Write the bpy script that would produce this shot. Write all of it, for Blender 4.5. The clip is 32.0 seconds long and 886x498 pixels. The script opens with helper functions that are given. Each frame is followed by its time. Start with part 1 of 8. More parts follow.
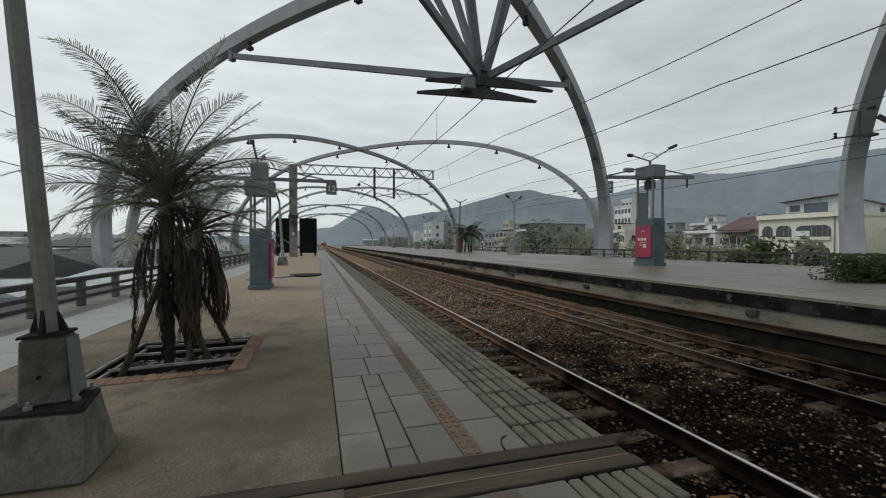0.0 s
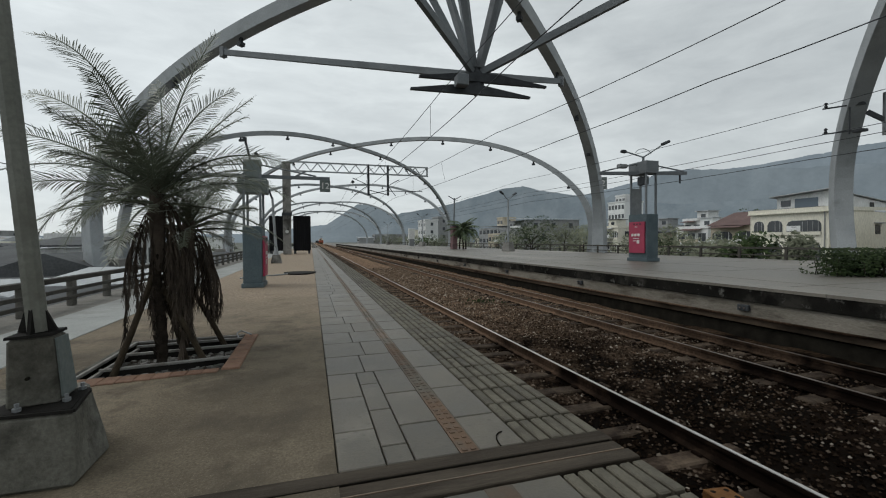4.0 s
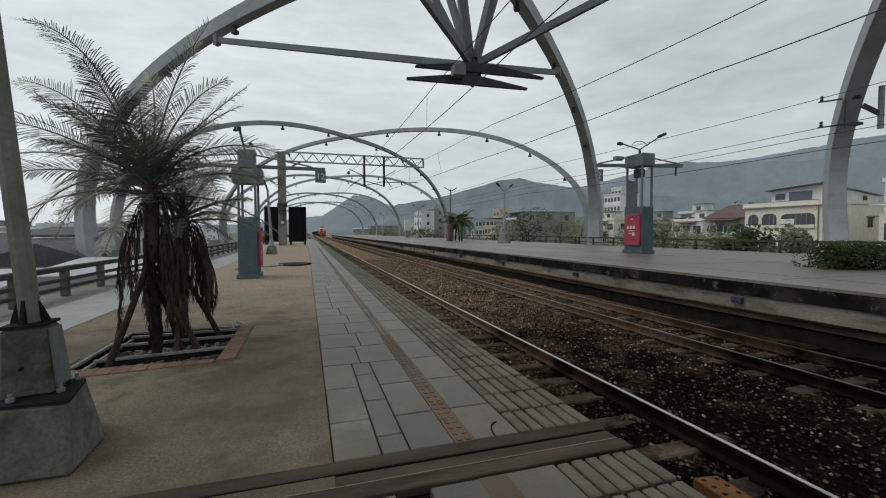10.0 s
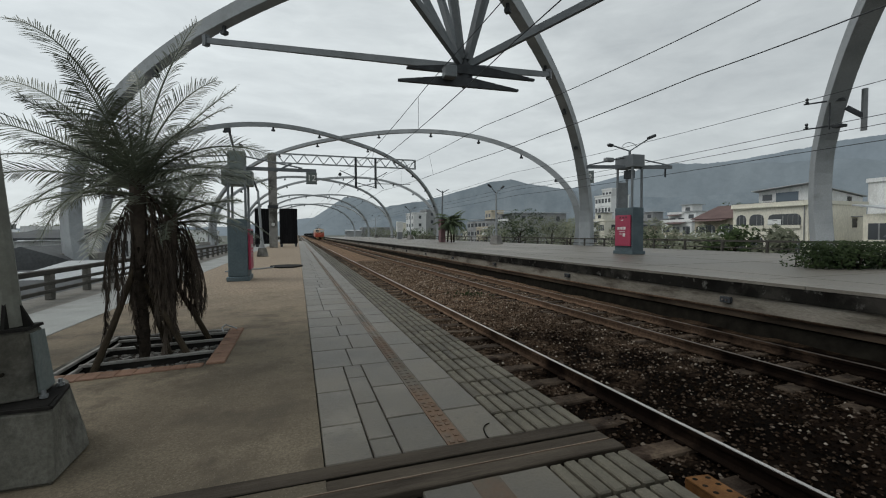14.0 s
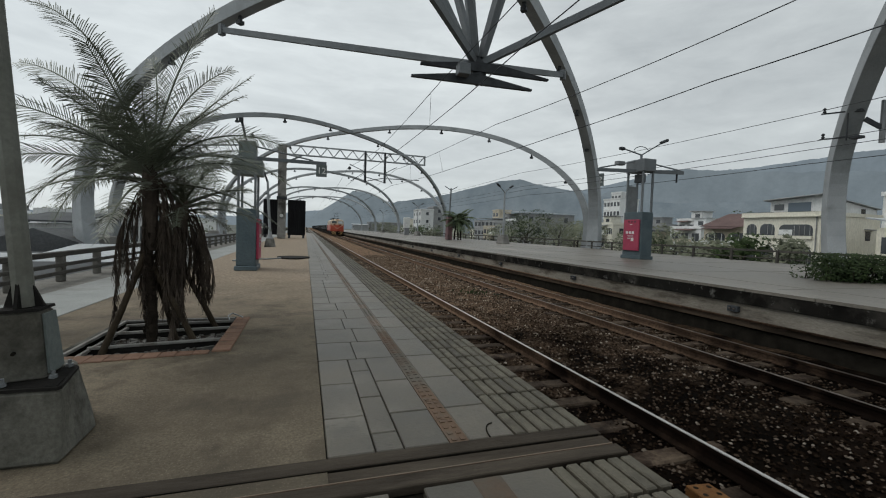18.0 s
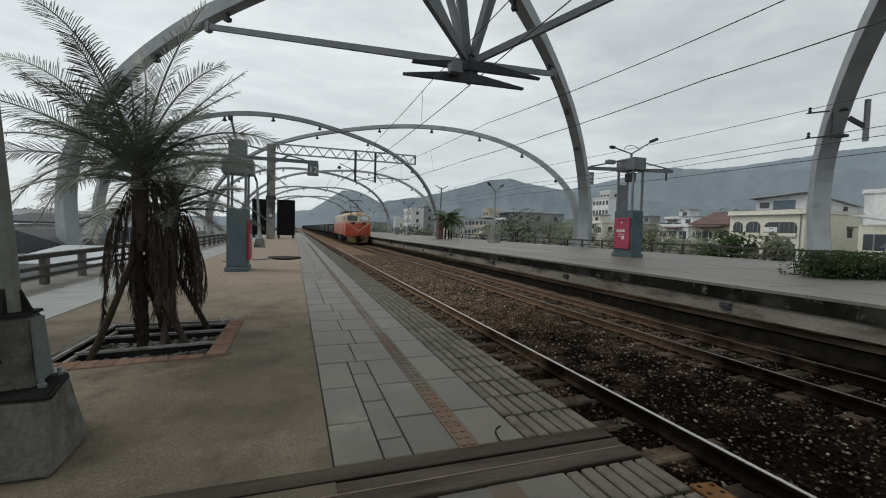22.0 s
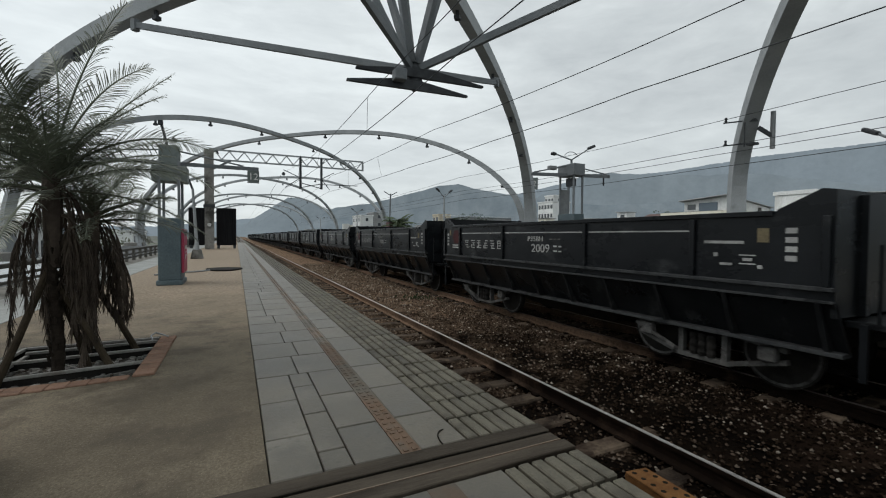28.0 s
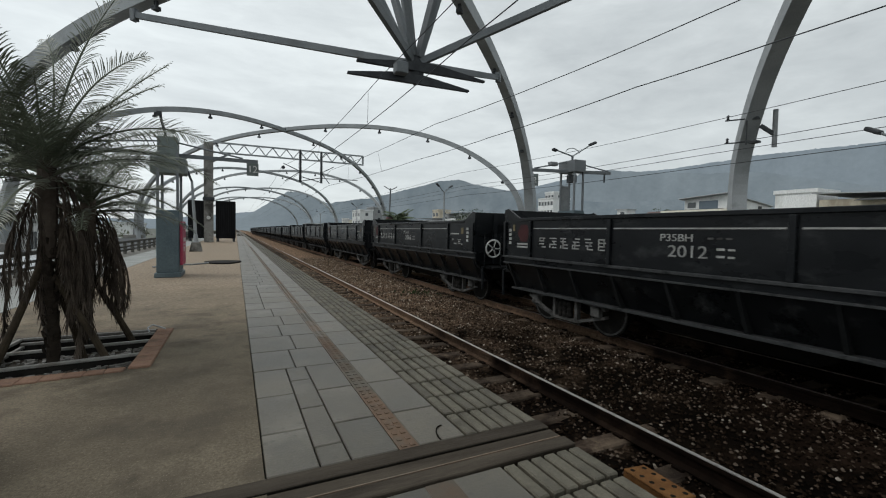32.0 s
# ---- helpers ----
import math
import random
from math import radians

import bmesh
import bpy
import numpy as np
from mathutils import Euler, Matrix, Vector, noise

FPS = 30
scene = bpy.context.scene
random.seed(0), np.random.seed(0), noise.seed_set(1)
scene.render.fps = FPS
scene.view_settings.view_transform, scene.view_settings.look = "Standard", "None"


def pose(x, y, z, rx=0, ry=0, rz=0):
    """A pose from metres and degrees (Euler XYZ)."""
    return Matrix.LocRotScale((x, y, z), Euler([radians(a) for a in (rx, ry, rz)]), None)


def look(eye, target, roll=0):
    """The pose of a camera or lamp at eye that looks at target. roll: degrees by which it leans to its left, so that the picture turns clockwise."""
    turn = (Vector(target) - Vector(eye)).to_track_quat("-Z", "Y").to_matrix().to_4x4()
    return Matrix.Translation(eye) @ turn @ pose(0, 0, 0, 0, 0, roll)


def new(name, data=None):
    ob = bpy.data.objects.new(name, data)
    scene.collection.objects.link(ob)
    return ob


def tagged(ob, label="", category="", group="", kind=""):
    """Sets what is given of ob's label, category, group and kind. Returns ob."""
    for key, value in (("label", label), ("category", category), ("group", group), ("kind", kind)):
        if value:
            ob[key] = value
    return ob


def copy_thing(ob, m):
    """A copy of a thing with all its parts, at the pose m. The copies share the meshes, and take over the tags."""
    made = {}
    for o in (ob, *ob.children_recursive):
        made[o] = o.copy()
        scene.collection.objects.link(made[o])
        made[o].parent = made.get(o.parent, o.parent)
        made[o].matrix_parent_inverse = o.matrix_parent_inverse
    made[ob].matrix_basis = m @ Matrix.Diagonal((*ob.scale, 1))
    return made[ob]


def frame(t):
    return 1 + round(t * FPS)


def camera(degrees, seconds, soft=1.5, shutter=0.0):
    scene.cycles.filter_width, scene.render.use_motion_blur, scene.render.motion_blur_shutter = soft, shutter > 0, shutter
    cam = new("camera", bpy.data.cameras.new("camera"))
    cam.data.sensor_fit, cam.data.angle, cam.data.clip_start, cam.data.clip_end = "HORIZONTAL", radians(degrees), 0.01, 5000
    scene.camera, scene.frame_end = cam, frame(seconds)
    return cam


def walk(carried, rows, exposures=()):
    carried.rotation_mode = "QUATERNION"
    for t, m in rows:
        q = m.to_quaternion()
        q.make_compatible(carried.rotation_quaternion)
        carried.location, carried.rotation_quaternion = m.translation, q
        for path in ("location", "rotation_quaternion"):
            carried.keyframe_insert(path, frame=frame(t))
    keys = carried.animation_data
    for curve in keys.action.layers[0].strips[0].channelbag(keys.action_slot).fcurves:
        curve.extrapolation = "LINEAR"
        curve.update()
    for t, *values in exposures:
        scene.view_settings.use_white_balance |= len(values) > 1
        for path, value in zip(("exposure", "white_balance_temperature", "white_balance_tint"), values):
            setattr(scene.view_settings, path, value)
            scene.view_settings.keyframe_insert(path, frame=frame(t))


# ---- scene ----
cam = camera(92.3, 32.0, 1.1, 0.05)
PATH = [
    (0, (-0.005, -0.008, 0.933), (0.562, 1.909, 0.907), 0.0),
    (0.5, (-0.005, -0.008, 0.931), (0.561, 1.91, 0.906), -0.1),
    (1, (-0.003, -0.006, 0.934), (0.567, 1.911, 0.9), -0.1),
    (1.5, (0.0, -0.001, 0.931), (0.572, 1.915, 0.889), -0.2),
    (2, (0.003, 0.003, 0.93), (0.579, 1.918, 0.882), -0.3),
    (2.5, (0.002, 0.002, 0.931), (0.578, 1.916, 0.882), -0.3),
    (3, (0.001, -0.003, 0.932), (0.584, 1.91, 0.886), -0.3),
    (3.5, (-0.001, 0.0, 0.93), (0.59, 1.91, 0.889), -0.3),
    (5.5, (-0.002, -0.003, 0.931), (0.589, 1.907, 0.891), -0.4),
    (6, (-0.001, -0.002, 0.93), (0.606, 1.902, 0.869), -0.1),
    (6.5, (0.004, 0.009, 0.928), (0.62, 1.91, 0.858), -0.1),
    (7, (0.002, 0.004, 0.93), (0.605, 1.909, 0.861), -0.4),
    (7.5, (0.003, -0.003, 0.931), (0.593, 1.907, 0.867), -0.3),
    (8, (-0.003, 0.0, 0.93), (0.593, 1.908, 0.879), -0.0),
    (8.5, (-0.004, -0.006, 0.931), (0.584, 1.905, 0.887), 0.0),
    (9, (-0.003, -0.006, 0.932), (0.588, 1.904, 0.885), 0.1),
    (9.5, (-0.004, -0.004, 0.932), (0.593, 1.904, 0.871), 0.0),
    (10, (0.0, 0.001, 0.93), (0.609, 1.905, 0.85), -0.1),
    (10.5, (0.005, 0.01, 0.928), (0.62, 1.911, 0.834), -0.2),
    (11, (0.007, 0.014, 0.927), (0.634, 1.911, 0.828), -0.1),
    (11.5, (0.01, 0.018, 0.925), (0.638, 1.915, 0.823), -0.2),
    (12, (0.008, 0.021, 0.925), (0.637, 1.918, 0.834), -0.3),
    (12.5, (0.008, 0.013, 0.927), (0.638, 1.91, 0.85), -0.3),
    (13, (0.006, 0.009, 0.929), (0.648, 1.902, 0.852), -0.2),
    (13.5, (0.004, 0.008, 0.927), (0.645, 1.902, 0.855), -0.2),
    (14, (0.005, 0.01, 0.928), (0.649, 1.902, 0.855), -0.3),
    (14.5, (0.008, 0.011, 0.927), (0.655, 1.903, 0.858), -0.4),
    (16.5, (-0.009, 0.037, 0.924), (0.623, 1.931, 0.819), 0.8),
    (17, (-0.011, 0.028, 0.927), (0.602, 1.93, 0.853), 1.2),
    (17.5, (-0.008, 0.019, 0.925), (0.607, 1.921, 0.842), 1.6),
    (18, (-0.008, 0.02, 0.927), (0.609, 1.921, 0.841), 1.9),
    (18.5, (-0.009, 0.018, 0.928), (0.608, 1.919, 0.853), 1.6),
    (19, (-0.004, 0.023, 0.926), (0.627, 1.919, 0.865), 1.3),
    (19.5, (-0.001, 0.022, 0.925), (0.667, 1.906, 0.85), 1.1),
    (20, (-0.008, 0.022, 0.925), (0.658, 1.907, 0.847), 1.3),
    (20.5, (-0.032, 0.047, 0.924), (0.596, 1.944, 0.85), 1.7),
    (21, (-0.069, 0.088, 0.925), (0.547, 1.989, 0.847), 1.7),
    (21.5, (-0.073, 0.103, 0.922), (0.601, 1.984, 0.85), 1.8),
    (22, (-0.064, 0.101, 0.922), (0.597, 1.987, 0.834), 1.6),
    (22.5, (-0.049, 0.088, 0.922), (0.611, 1.974, 0.827), 2.3),
    (23, (-0.037, 0.077, 0.923), (0.645, 1.955, 0.846), 1.4),
    (23.5, (-0.031, 0.071, 0.927), (0.672, 1.942, 0.85), 1.2),
    (24, (-0.027, 0.049, 0.937), (0.734, 1.898, 0.879), 0.5),
    (24.5, (-0.022, 0.046, 0.945), (0.796, 1.871, 0.914), 0.1),
    (25, (-0.02, 0.041, 0.934), (0.843, 1.845, 0.898), 0.4),
    (25.5, (-0.015, 0.052, 0.932), (0.858, 1.851, 0.893), 0.5),
    (27.5, (-0.011, 0.061, 0.928), (0.863, 1.859, 0.876), 0.1),
    (28, (-0.017, 0.055, 0.927), (0.856, 1.854, 0.87), 0.4),
    (28.5, (-0.019, 0.059, 0.925), (0.842, 1.863, 0.873), 1.2),
    (29, (-0.009, 0.064, 0.926), (0.883, 1.853, 0.893), -0.0),
    (29.5, (-0.004, 0.075, 0.921), (0.861, 1.878, 0.862), -0.3),
    (30, (0.003, 0.082, 0.922), (0.88, 1.878, 0.856), -0.4),
    (30.5, (0.007, 0.082, 0.921), (0.893, 1.874, 0.839), -0.4),
    (31, (0.009, 0.085, 0.917), (0.894, 1.877, 0.848), 0.1),
    (31.5, (0.003, 0.085, 0.915), (0.887, 1.877, 0.844), 0.3),
    (32, (-0.006, 0.086, 0.917), (0.869, 1.883, 0.839), 1.0),
]
walk(cam, [(t, look(eye, target, roll)) for t, eye, target, roll in PATH], [(0.0, 0.47), (21.0, 0.45), (23.0, 0.62), (32.0, 0.63)])

# ---- world, sun, exposure ----
world = bpy.data.worlds.new("overcast_sky")
scene.world = world
world.use_nodes = True
wn, wl = world.node_tree.nodes, world.node_tree.links
wn.clear()
w_out = wn.new("ShaderNodeOutputWorld")
w_sky = wn.new("ShaderNodeTexSky")
w_sky.sky_type, w_sky.sun_disc = "NISHITA", False
w_sky.sun_elevation, w_sky.sun_rotation = radians(55), radians(-71)
w_bg = wn.new("ShaderNodeBackground")
w_bg.inputs[1].default_value = 0.07
wl.new(w_sky.outputs[0], w_bg.inputs[0])
w_co = wn.new("ShaderNodeTexCoord")
w_map = wn.new("ShaderNodeMapping")
w_map.inputs["Rotation"].default_value = (radians(18), radians(-14), radians(25))
w_map.inputs["Scale"].default_value = (0.9, 1.5, 3.6)
wl.new(w_co.outputs["Generated"], w_map.inputs[0])


def cloud_noise(scale, detail, rough, distort):
    n = wn.new("ShaderNodeTexNoise")
    n.inputs["Scale"].default_value, n.inputs["Detail"].default_value = scale, detail
    n.inputs["Roughness"].default_value, n.inputs["Distortion"].default_value = rough, distort
    wl.new(w_map.outputs[0], n.inputs["Vector"])
    return n


w_n1, w_n2 = cloud_noise(1.25, 6, 0.5, 0.5), cloud_noise(6.0, 5, 0.6, 0.3)
w_mix = wn.new("ShaderNodeMix")
w_mix.data_type = "FLOAT"
w_mix.inputs[0].default_value = 0.34
wl.new(w_n1.outputs[0], w_mix.inputs[2]), wl.new(w_n2.outputs[0], w_mix.inputs[3])
w_ramp = wn.new("ShaderNodeValToRGB")
w_ramp.color_ramp.elements[0].position, w_ramp.color_ramp.elements[0].color = 0.30, (0.43, 0.466, 0.48, 1)
w_ramp.color_ramp.elements[1].position, w_ramp.color_ramp.elements[1].color = 0.66, (0.725, 0.775, 0.78, 1)
mid = w_ramp.color_ramp.elements.new(0.5)
mid.color = (0.578, 0.620, 0.630, 1)
wl.new(w_mix.outputs[0], w_ramp.inputs[0])
w_cl = wn.new("ShaderNodeBackground")
w_cl.inputs[1].default_value = 0.90
# the cloud cover is thinner, and so brighter, on the sun's side
w_dot = wn.new("ShaderNodeVectorMath")
w_dot.operation = "DOT_PRODUCT"
w_dot.inputs[1].default_value = (-0.74, 0.08, 0.66)
wl.new(w_co.outputs["Generated"], w_dot.inputs[0])
w_lift = wn.new("ShaderNodeMapRange")
w_lift.inputs[1].default_value, w_lift.inputs[2].default_value = -1.0, 1.0
w_lift.inputs[3].default_value, w_lift.inputs[4].default_value = 0.60, 1.17
wl.new(w_dot.outputs["Value"], w_lift.inputs[0])
w_mul = wn.new("ShaderNodeVectorMath")
w_mul.operation = "SCALE"
wl.new(w_ramp.outputs[0], w_mul.inputs[0]), wl.new(w_lift.outputs[0], w_mul.inputs["Scale"])
wl.new(w_mul.outputs[0], w_cl.inputs[0])
w_sum = wn.new("ShaderNodeMixShader")
w_sum.inputs[0].default_value = 0.93
wl.new(w_bg.outputs[0], w_sum.inputs[1]), wl.new(w_cl.outputs[0], w_sum.inputs[2])
wl.new(w_sum.outputs[0], w_out.inputs[0])

sun_data = bpy.data.lights.new("sun", "SUN")
sun_data.energy, sun_data.angle, sun_data.color = 0.7, radians(25), (1.0, 0.97, 0.93)
sun = new("sun", sun_data)
sun.matrix_world = look((-54, 19, 80), (0, 0, 0))

# ---- shape helpers ----
FACES = ((0, 3, 2, 1), (4, 5, 6, 7), (0, 1, 5, 4), (1, 2, 6, 5), (2, 3, 7, 6), (3, 0, 4, 7))


def box(bm, x0, x1, y0, y1, z0, z1, m=None):
    co = [(x0, y0, z0), (x1, y0, z0), (x1, y1, z0), (x0, y1, z0), (x0, y0, z1), (x1, y0, z1), (x1, y1, z1), (x0, y1, z1)]
    vs = [bm.verts.new(m @ Vector(c) if m else c) for c in co]
    for f in FACES:
        bm.faces.new([vs[i] for i in f])
    return bm


def slab(bm, corners, z0, z1):
    """A prism over a ring of (x, y), anticlockwise."""
    lo = [bm.verts.new((x, y, z0)) for x, y in corners]
    hi = [bm.verts.new((x, y, z1)) for x, y in corners]
    bm.faces.new(lo[::-1]), bm.faces.new(hi)
    n = len(lo)
    for i in range(n):
        j = (i + 1) % n
        bm.faces.new((lo[i], lo[j], hi[j], hi[i]))
    return bm


def prism(bm, ring, a0, a1, axis="x"):
    """A prism with a profile in the two other axes, extruded along axis."""
    put = {"x": lambda a, u, v: (a, u, v), "y": lambda a, u, v: (u, a, v), "z": lambda a, u, v: (u, v, a)}[axis]
    lo = [bm.verts.new(put(a0, u, v)) for u, v in ring]
    hi = [bm.verts.new(put(a1, u, v)) for u, v in ring]
    bm.faces.new(lo[::-1]), bm.faces.new(hi)
    n = len(lo)
    for i in range(n):
        j = (i + 1) % n
        bm.faces.new((lo[i], lo[j], hi[j], hi[i]))
    return bm


def rod(bm, p, q, r0, r1=None, seg=8, cap=True):
    p, q = Vector(p), Vector(q)
    r1 = r0 if r1 is None else r1
    t = (q - p).normalized()
    u = t.orthogonal().normalized()
    v = t.cross(u)
    rings = []
    for c, r in ((p, r0), (q, r1)):
        rings.append([bm.verts.new(c + r * (math.cos(a) * u + math.sin(a) * v)) for a in (2 * math.pi * k / seg for k in range(seg))])
    for k in range(seg):
        j = (k + 1) % seg
        bm.faces.new((rings[0][k], rings[0][j], rings[1][j], rings[1][k]))
    if cap:
        bm.faces.new(rings[0][::-1]), bm.faces.new(rings[1])
    return bm


def bar(bm, p, q, w, h, up=(0, 0, 1)):
    """A straight bar of rectangular section from p to q."""
    p, q = Vector(p), Vector(q)
    t = (q - p).normalized()
    s = t.cross(Vector(up))
    s = s.normalized() if s.length > 1e-4 else t.orthogonal().normalized()
    n = s.cross(t)
    rings = [[bm.verts.new(c + a * w / 2 * s + b * h / 2 * n) for a, b in ((-1, -1), (1, -1), (1, 1), (-1, 1))] for c in (p, q)]
    for k in range(4):
        j = (k + 1) % 4
        bm.faces.new((rings[0][k], rings[0][j], rings[1][j], rings[1][k]))
    bm.faces.new(rings[0][::-1]), bm.faces.new(rings[1])
    return bm


def sweep(bm, pts, radius, seg=8, cap=True):
    """A round tube along pts; radius a number or one a point."""
    pts = [Vector(p) for p in pts]
    rad = radius if isinstance(radius, (list, tuple)) else [radius] * len(pts)
    rings, u = [], None
    for i, c in enumerate(pts):
        t = (pts[min(i + 1, len(pts) - 1)] - pts[max(i - 1, 0)]).normalized()
        u = t.orthogonal().normalized() if u is None else (u - t * u.dot(t)).normalized()
        v = t.cross(u)
        rings.append([bm.verts.new(c + rad[i] * (math.cos(a) * u + math.sin(a) * v)) for a in (2 * math.pi * k / seg for k in range(seg))])
    for a, b in zip(rings, rings[1:]):
        for k in range(seg):
            j = (k + 1) % seg
            bm.faces.new((a[k], a[j], b[j], b[k]))
    if cap:
        bm.faces.new(rings[0][::-1]), bm.faces.new(rings[-1])
    return bm


def lathe(bm, prof, seg=16, axis="z", at=(0, 0, 0)):
    """A turned form: profile of (radius, height) along the axis through at."""
    at, rings = Vector(at), []
    for r, h in prof:
        ring = []
        for k in range(seg):
            a = 2 * math.pi * k / seg
            c, s = r * math.cos(a), r * math.sin(a)
            ring.append(bm.verts.new(at + Vector({"z": (c, s, h), "x": (h, c, s), "y": (s, h, c)}[axis])))
        rings.append(ring)
    for a, b in zip(rings, rings[1:]):
        for k in range(seg):
            j = (k + 1) % seg
            bm.faces.new((a[k], a[j], b[j], b[k]))
    bm.faces.new(rings[0][::-1]), bm.faces.new(rings[-1])
    return bm


def soft_edges(bm, w, seg=1):
    bmesh.ops.recalc_face_normals(bm, faces=bm.faces)
    sharp = [e for e in bm.edges if len(e.link_faces) == 2 and e.calc_face_angle(0) > 0.5]
    bmesh.ops.bevel(bm, geom=sharp, offset=w, segments=seg, profile=0.6, affect="EDGES", clamp_overlap=True)
    return bm


def mesh_of(name, bm, material, smooth=False):
    me = bpy.data.meshes.new(name)
    bm.to_mesh(me)
    bm.free()
    me.materials.append(material)
    if smooth:
        me.shade_smooth()
        me.set_sharp_from_angle(angle=radians(40))
    return me


def part(name, bm, material, parent, label="", smooth=False, at=None, kind=""):
    """Links a bmesh (or a ready mesh) as one mesh object under a thing or a part."""
    me = bm if isinstance(bm, bpy.types.Mesh) else mesh_of(name, bm, material, smooth)
    ob = new(name, me)
    ob.parent = parent
    if at is not None:
        ob.matrix_basis = at
    return tagged(ob, label, "", "", kind)


def thing(name, label, category, m=None, group="", kind=""):
    ob = new(name)
    ob.empty_display_size = 0.1
    if m is not None:
        ob.matrix_basis = m
    return tagged(ob, label, category, group, kind)


def whole(name, bm, material, label, category, group="", kind="", smooth=False, at=None):
    ob = new(name, bm if isinstance(bm, bpy.types.Mesh) else mesh_of(name, bm, material, smooth))
    if at is not None:
        ob.matrix_basis = at
    return tagged(ob, label, category, group, kind)


def B():
    return bmesh.new()


def text_mesh(word, size, depth=0.004):
    """The built-in font's letters as a mesh in the xy plane, centred."""
    cu = bpy.data.curves.new("letters", "FONT")
    cu.body, cu.size, cu.extrude, cu.align_x, cu.align_y = word, size, depth, "CENTER", "CENTER"
    tmp = bpy.data.objects.new("letters", cu)
    scene.collection.objects.link(tmp)
    me = bpy.data.meshes.new_from_object(tmp.evaluated_get(bpy.context.evaluated_depsgraph_get()))
    bpy.data.objects.remove(tmp)
    bpy.data.curves.remove(cu)
    return me


# ---- materials ----
def surface(name, dark, light, rough=0.85, metal=0.0, scale=3.0, fine=60.0, bump=0.25, stain=None, amount=0.5, stain_scale=1.2, vary=0.12, stretch=(1, 1, 1), spots=None, spot_scale=90.0, grain_mix=0.55, patch=None, patch_scale=0.4, patch_edge=0.5, gloss=None):
    """A worn surface: two tones mottled broadly, fine grain with relief, and stains of another tone."""
    m = bpy.data.materials.new(name)
    m.use_nodes = True
    nt, ln = m.node_tree.nodes, m.node_tree.links
    bsdf = nt["Principled BSDF"]
    co = nt.new("ShaderNodeTexCoord")
    mp = nt.new("ShaderNodeMapping")
    mp.inputs["Scale"].default_value = stretch
    info = nt.new("ShaderNodeObjectInfo")
    shift = nt.new("ShaderNodeVectorMath")
    shift.operation = "SCALE"
    shift.inputs[0].default_value = (17.0, 31.0, 7.0)
    ln.new(info.outputs["Random"], shift.inputs["Scale"])
    ln.new(co.outputs["Object"], mp.inputs[0]), ln.new(shift.outputs[0], mp.inputs["Location"])

    def noise_at(s, d, r=0.6):
        n = nt.new("ShaderNodeTexNoise")
        n.inputs["Scale"].default_value, n.inputs["Detail"].default_value, n.inputs["Roughness"].default_value = s, d, r
        ln.new(mp.outputs[0], n.inputs["Vector"])
        return n

    def ramp(src, a, b):
        r = nt.new("ShaderNodeMapRange")
        r.inputs[1].default_value, r.inputs[2].default_value = a, b
        ln.new(src, r.inputs[0])
        return r.outputs[0]

    def mix(fac, a, b, kind="MIX"):
        x = nt.new("ShaderNodeMix")
        x.data_type, x.blend_type = "RGBA", kind
        for sock, v in ((x.inputs[0], fac), (x.inputs[6], a), (x.inputs[7], b)):
            if hasattr(v, "is_linked"):
                ln.new(v, sock)
            else:
                sock.default_value = v if isinstance(v, float) else (*v, 1)
        return x.outputs[2]

    broad, grain = noise_at(scale, 5), noise_at(fine, 4, 0.7)
    col = mix(ramp(broad.outputs[0], 0.32, 0.68), dark, light)
    col = mix(ramp(grain.outputs[0], 0.25, 0.75), col, mix(0.30, col, (1.0, 1.0, 1.0)), "MIX") if bump < 0 else mix(grain_mix, col, mix(ramp(grain.outputs[0], 0.25, 0.75), (0.35, 0.35, 0.35), (1.0, 1.0, 1.0)), "MULTIPLY")
    if patch:
        pn = noise_at(patch_scale, 6, 0.62)
        col = mix(ramp(pn.outputs[0], patch_edge, patch_edge + 0.14), col, patch)
    if stain:
        st = noise_at(stain_scale, 6, 0.65)
        edge = 0.62 - 0.24 * amount
        col = mix(ramp(st.outputs[0], edge, edge + 0.16), col, stain)
    if spots:
        vo = nt.new("ShaderNodeTexVoronoi")
        vo.inputs["Scale"].default_value = spot_scale
        ln.new(mp.outputs[0], vo.inputs["Vector"])
        rr = nt.new("ShaderNodeMapRange")
        rr.inputs[1].default_value, rr.inputs[2].default_value, rr.inputs[3].default_value, rr.inputs[4].default_value = 0.10, 0.2, 0.5, 0.0
        ln.new(vo.outputs["Distance"], rr.inputs[0])
        col = mix(rr.outputs[0], col, spots)
    val = nt.new("ShaderNodeMapRange")
    val.inputs[3].default_value, val.inputs[4].default_value = 1 - vary, 1 + vary
    ln.new(info.outputs["Random"], val.inputs[0])
    hsv = nt.new("ShaderNodeHueSaturation")
    ln.new(val.outputs[0], hsv.inputs["Value"]), ln.new(col, hsv.inputs["Color"])
    ln.new(hsv.outputs[0], bsdf.inputs["Base Color"])
    rg = nt.new("ShaderNodeMapRange")
    rg.inputs[3].default_value, rg.inputs[4].default_value = max(0.05, rough - 0.12), min(1.0, rough + 0.1)
    ln.new(broad.outputs[0], rg.inputs[0]), ln.new(rg.outputs[0], bsdf.inputs["Roughness"])
    bsdf.inputs["Metallic"].default_value = metal
    bsdf.inputs["Specular IOR Level"].default_value = gloss if gloss is not None else (0.3 if rough < 0.55 else 0.12)
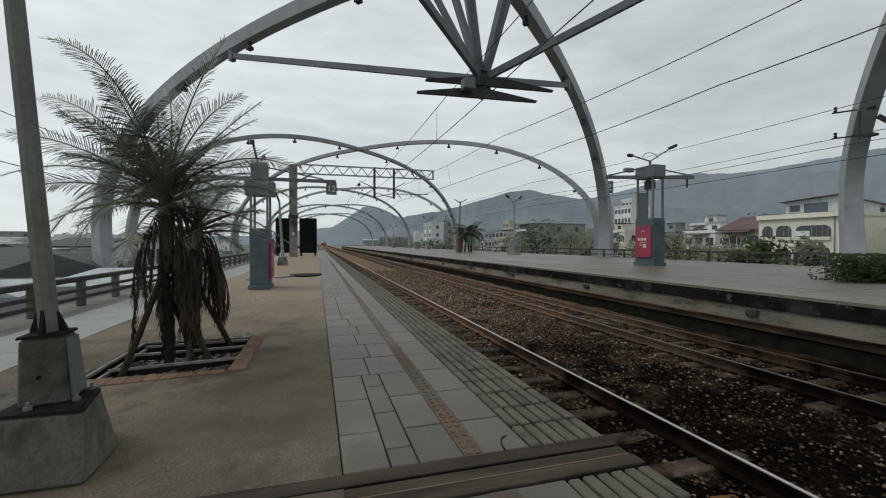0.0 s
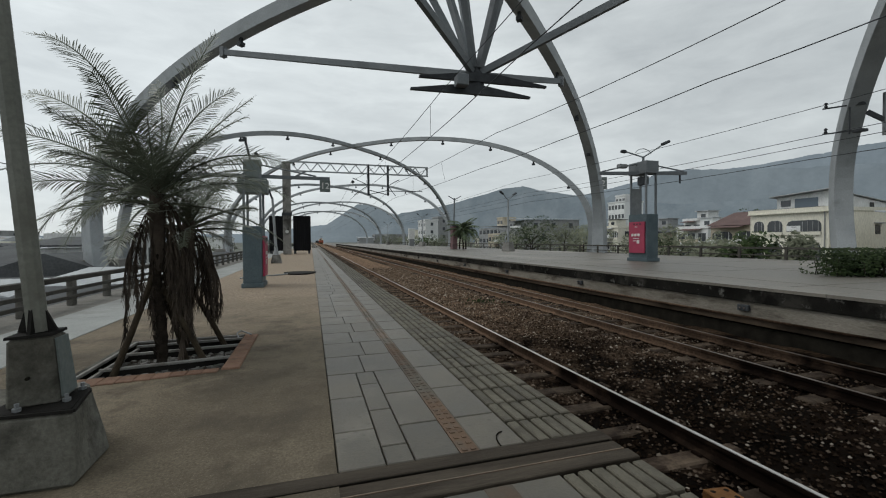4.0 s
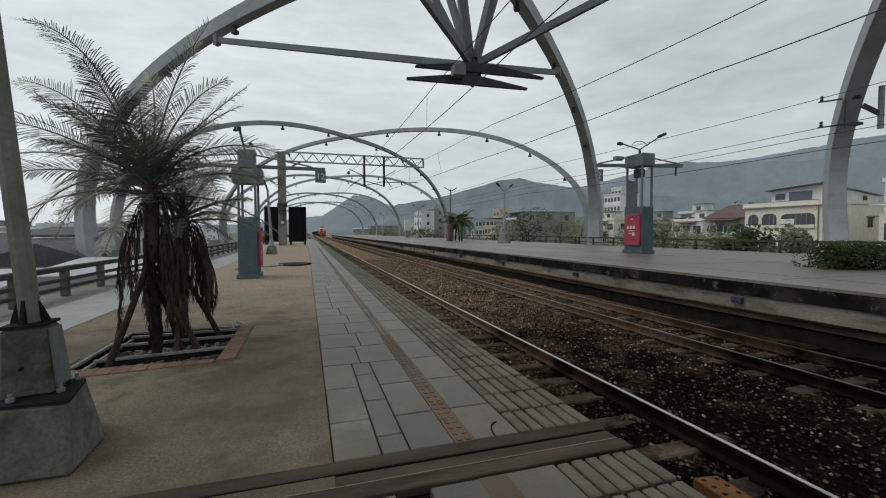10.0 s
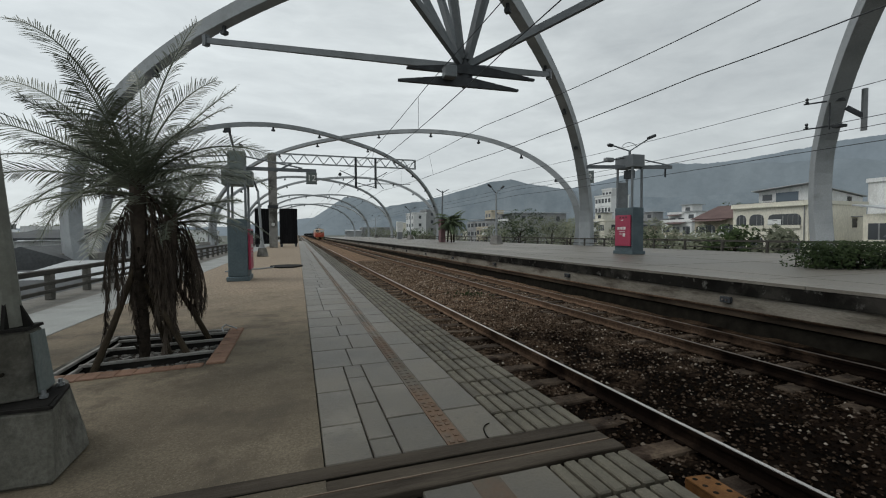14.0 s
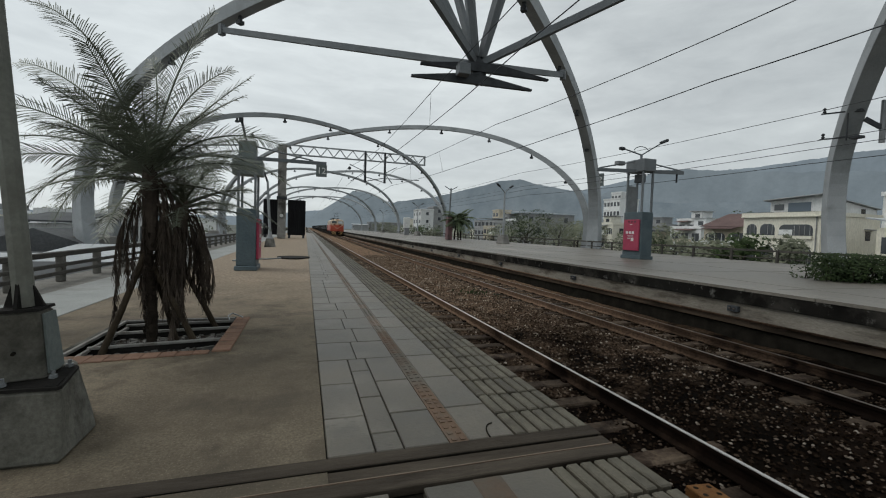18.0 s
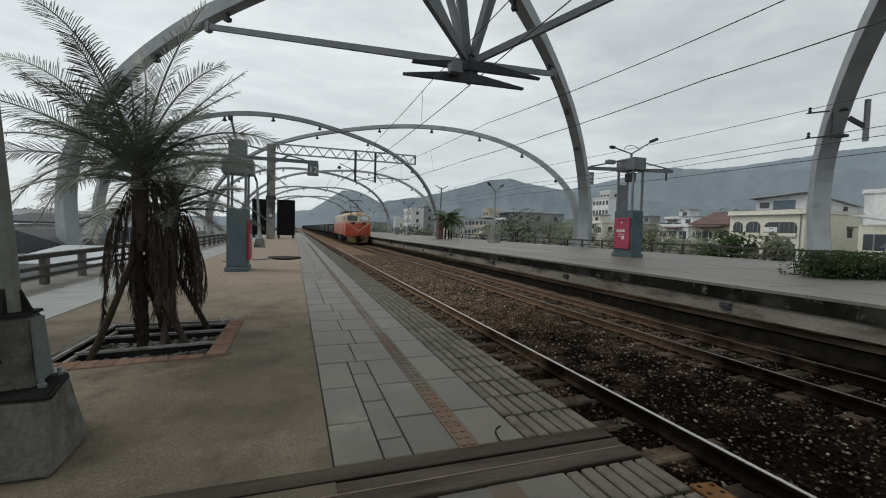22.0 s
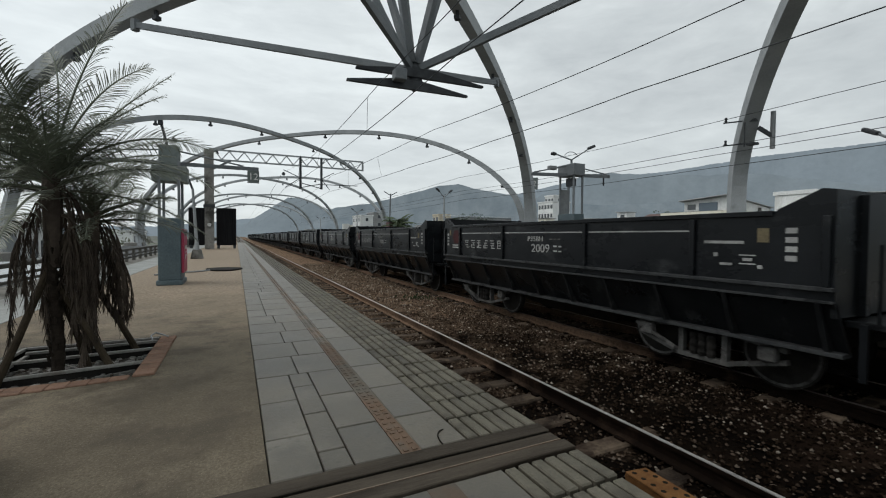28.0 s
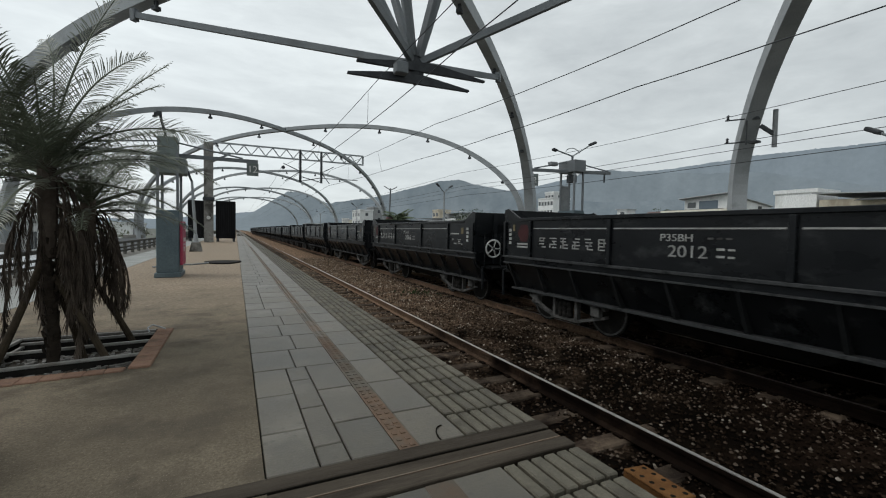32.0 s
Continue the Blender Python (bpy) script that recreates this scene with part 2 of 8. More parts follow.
    if bump:
        bp = nt.new("ShaderNodeBump")
        bp.inputs["Strength"].default_value, bp.inputs["Distance"].default_value = abs(bump), 0.01
        ln.new(grain.outputs[0], bp.inputs["Height"]), ln.new(bp.outputs[0], bsdf.inputs["Normal"])
    return m


def glow(name, colour, strength, base=(0.1, 0.1, 0.1)):
    m = bpy.data.materials.new(name)
    m.use_nodes = True
    b = m.node_tree.nodes["Principled BSDF"]
    b.inputs["Base Color"].default_value = (*base, 1)
    b.inputs["Emission Color"].default_value, b.inputs["Emission Strength"].default_value = (*colour, 1), strength
    return m


def glassy(name, colour, rough=0.08, gloss=0.8):
    m = bpy.data.materials.new(name)
    m.use_nodes = True
    b = m.node_tree.nodes["Principled BSDF"]
    b.inputs["Base Color"].default_value = (*colour, 1)
    b.inputs["Roughness"].default_value = rough
    b.inputs["Specular IOR Level"].default_value = gloss
    return m


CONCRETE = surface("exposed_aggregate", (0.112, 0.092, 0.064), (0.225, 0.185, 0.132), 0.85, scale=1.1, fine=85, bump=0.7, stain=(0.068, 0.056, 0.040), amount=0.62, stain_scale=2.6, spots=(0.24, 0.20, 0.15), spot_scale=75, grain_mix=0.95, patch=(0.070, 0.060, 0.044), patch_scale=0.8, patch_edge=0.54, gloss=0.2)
TILE = surface("stone_tile", (0.074, 0.064, 0.046), (0.120, 0.104, 0.077), 0.47, scale=2.6, fine=80, bump=0.2, stain=(0.062, 0.055, 0.042), amount=0.45, stain_scale=2.2, vary=0.13, grain_mix=0.65, patch=(0.132, 0.118, 0.093), patch_scale=1.2, patch_edge=0.56, gloss=0.6, spots=(0.040, 0.034, 0.026), spot_scale=14)
RIB_TILE = surface("ribbed_tile", (0.090, 0.080, 0.058), (0.150, 0.135, 0.101), 0.7, scale=4, fine=80, bump=0.35, stain=(0.050, 0.043, 0.031), amount=0.6, stain_scale=5, vary=0.18, grain_mix=0.75, gloss=0.35)
JOINT = surface("joint_dirt_and_foot_shade", (0.010, 0.009, 0.007), (0.026, 0.023, 0.018), 0.95, scale=4, fine=80, bump=0.3, gloss=0.03)
BRICK = surface("terracotta", (0.165, 0.098, 0.068), (0.245, 0.152, 0.108), 0.85, scale=6, fine=90, bump=0.4, stain=(0.11, 0.074, 0.054), amount=0.5, stain_scale=5)
TACTILE = surface("worn_tactile_tile", (0.098, 0.062, 0.040), (0.150, 0.095, 0.060), 0.75, scale=4, fine=90, bump=0.25, stain=(0.085, 0.074, 0.058), amount=0.75, stain_scale=2.5, gloss=0.3)
TACTILE_FADED = surface("faded_tactile_tile", (0.135, 0.094, 0.064), (0.190, 0.135, 0.094), 0.6, scale=4, fine=90, bump=0.2, stain=(0.09, 0.078, 0.06), amount=0.7, stain_scale=1.2, gloss=0.45)
WOOD_STRIP = surface("weathered_strip", (0.040, 0.032, 0.024), (0.082, 0.068, 0.052), 0.8, scale=5, fine=60, bump=0.4, stretch=(0.25, 2, 1), stain=(0.018, 0.014, 0.010), amount=0.45, stain_scale=3)
PLINTH = surface("cast_concrete", (0.108, 0.104, 0.087), (0.195, 0.188, 0.160), 0.9, scale=2.5, fine=60, bump=0.5, stain=(0.045, 0.043, 0.036), amount=0.55, stain_scale=3.0, grain_mix=0.75, patch=(0.19, 0.186, 0.165), patch_scale=2.0, patch_edge=0.56)
WALL_CONC = surface("wall_concrete", (0.20, 0.193, 0.18), (0.31, 0.30, 0.28), 0.9, scale=1.4, fine=40, bump=0.3, stain=(0.055, 0.052, 0.046), amount=0.6, stain_scale=1.0, stretch=(1, 0.35, 1))
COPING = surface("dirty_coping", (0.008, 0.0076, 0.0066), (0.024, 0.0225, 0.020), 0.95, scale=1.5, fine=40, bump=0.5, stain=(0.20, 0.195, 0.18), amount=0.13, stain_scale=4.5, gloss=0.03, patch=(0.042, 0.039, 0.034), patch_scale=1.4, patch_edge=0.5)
DECK = surface("far_deck", (0.140, 0.125, 0.101), (0.205, 0.184, 0.152), 0.5, scale=0.5, fine=24, bump=0.3, stain=(0.105, 0.096, 0.080), amount=0.5, stain_scale=0.6, grain_mix=0.75, patch=(0.25, 0.228, 0.192), patch_scale=0.25, patch_edge=0.54, gloss=0.55, stretch=(1, 0.6, 1))
PALE_STRIP = surface("pale_paving", (0.27, 0.28, 0.27), (0.36, 0.37, 0.355), 0.8, scale=1.5, fine=60, bump=0.15, stain=(0.2, 0.2, 0.19), amount=0.4)
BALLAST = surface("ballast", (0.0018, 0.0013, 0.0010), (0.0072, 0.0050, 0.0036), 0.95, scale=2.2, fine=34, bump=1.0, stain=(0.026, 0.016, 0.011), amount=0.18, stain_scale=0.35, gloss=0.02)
STONES = surface("ballast_stone", (0.022, 0.018, 0.015), (0.07, 0.06, 0.052), 0.95, scale=6, fine=40, bump=0.4, stain=(0.20, 0.19, 0.175), amount=0.08, stain_scale=9, gloss=0.0)
SLEEPER = surface("sleeper", (0.050, 0.036, 0.025), (0.125, 0.094, 0.068), 0.9, scale=3, fine=50, bump=0.7, stain=(0.020, 0.013, 0.009), amount=0.75, stain_scale=4.5, vary=0.4)
RAIL_SIDE = surface("rusty_rail", (0.0050, 0.0034, 0.0026), (0.012, 0.0076, 0.0055), 0.9, scale=8, fine=60, bump=0.3, gloss=0.03)
RAIL_TOP = surface("polished_rail", (0.66, 0.635, 0.60), (0.80, 0.775, 0.74), 0.55, metal=1.0, scale=5, fine=60, bump=0.03)
RAIL_DULL = surface("dull_rail", (0.24, 0.20, 0.175), (0.36, 0.31, 0.28), 0.42, metal=1.0, scale=5, fine=60, bump=0.03)
STEEL = surface("grey_painted_steel", (0.155, 0.17, 0.18), (0.215, 0.23, 0.24), 0.55, scale=0.8, fine=30, bump=0.06, stain=(0.12, 0.13, 0.135), amount=0.3, stain_scale=1.1, vary=0.06)
STEEL_PALE = surface("pale_painted_steel", (0.27, 0.29, 0.30), (0.36, 0.38, 0.39), 0.55, scale=0.8, fine=30, bump=0.05, stain=(0.20, 0.21, 0.21), amount=0.35, stain_scale=1.0)
GALV = surface("galvanised_steel", (0.19, 0.20, 0.205), (0.27, 0.28, 0.285), 0.5, metal=0.3, scale=4, fine=60, bump=0.08)
STEEL_DARK = surface("dark_steel", (0.035, 0.038, 0.042), (0.07, 0.075, 0.08), 0.6, scale=3, fine=50, bump=0.1)
POLE = surface("painted_pole", (0.125, 0.128, 0.108), (0.185, 0.188, 0.162), 0.5, scale=2, fine=50, bump=0.1, stain=(0.085, 0.083, 0.068), amount=0.4, stain_scale=2)
TEAL = surface("teal_grey_paint", (0.085, 0.115, 0.13), (0.125, 0.16, 0.175), 0.55, scale=2, fine=40, bump=0.06)
GREYBOX = surface("grey_green_box", (0.14, 0.165, 0.16), (0.19, 0.215, 0.205), 0.6, scale=2, fine=40, bump=0.06)
RED_SIGN = surface("red_sign", (0.30, 0.035, 0.075), (0.40, 0.055, 0.10), 0.45, scale=2, fine=40, bump=0.03)
FENCE = surface("brown_fence", (0.045, 0.042, 0.038), (0.085, 0.08, 0.07), 0.85, scale=3, fine=40, bump=0.25)
FENCE_CONC = surface("fence_concrete", (0.14, 0.134, 0.118), (0.225, 0.215, 0.195), 0.9, scale=3, fine=40, bump=0.3)
CHALK = surface("worn_white_paint", (0.30, 0.30, 0.29), (0.42, 0.42, 0.405), 0.7, scale=4, fine=60, bump=0.03, stain=(0.14, 0.14, 0.138), amount=0.35, stain_scale=6)
WHITE = surface("white_paint", (0.60, 0.60, 0.58), (0.72, 0.72, 0.70), 0.6, scale=4, fine=60, bump=0.03)
STRIPE = surface("pale_stripe_paint", (0.50, 0.34, 0.15), (0.60, 0.43, 0.21), 0.55, scale=4, fine=60, bump=0.04, stain=(0.34, 0.22, 0.10), amount=0.3)
BLACK_NET = surface("black_screen", (0.010, 0.010, 0.011), (0.022, 0.022, 0.024), 0.8, scale=3, fine=60, bump=0.3, stretch=(3, 3, 0.3))
LOCO_RED = surface("loco_orange_red", (0.39, 0.062, 0.030), (0.49, 0.083, 0.041), 0.36, scale=1.2, fine=40, bump=0.03, stain=(0.27, 0.043, 0.026), amount=0.35, stain_scale=0.9, stretch=(1, 0.4, 1.4), vary=0.02, gloss=0.4)
LOCO_CREAM = surface("loco_cream", (0.42, 0.34, 0.245), (0.51, 0.42, 0.31), 0.5, scale=1.2, fine=40, bump=0.03, stain=(0.36, 0.28, 0.19), amount=0.4, stain_scale=0.9, stretch=(1, 0.4, 1.4), vary=0.02)
UNDERGEAR = surface("undergear", (0.010, 0.0095, 0.0088), (0.028, 0.026, 0.0235), 0.85, scale=4, fine=50, bump=0.3, gloss=0.08)
BOGIE = surface("dusty_bogie", (0.050, 0.049, 0.047), (0.125, 0.122, 0.117), 0.9, scale=5, fine=50, bump=0.3, stain=(0.02, 0.019, 0.018), amount=0.5, stain_scale=6)
WAGON = surface("wagon_black", (0.0065, 0.0075, 0.0088), (0.0135, 0.0150, 0.0168), 0.30, scale=1.1, fine=40, bump=0.08, stain=(0.030, 0.032, 0.033), amount=0.22, stain_scale=1.6, stretch=(1, 1, 2), vary=0.15, gloss=0.14)
WAGON_LOW = surface("wagon_dusty", (0.0055, 0.0062, 0.0070), (0.0135, 0.0145, 0.0155), 0.30, scale=1.6, fine=40, bump=0.12, stain=(0.036, 0.037, 0.037), amount=0.25, stain_scale=2.2, vary=0.15, gloss=0.14)
# ribs and ledges paler than the sheets: dust, plus highlight put into the colour
WAGON_RIB = surface("wagon_rib", (0.010, 0.0108, 0.0114), (0.026, 0.0270, 0.0274), 0.4, scale=3, fine=40, bump=0.2, stain=(0.06, 0.06, 0.058), amount=0.22, stain_scale=4, gloss=0.14)
WAGON_EDGE = surface("wagon_dust_highlight_edge", (0.034, 0.036, 0.038), (0.082, 0.084, 0.085), 0.8, scale=3, fine=40, bump=0.2, stain=(0.015, 0.016, 0.017), amount=0.55, stain_scale=3)
BEAM = surface("platform_beam", (0.17, 0.153, 0.126), (0.29, 0.265, 0.225), 0.92, scale=1.2, fine=35, bump=0.4, stain=(0.055, 0.046, 0.036), amount=0.5, stain_scale=1.6, stretch=(1, 0.4, 1.6), grain_mix=0.7)
CHEVRON = surface("faded_chevron", (0.48, 0.32, 0.215), (0.56, 0.39, 0.27), 0.5, scale=3, fine=40, bump=0.03)
LOAD = surface("grey_load", (0.10, 0.10, 0.095), (0.19, 0.185, 0.175), 0.95, scale=2, fine=20, bump=0.6)
LEDGE = surface("rusty_ledge", (0.055, 0.040, 0.029), (0.125, 0.093, 0.068), 0.9, scale=2, fine=40, bump=0.4, stain=(0.022, 0.017, 0.013), amount=0.5, stain_scale=1.5, stretch=(1, 0.3, 1), gloss=0.05)
PLATE = surface("maroon_plate", (0.035, 0.012, 0.014), (0.055, 0.018, 0.02), 0.6, scale=5, fine=40, bump=0.05)
DULL_RED = surface("dull_red", (0.050, 0.019, 0.020), (0.075, 0.028, 0.029), 0.7, scale=5, fine=40, bump=0.05)
BUFF = surface("buff_plate", (0.14, 0.115, 0.07), (0.20, 0.165, 0.10), 0.7, scale=5, fine=40, bump=0.05)
BAR_STEEL = surface("weathered_bar", (0.21, 0.205, 0.19), (0.33, 0.32, 0.30), 0.7, scale=5, fine=60, bump=0.2, stain=(0.10, 0.085, 0.07), amount=0.35, stain_scale=4)
GLASS_DARK = glassy("dark_glass", (0.012, 0.014, 0.016), 0.12, 0.35)
GLASS_BLUE = glassy("blue_window", (0.09, 0.12, 0.15), 0.2, 0.5)
GLASS_CAB = glassy("cab_glass", (0.040, 0.048, 0.046), 0.15, 0.45)
# pale base colour stands for a bright sky reflection in the glass
GLASS_PALE = glassy("sky_tinted_glass", (0.36, 0.385, 0.39), 0.15)
LAMP_ON = glow("lit_headlamp", (1.0, 0.34, 0.20), 0.75)
BARK = surface("palm_bark", (0.016, 0.0125, 0.0095), (0.042, 0.033, 0.025), 0.95, scale=6, fine=30, bump=0.9, stretch=(1, 1, 3))
PROP_WOOD = surface("prop_wood", (0.026, 0.020, 0.013), (0.060, 0.047, 0.032), 0.9, scale=5, fine=40, bump=0.5)
FROND = surface("palm_frond", (0.072, 0.086, 0.058), (0.130, 0.148, 0.102), 0.5, scale=3, fine=30, bump=0.1, vary=0.3, gloss=0.4)
FROND_PALE = surface("palm_frond_pale", (0.105, 0.118, 0.082), (0.165, 0.180, 0.128), 0.5, scale=3, fine=30, bump=0.1, vary=0.25, gloss=0.4)
FROND_DRY = surface("dead_frond", (0.052, 0.041, 0.033), (0.135, 0.108, 0.087), 0.9, scale=4, fine=30, bump=0.3, vary=0.4)
LEAF = surface("leaf", (0.022, 0.040, 0.014), (0.055, 0.082, 0.028), 0.7, scale=2, fine=20, bump=0.1, vary=0.3)
# paler and greyer than leaf: the haze before far trees is in the colour
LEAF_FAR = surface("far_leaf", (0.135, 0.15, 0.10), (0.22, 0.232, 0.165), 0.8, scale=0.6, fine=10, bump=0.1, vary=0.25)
PINK = surface("faded_pink", (0.17, 0.10, 0.105), (0.23, 0.14, 0.145), 0.7, scale=2, fine=30, bump=0.05, stain=(0.1, 0.07, 0.07), amount=0.4, stain_scale=1.5)
PALM_GREEN = surface("small_palm_green", (0.06, 0.085, 0.045), (0.115, 0.145, 0.08), 0.7, scale=2, fine=20, bump=0.1, vary=0.3)
SOIL = surface("pit_soil", (0.040, 0.035, 0.029), (0.10, 0.09, 0.075), 0.95, scale=6, fine=40, bump=0.8, stain=(0.2, 0.19, 0.17), amount=0.2, stain_scale=14)
CREAM_WALL = surface("cream_wall", (0.74, 0.71, 0.60), (0.82, 0.79, 0.68), 0.85, scale=0.3, fine=10, bump=0.05, stain=(0.48, 0.455, 0.38), amount=0.3, stain_scale=0.5, stretch=(1, 1, 0.35), vary=0.03)
CREAM_BRIGHT = surface("bright_cream_wall", (0.76, 0.72, 0.60), (0.84, 0.80, 0.68), 0.85, scale=0.3, fine=10, bump=0.05, stain=(0.60, 0.56, 0.46), amount=0.2, stain_scale=0.5, stretch=(1, 1, 0.35), vary=0.02)
WHITE_WALL = surface("white_wall", (0.72, 0.73, 0.72), (0.84, 0.85, 0.84), 0.85, scale=0.3, fine=10, bump=0.05, stain=(0.38, 0.38, 0.36), amount=0.35, stain_scale=0.3, stretch=(1, 1, 0.4))
TAN_WALL = surface("tan_wall", (0.48, 0.425, 0.335), (0.60, 0.54, 0.43), 0.85, scale=0.3, fine=10, bump=0.05, stain=(0.26, 0.225, 0.175), amount=0.4, stain_scale=0.3, stretch=(1, 1, 0.4))
GREY_WALL = surface("grey_wall", (0.27, 0.28, 0.28), (0.38, 0.385, 0.385), 0.85, scale=0.3, fine=10, bump=0.05, stain=(0.13, 0.13, 0.13), amount=0.45, stain_scale=0.3, stretch=(1, 1, 0.4))
TIMBER = surface("dark_timber", (0.05, 0.047, 0.043), (0.10, 0.094, 0.086), 0.9, scale=0.6, fine=12, bump=0.2, stretch=(1, 1, 0.3))
RED_ROOF = surface("red_roof", (0.115, 0.075, 0.070), (0.165, 0.112, 0.104), 0.8, scale=0.5, fine=8, bump=0.1)
TIN_ROOF = surface("tin_roof", (0.36, 0.38, 0.39), (0.47, 0.49, 0.50), 0.6, scale=0.5, fine=8, bump=0.1, stain=(0.2, 0.17, 0.14), amount=0.3, stain_scale=0.2)
DARK_ROOF = surface("dark_roof", (0.06, 0.063, 0.066), (0.11, 0.115, 0.118), 0.75, scale=0.5, fine=8, bump=0.1)
WINDOW = glassy("far_window", (0.04, 0.046, 0.052), 0.25)
GROUND = surface("town_ground", (0.10, 0.105, 0.095), (0.17, 0.17, 0.155), 0.95, scale=0.02, fine=0.5, bump=0.1, stain=(0.075, 0.10, 0.055), amount=0.5, stain_scale=0.015)


def paler_ahead(m, colour, start, end, low=0.3, high=1.6, dusty=None):
    """Mixes in a paler brown tone along the track, from start to end metres, with a ragged edge; dusty overrides that
    tone.
    """
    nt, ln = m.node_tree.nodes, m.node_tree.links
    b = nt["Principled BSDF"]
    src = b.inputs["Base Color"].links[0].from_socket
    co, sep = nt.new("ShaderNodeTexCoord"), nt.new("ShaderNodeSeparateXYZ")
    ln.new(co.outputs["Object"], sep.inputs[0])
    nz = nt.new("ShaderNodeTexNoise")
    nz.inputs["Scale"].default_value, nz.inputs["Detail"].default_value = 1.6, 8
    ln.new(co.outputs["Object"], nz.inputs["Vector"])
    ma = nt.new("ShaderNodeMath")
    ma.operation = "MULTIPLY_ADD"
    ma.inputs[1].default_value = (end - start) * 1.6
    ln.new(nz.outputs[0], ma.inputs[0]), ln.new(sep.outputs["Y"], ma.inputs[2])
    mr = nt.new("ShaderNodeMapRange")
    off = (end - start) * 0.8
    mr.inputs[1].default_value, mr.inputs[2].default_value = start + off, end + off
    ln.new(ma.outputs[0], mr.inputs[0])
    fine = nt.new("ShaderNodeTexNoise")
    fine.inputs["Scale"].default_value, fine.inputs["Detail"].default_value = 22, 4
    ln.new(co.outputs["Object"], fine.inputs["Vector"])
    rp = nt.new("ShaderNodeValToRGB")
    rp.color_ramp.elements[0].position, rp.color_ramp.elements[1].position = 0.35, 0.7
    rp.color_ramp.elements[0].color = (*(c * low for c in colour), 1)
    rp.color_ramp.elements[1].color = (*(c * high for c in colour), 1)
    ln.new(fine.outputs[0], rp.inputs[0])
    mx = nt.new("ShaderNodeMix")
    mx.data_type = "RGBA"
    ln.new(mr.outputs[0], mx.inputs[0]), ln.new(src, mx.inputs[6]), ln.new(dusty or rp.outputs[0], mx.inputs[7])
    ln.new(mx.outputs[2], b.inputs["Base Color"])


paler_ahead(BALLAST, (0.165, 0.110, 0.073), 4.5, 14.0, 0.2, 1.9)
paler_ahead(RAIL_SIDE, (0.16, 0.105, 0.072), 4.0, 10.0, 0.6, 1.3)
paler_ahead(CONCRETE, (0.262, 0.208, 0.152), 4.2, 8.5, 0.62, 1.25)


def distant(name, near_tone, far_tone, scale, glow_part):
    """A far mountainside: a plain backdrop with the haze put into its blue-grey colour and faint glow."""
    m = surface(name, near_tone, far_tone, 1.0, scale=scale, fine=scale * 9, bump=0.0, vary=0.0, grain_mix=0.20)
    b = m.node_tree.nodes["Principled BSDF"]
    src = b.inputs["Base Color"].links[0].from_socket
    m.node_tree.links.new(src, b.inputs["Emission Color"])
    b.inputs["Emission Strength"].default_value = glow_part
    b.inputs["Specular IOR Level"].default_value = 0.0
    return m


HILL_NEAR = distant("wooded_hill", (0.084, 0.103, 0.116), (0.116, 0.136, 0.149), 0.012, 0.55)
HILL_MID = distant("haze_tinted_ridge", (0.102, 0.122, 0.136), (0.120, 0.142, 0.156), 0.004, 0.55)
HILL_FAR = distant("haze_tinted_far_ridge", (0.108, 0.130, 0.147), (0.120, 0.143, 0.160), 0.003, 0.6)

# ---- plan: platform top at z 0, tracks run along y ----
RAIL_Z, BED_Z, TOWN_Z = -0.87, -1.04, -6.5
EDGE_X, FAR_X, FAR_END = 1.33, 8.07, 19.6
LEFT_X = -3.0
FENCE_X = -3.45
NEAR_TRACK, FAR_TRACK = (2.27, 3.385), (6.08, 7.2)
TRACK_MID = 6.6
Y_BACK, Y_AHEAD = -125.0, 620.0
GAP = (1.465, 1.735)
PIT = (-1.57, -0.637, 3.44, 4.60)


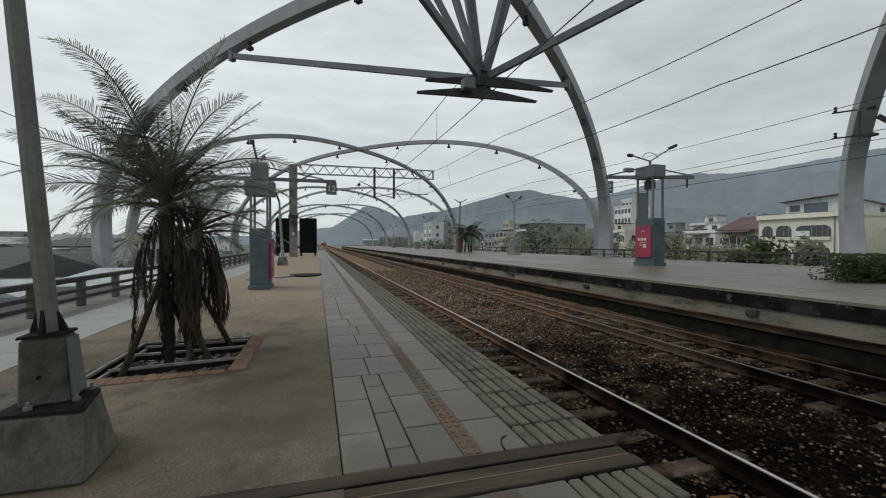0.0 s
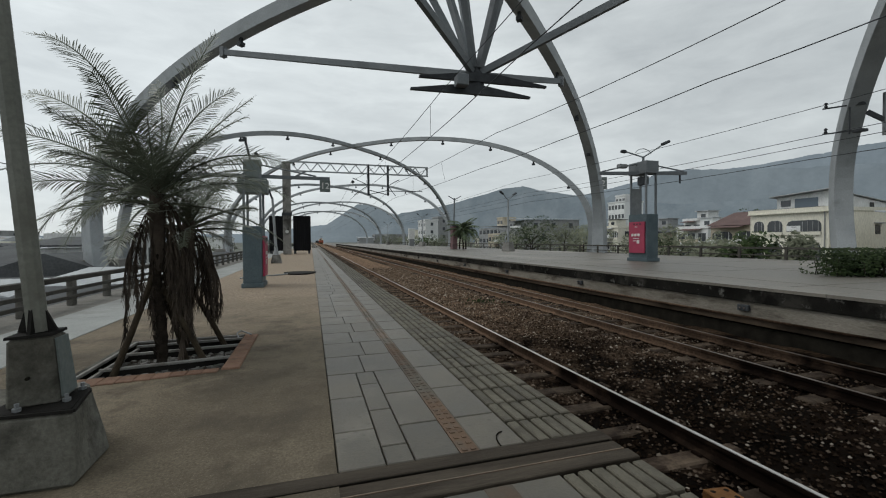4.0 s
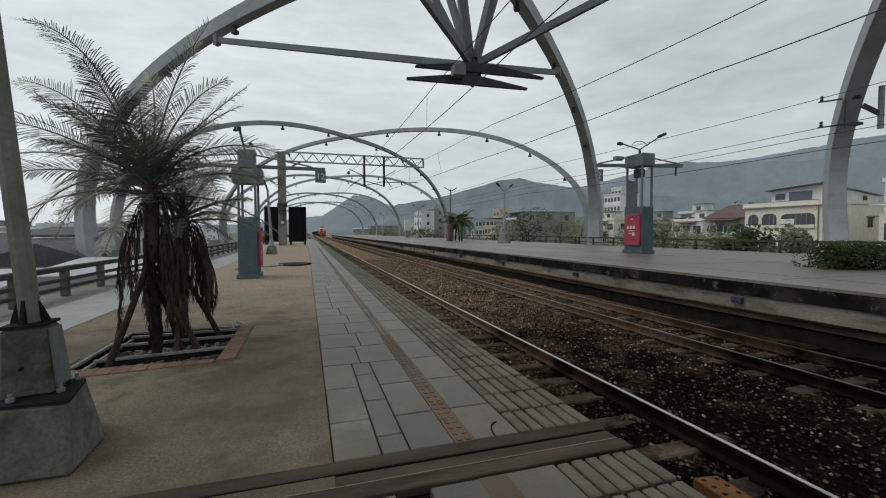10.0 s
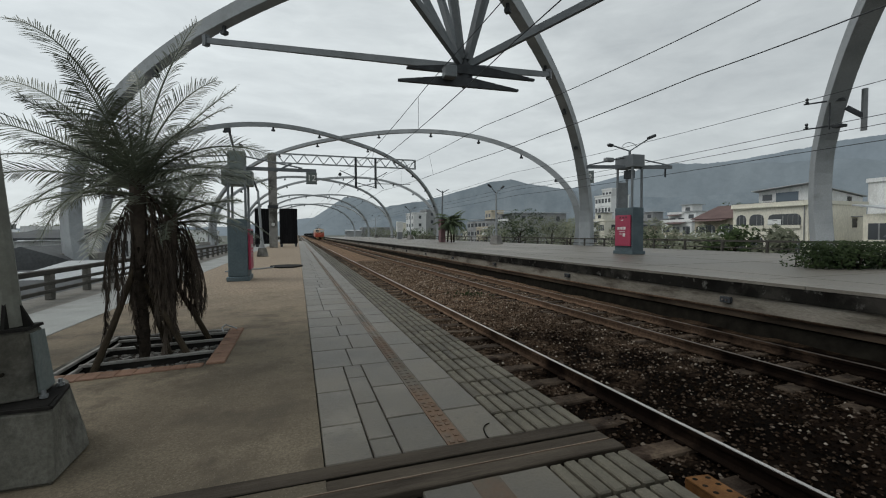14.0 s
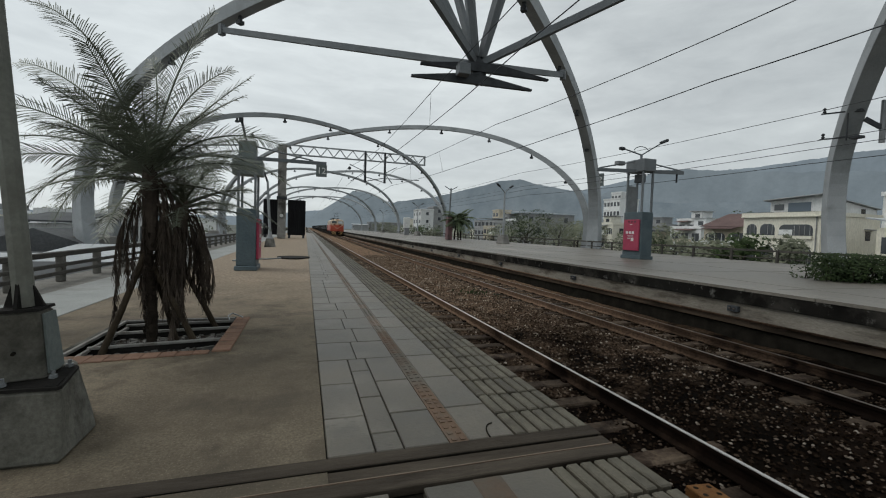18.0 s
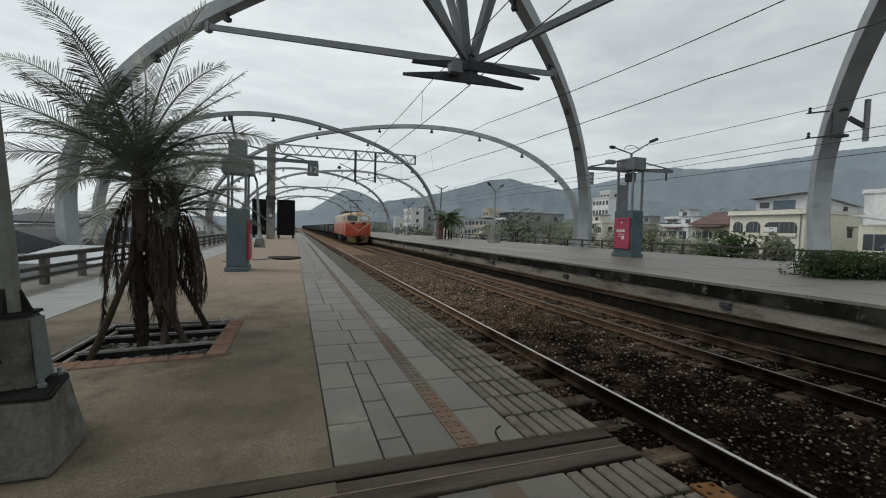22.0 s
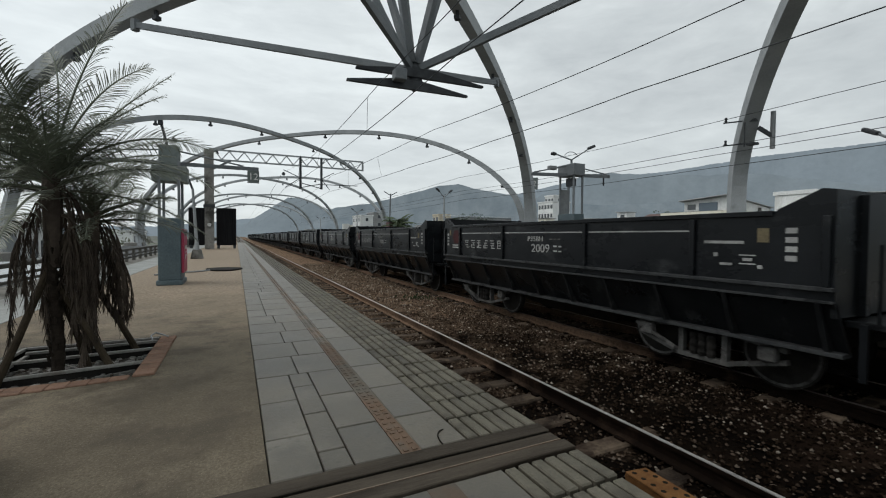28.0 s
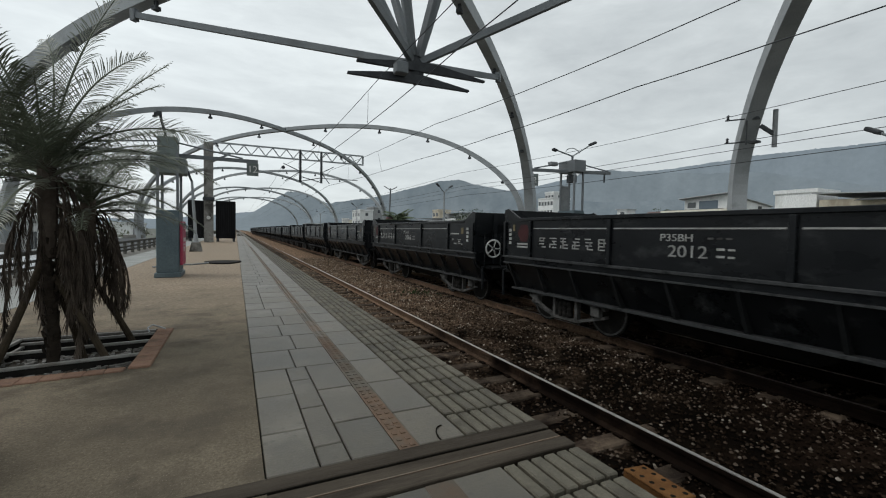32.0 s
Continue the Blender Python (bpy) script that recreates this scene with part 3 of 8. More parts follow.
def hills():
    """Ridges round the plain: compass degrees from the track's line, and degrees of height."""
    rows = (
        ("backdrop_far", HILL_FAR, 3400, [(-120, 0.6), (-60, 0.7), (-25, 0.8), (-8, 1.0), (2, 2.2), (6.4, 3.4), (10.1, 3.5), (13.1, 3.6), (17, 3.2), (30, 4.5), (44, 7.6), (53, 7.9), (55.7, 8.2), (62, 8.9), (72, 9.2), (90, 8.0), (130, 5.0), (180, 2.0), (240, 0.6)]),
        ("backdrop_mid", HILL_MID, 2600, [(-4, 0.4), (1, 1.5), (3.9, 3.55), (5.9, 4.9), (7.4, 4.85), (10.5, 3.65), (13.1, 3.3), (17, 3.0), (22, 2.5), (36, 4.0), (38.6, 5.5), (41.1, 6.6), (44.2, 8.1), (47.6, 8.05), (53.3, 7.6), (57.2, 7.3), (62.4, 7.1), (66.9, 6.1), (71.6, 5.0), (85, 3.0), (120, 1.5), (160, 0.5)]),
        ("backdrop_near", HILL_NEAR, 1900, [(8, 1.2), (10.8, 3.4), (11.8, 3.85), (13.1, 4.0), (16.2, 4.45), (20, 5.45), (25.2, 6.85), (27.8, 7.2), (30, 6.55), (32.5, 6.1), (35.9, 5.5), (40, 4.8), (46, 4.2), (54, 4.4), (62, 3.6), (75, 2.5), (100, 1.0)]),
    )
    for name, mat, far, ctrl in rows:
        az, el = np.array(ctrl).T
        bm = B()
        grid = []
        for a in np.arange(az[0], az[-1] + 0.01, 0.15):
            e = float(np.interp(a, az, el))
            e += 0.10 * noise.noise((a * 0.6, far, 0)) + 0.05 * noise.noise((a * 2.3, far, 1)) + 0.05 * noise.noise((a * 6, far, 2)) + 0.03 * noise.noise((a * 17, far, 3))
            line = []
            for k in range(6):
                f = k / 5
                r = far * (1 - 0.10 * (1 - f) + 0.015 * noise.noise((a * 0.5, f * 3, far)))
                h = TOWN_Z - 2 + (far * math.tan(radians(max(e, 0.05))) + 6) * f ** 1.15
                line.append(bm.verts.new((r * math.sin(radians(a)), r * math.cos(radians(a)), h)))
            grid.append(line)
        for p, q in zip(grid, grid[1:]):
            for k in range(5):
                bm.faces.new((p[k], q[k], q[k + 1], p[k + 1]))
        whole(name, bm, mat, "wooded mountain ridge beyond the town, haze painted into its colour", "mountain", kind="structure", smooth=True)
    bm = B()
    n, rad = 64, 4200
    ring = [bm.verts.new((rad * math.cos(2 * math.pi * k / n), rad * math.sin(2 * math.pi * k / n), TOWN_Z)) for k in range(n)]
    bm.faces.new(ring)
    whole("ground", bm, GROUND, "flat town ground reaching to the mountains", "ground", kind="structure")


def platforms():
    # near platform: deck round the tree pit, in strips that butt on one another
    px0, px1, py0, py1 = PIT
    bm = B()
    box(bm, -2.2, 0.088, Y_BACK, py0, -0.25, 0.0)
    box(bm, -2.2, 0.088, py1, Y_AHEAD, -0.25, 0.0)
    box(bm, -2.2, px0, py0, py1, -0.25, 0.0)
    box(bm, px1, 0.088, py0, py1, -0.25, 0.0)
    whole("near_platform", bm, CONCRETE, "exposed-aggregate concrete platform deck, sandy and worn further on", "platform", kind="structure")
    whole("near_platform_bed", box(B(), 0.088, EDGE_X, Y_BACK, Y_AHEAD, -0.25, -0.035), JOINT, "dirt bed under the paving of the platform edge", "platform", kind="structure")
    whole("near_platform_wall", box(B(), -3.9, EDGE_X - 0.22, Y_BACK, Y_AHEAD, -1.3, -0.255), WALL_CONC, "concrete wall below the platform edge", "wall", kind="structure")
    whole("viaduct", box(B(), -4.3, 20.6, Y_BACK, Y_AHEAD, -2.6, -1.31), WALL_CONC, "concrete viaduct that carries tracks and platforms", "viaduct", kind="structure")
    bm = B()
    for y in np.arange(-14.4, 60, 0.9):
        box(bm, LEFT_X, -2.206, y, y + 0.893, -0.25, 0.004)
    box(bm, LEFT_X, -2.206, 60.0, Y_AHEAD, -0.25, 0.004)
    whole("pale_edge_paving", bm, PALE_STRIP, "pale worn paving along the platform's far side", "paving", kind="structure")
    whole("outer_kerb", box(B(), -3.75, LEFT_X - 0.006, Y_BACK, Y_AHEAD, -0.25, -0.012), FENCE_CONC, "brown concrete margin under the railing", "kerb", kind="structure")
    # far platform
    bm = B()
    box(bm, FAR_X + 0.62, FAR_END, Y_BACK, 150, -0.2, 0.0)
    far = whole("far_platform", bm, DECK, "pale worn concrete platform beyond the tracks", "platform", kind="structure")
    bm = B()
    for y in np.arange(-23.0, 110, 3.6):
        box(bm, FAR_X + 0.63, FAR_END - 0.3, y, y + 0.03, -0.004, 0.003)
    for x in (FAR_X + 1.5, FAR_X + 5.2):
        box(bm, x, x + 0.03, -24, 110, -0.004, 0.0034)
    part("deck_joint", bm, FENCE_CONC, far, "dark joint across the deck")
    bm = B()
    for y in np.arange(-24.0, 150, 1.2):
        box(bm, FAR_X, FAR_X + 0.612, y, y + 1.188, -0.05, 0.006)
    part("edge_slab", bm, DECK, far, "row of edge slabs", kind="stuff")
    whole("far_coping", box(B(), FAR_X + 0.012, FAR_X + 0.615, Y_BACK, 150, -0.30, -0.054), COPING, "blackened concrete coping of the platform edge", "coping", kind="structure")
    whole("far_beam", box(B(), FAR_X + 0.05, FAR_X + 0.6, Y_BACK, 150, -0.60, -0.304), BEAM, "stained concrete beam under the platform edge", "beam", kind="structure")
    whole("far_platform_wall", box(B(), FAR_X + 0.62, FAR_END + 0.9, Y_BACK, 150, -1.3, -0.205), BEAM, "dark wall in the shade under the platform", "wall", kind="structure")
    whole("beam_ledge", box(B(), FAR_X + 0.09, FAR_X + 0.618, Y_BACK, 150, -0.74, -0.604), LEDGE, "rusty brown ledge below the platform beam", "ledge", kind="structure")
    whole("edge_pipe", rod(B(), (FAR_X + 0.06, Y_BACK, -0.60), (FAR_X + 0.06, 150, -0.60), 0.025, seg=6), RAIL_SIDE, "thin rusty pipe along the platform beam", "pipe", kind="structure")
    # near-black joint colour puts the platform foot's shade into the trough
    whole("cable_trough", box(B(), FAR_X + 0.16, FAR_X + 0.5, Y_BACK, 150, BED_Z - 0.05, -0.78), JOINT, "cable trough along the platform foot, near-black for the shade there", "cable trough", kind="structure")
    for y in np.arange(-6, 40, 5.3):
        b = thing("junction_box", "small dark junction box under the platform edge", "box", pose(FAR_X + 0.02, y + 1.6, -0.42), "boxes under the platform")
        part("case", soft_edges(box(B(), -0.05, 0.03, -0.11, 0.11, -0.06, 0.06), 0.01), STEEL_DARK, b)
        for s in (-0.04, 0.04):
            part("gland", rod(B(), (-0.07, s, 0), (-0.05, s, 0), 0.018, seg=6), RAIL_DULL, b)


def bed_height(x, y):
    """The ballast's surface: heaped between the tracks, raked low along the sleepers."""
    h = BED_Z + 0.045 * noise.noise((x * 1.3, y * 1.3, 0)) + 0.05 * math.cos(min(abs(x - 4.7), 1.3) / 1.3 * math.pi / 2)
    track = min(abs(x - sum(NEAR_TRACK) / 2), abs(x - sum(FAR_TRACK) / 2))
    return h - 0.022 * min(1.0, max(0.0, (1.15 - track) / 0.25))


def tracks():
    bm = B()
    nx, ys = 34, list(np.arange(Y_BACK, -8, 4.0)) + list(np.arange(-8, 30, 0.35)) + list(np.arange(30, Y_AHEAD, 4.0))
    xs = np.linspace(EDGE_X - 0.22, FAR_X + 0.62, nx)
    grid = []
    for y in ys:
        row = []
        for x in xs:
            h = bed_height(x, y) + 0.02 * noise.noise((x * 4, y * 4, 5))
            row.append(bm.verts.new((x, y, h)))
        grid.append(row)
    for p, q in zip(grid, grid[1:]):
        for k in range(nx - 1):
            bm.faces.new((p[k], p[k + 1], q[k + 1], q[k]))
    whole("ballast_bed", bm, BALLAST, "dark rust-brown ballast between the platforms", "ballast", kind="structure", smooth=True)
    whole("track_slab", box(B(), EDGE_X - 0.22, FAR_X + 0.62, Y_BACK, Y_AHEAD, -1.3, -1.16), WALL_CONC, "concrete slab under the ballast", "slab", kind="structure")
    # loose stones near the camera, denser close by
    rng = np.random.default_rng(4)
    verts, faces = [], []
    ico = np.array([(0, 0, 0.62), (0.75, 0.1, 0.05), (0.2, 0.7, -0.02), (-0.6, 0.45, 0.06), (-0.65, -0.4, 0), (0.25, -0.72, 0.04), (0.05, 0.02, -0.5)])
    tri = [(0, 1, 2), (0, 2, 3), (0, 3, 4), (0, 4, 5), (0, 5, 1), (6, 2, 1), (6, 3, 2), (6, 4, 3), (6, 5, 4), (6, 1, 5)]
    count = 84000
    yy = -1.0 + 31 * rng.random(count) ** 1.7
    yy[::9] = -9.0 + 8.0 * rng.random(len(yy[::9]))
    xx = EDGE_X - 0.1 + rng.random(count) * 6.6
    for x, y in zip(xx, yy):
        s = rng.uniform(0.011, 0.030) * (1 + y / 30)
        a = rng.random() * 6.28
        c, d = math.cos(a), math.sin(a)
        v = ico * rng.uniform(0.7, 1.3, (7, 1)) * s
        h = bed_height(x, y) + 0.012
        n = len(verts)
        verts += [(x + c * p - d * q, y + d * p + c * q, h + r) for p, q, r in v]
        faces += [(n + i, n + j, n + k) for i, j, k in tri]
    me = bpy.data.meshes.new("ballast_stones")
    me.from_pydata(verts, [], faces)
    m = STONES.copy()
    nt, ln = m.node_tree.nodes, m.node_tree.links
    geo = nt.new("ShaderNodeNewGeometry")
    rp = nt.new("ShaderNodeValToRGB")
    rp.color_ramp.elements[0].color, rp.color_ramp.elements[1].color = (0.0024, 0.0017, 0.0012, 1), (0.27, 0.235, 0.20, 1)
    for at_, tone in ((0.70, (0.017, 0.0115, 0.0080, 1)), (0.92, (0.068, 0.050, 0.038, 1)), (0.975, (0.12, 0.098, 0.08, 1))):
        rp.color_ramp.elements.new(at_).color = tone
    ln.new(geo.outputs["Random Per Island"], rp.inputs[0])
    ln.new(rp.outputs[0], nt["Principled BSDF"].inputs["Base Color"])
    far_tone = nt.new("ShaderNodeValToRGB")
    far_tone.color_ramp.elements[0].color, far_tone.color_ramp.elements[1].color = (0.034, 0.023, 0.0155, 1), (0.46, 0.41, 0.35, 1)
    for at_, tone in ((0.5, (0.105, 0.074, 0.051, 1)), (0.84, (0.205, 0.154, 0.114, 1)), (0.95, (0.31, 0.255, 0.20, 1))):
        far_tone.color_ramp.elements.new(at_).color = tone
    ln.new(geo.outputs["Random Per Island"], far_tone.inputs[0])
    # the paler stone tones take over from 4 to 14 metres ahead
    paler_ahead(m, (0.1, 0.1, 0.1), 4.0, 14.0, dusty=far_tone.outputs[0])
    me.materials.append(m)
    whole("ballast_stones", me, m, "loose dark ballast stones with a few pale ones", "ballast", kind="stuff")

    for name, pair, top, lab in (("near_track", NEAR_TRACK, RAIL_TOP, "rail track with one polished rail beside the platform"), ("far_track", FAR_TRACK, RAIL_DULL, "rail track with dull brown rails")):
        mid = sum(pair) / 2
        tr = thing(name, lab, "railway track", kind="structure")
        for x in pair:
            foot = [(x - 0.062, -0.15), (x + 0.062, -0.15), (x + 0.062, -0.138), (x + 0.012, -0.115), (x + 0.010, -0.045), (x + 0.032, -0.035), (x + 0.032, -0.004), (x - 0.032, -0.004), (x - 0.032, -0.035), (x - 0.010, -0.045), (x - 0.012, -0.115), (x - 0.062, -0.138)]
            part("rail", prism(B(), [(u, v + RAIL_Z) for u, v in foot], Y_BACK, Y_AHEAD, "y"), RAIL_SIDE, tr, "rust-brown rail")
            part("rail_head", box(B(), x - 0.019, x + 0.019, Y_BACK, Y_AHEAD, RAIL_Z - 0.0035, RAIL_Z + 0.002), top, tr, "worn bright running surface")
        near = soft_edges(box(B(), -0.98, 0.98, -0.105, 0.105, -0.09, 0.09), 0.018)
        sl = mesh_of("sleeper", near, SLEEPER)
        clip = B()
        for x in pair:
            for s in (-1, 1):
                box(clip, x - mid + s * 0.075 - 0.03, x - mid + s * 0.075 + 0.03, -0.05, 0.05, 0.09, 0.112)
        cl = mesh_of("rail_clip", clip, RAIL_SIDE)
        ys = np.arange(-5.7, 60, 0.62)
        for y in ys:
            at = pose(mid + random.uniform(-0.02, 0.02), y + random.uniform(-0.02, 0.02), RAIL_Z - 0.246, 0, 0, random.uniform(-1, 1))
            s = part("sleeper", sl, None, tr, at=at)
            if y < 26:
                part("rail_clip", cl, None, s)
        bm = B()
        for y in np.arange(ys[-1] + 0.62, 200, 0.62):
            box(bm, mid - 0.98, mid + 0.98, y - 0.1, y + 0.1, RAIL_Z - 0.33, RAIL_Z - 0.156)
        part("far_sleepers", bm, SLEEPER, tr, kind="stuff")
    weed = thing("weeds", "small tuft of green weeds growing in the ballast", "weeds", pose(5.03, 12.3, BED_Z + 0.03))
    bm, rw = B(), random.Random(9)
    for _ in range(130):
        x, y = rw.gauss(0, 0.28), rw.gauss(0, 0.32)
        h, a = rw.uniform(0.03, 0.09), rw.uniform(0, 6.28)
        c, d = 0.02 * math.cos(a), 0.02 * math.sin(a)
        v = [bm.verts.new(q) for q in ((x - c, y - d, 0), (x + c, y + d, 0), (x + c + d, y + d - c, h), (x - c + d, y - d - c, h))]
        bm.faces.new(v)
    part("leaves", bm, LEAF, weed)
    # a rusty perforated plate lying beside the rail
    pl = thing("perforated_plate", "rust-orange perforated steel plate lying by the rail", "plate", pose(2.79, 2.14, BED_Z + 0.13, 0, 4, 82))
    rust = surface("orange_rust", (0.095, 0.042, 0.014), (0.17, 0.082, 0.03), 0.8, scale=8, fine=60, bump=0.3)
    part("plate", soft_edges(box(B(), -0.24, 0.24, -0.10, 0.10, 0, 0.02), 0.006), rust, pl)
    for i in range(5):
        for j in (-0.055, 0.055):
            part("hole", rod(B(), (-0.19 + 0.095 * i, j, 0.0165), (-0.19 + 0.095 * i, j, 0.0215), 0.019, seg=10), JOINT, pl, "dark round hole")
    part("flange", box(B(), -0.24, 0.24, 0.08, 0.10, -0.1, -0.001), rust, pl)


def arch_curve(foot, other, top=10.75, n=2.43, base=0.0, steps=80, lean=0.0):
    p, q, out = Vector((*foot, 0)), Vector((*other, 0)), []
    for k in range(steps + 1):
        a = math.pi * k / steps
        c, s = math.cos(a), math.sin(a)
        u = 0.5 - 0.5 * math.copysign(abs(c) ** (2 / n), c)
        z = base + (top - base) * max(s, 0) ** (2 / n)
        at = p.lerp(q, u) + (q - p).normalized() * math.copysign(lean * max(0.0, (4.5 - z) / (4.5 - base)) ** 1.4, 0.5 - u)
        out.append(Vector((at.x, at.y, z)))
    return out


def arch(foot, other, top=10.75, base=0.0, size=(0.36, 0.38), studs=True, n=2.43, kw=0.45, kg=0.8, lean=0.8, mat=None, label="pale grey box-section steel arch over the tracks"):
    pts = arch_curve(foot, other, top, n, base, lean=lean)
    th = thing("steel_arch", label, "arch", None, "arches over the station")
    side = (Vector((*other, 0)) - Vector((*foot, 0))).normalized().cross(Vector((0, 0, 1)))
    bm, rings = B(), []
    for i, c in enumerate(pts):
        t = (pts[min(i + 1, len(pts) - 1)] - pts[max(i - 1, 0)]).normalized()
        nrm = side.cross(t).normalized()
        w, h = size
        w *= 1 + kw * max(0.0, 1 - c.z / 9.5)
        grow = 1.0 + kg * max(0.0, 1 - c.z / 9.5) ** 1.2
        rings.append([bm.verts.new(c + a * w / 2 * side + b * h * grow / 2 * nrm) for a, b in ((-1, -0.95), (-0.95, -1), (0.95, -1), (1, -0.95), (1, 0.95), (0.95, 1), (-0.95, 1), (-1, 0.95))])
    for a, b in zip(rings, rings[1:]):
        for k in range(8):
            j = (k + 1) % 8
            bm.faces.new((a[k], a[j], b[j], b[k]))
    part("arch_rib", bm, mat or STEEL_PALE, th)
    if studs:
        stud = mesh_of("bracket", bar(bar(B(), (0, 0, 0), (0, 0, -0.22), 0.1, 0.12), (0, 0, -0.2), (0, 0, -0.34), 0.22, 0.22), STEEL_DARK)
        for i in range(13, len(pts) - 12, 6):
            part("bracket", stud, None, th, "small bracket under the arch", at=Matrix.Translation(pts[i] - Vector((0, 0, size[1] / 2))))
    for p in (foot, other):
        f = B()
        box(f, p[0] - 0.8, p[0] + 0.8, p[1] - 0.8, p[1] + 0.8, -2.6, -0.02)
        part("foot_block", soft_edges(f, 0.04), WALL_CONC, th, "concrete footing")
    return pts


LX, RX = -11.2, 21.0
FEET = [-3.0, 28.0, 62.6, 97.0, 131.0, 165.0]


def arches():
    lines = {}
    for k in range(len(FEET) - 1):
        a, b = FEET[k], FEET[k + 1]
        if k == 0:
            lines["p", k] = arch((LX, a + 0.29), (RX - 0.24, b - 1.05), 10.01, -1.3, (0.45, 0.60), n=2.52, kw=0.80, kg=2.0)
            lines["q", k] = arch((LX - 0.75, b + 0.3), (RX, a - 0.34), 10.18, -1.3, (0.43, 0.575), n=2.56, kw=0.55, kg=0.75, lean=1.5)
            continue
        lines["p", k] = arch((LX, a + 1.2), (RX, b), base=-1.3, size=(0.33, 0.35), kw=0.2, kg=0.5, lean=1.2)
        lines["q", k] = arch((LX, b), (RX, a - 0.9), 10.85, base=-1.3, size=(0.33, 0.35), kw=0.2, kg=0.5, lean=1.2)
    arch((RX - 0.15, 12.19), (LX, -20.1), 11.29, -1.3, (0.58, 0.56), False, n=2.6, kw=0.0, kg=0.3, lean=2.0)
    # tie beams and hub under the crossing of the first pair
    hub = Vector((4.75, 11.95, 5.75))
    th = thing("catenary_hub", "dark steel hub with radiating struts below the crossing arches", "steel hub")
    part("hub_core", lathe(B(), [(0.16, -0.32), (0.26, -0.26), (0.26, 0.1), (0.18, 0.2), (0.12, 0.42)], 12, at=hub), STEEL_DARK, th, smooth=True)

    def nearest(line, az_lo, az_hi, z):
        best = [p for p in line if az_lo <= math.degrees(math.atan2(p.x, p.y)) <= az_hi]
        return min(best or line, key=lambda p: abs(p.z - z))

    ends = [(-3.2, 18.6, 8.35), (10.2, 15.9, 7.65), (12.6, 5.2, 9.3), (-2.6, 6.0, 9.2)]
    for e in ends:
        part("tie_beam", bar(B(), hub + Vector((0, 0, 0.1)), e, 0.13, 0.20), STEEL, th, "long tapered tie beam")
        part("end_plate", bar(B(), Vector(e) - Vector((0, 0, 0.2)), Vector(e) + Vector((0, 0, 0.2)), 0.2, 0.2), STEEL, th)
    for dx, dy in ((-2.1, 1.1), (-1.35, -1.6), (0.25, 2.4), (0.75, -1.5), (1.7, 0.9), (-0.6, 1.9)):
        part("strut", bar(B(), hub + Vector((dx * 0.08, dy * 0.08, 0.3)), hub + Vector((dx, dy, 4.6)), 0.17, 0.2), STEEL, th, "steep strut up to the arch crown")
    for p, q in (((2.71, 11.76, 5.17), (6.33, 11.54, 5.17)), ((2.98, 11.83, 5.57), (6.92, 11.61, 5.57))):
        p, q = Vector(p), Vector(q)
        bm = B()
        along = (q - p).normalized()
        side = along.cross(Vector((0, 0, 1))).normalized()
        rings = []
        for f, h in ((0.0, 0.05), (0.4, 0.26), (0.6, 0.26), (1.0, 0.05)):
            c = p.lerp(q, f)
            rings.append([c + side * 0.06, c - side * 0.06, c - side * 0.06 + Vector((0, 0, h)), c + side * 0.06 + Vector((0, 0, h))])
        vs = [[bm.verts.new(v) for v in r] for r in rings]
        for a, b in zip(vs, vs[1:]):
            for k in range(4):
                bm.faces.new((a[k], a[(k + 1) % 4], b[(k + 1) % 4], b[k]))
        bm.faces.new(vs[0][::-1]), bm.faces.new(vs[-1])
        bmesh.ops.recalc_face_normals(bm, faces=bm.faces)
        part("cross_beam", bm, STEEL_DARK, th, "tapered beam that carries the wires")
    part("insulator_box", soft_edges(box(B(), 3.95, 4.3, 11.3, 11.6, 5.30, 5.62), 0.02), STEEL, th)
    part("hanger", rod(B(), hub - Vector((0, 0, 0.5)), hub - Vector((0, 0, 0.2)), 0.06), STEEL_DARK, th)


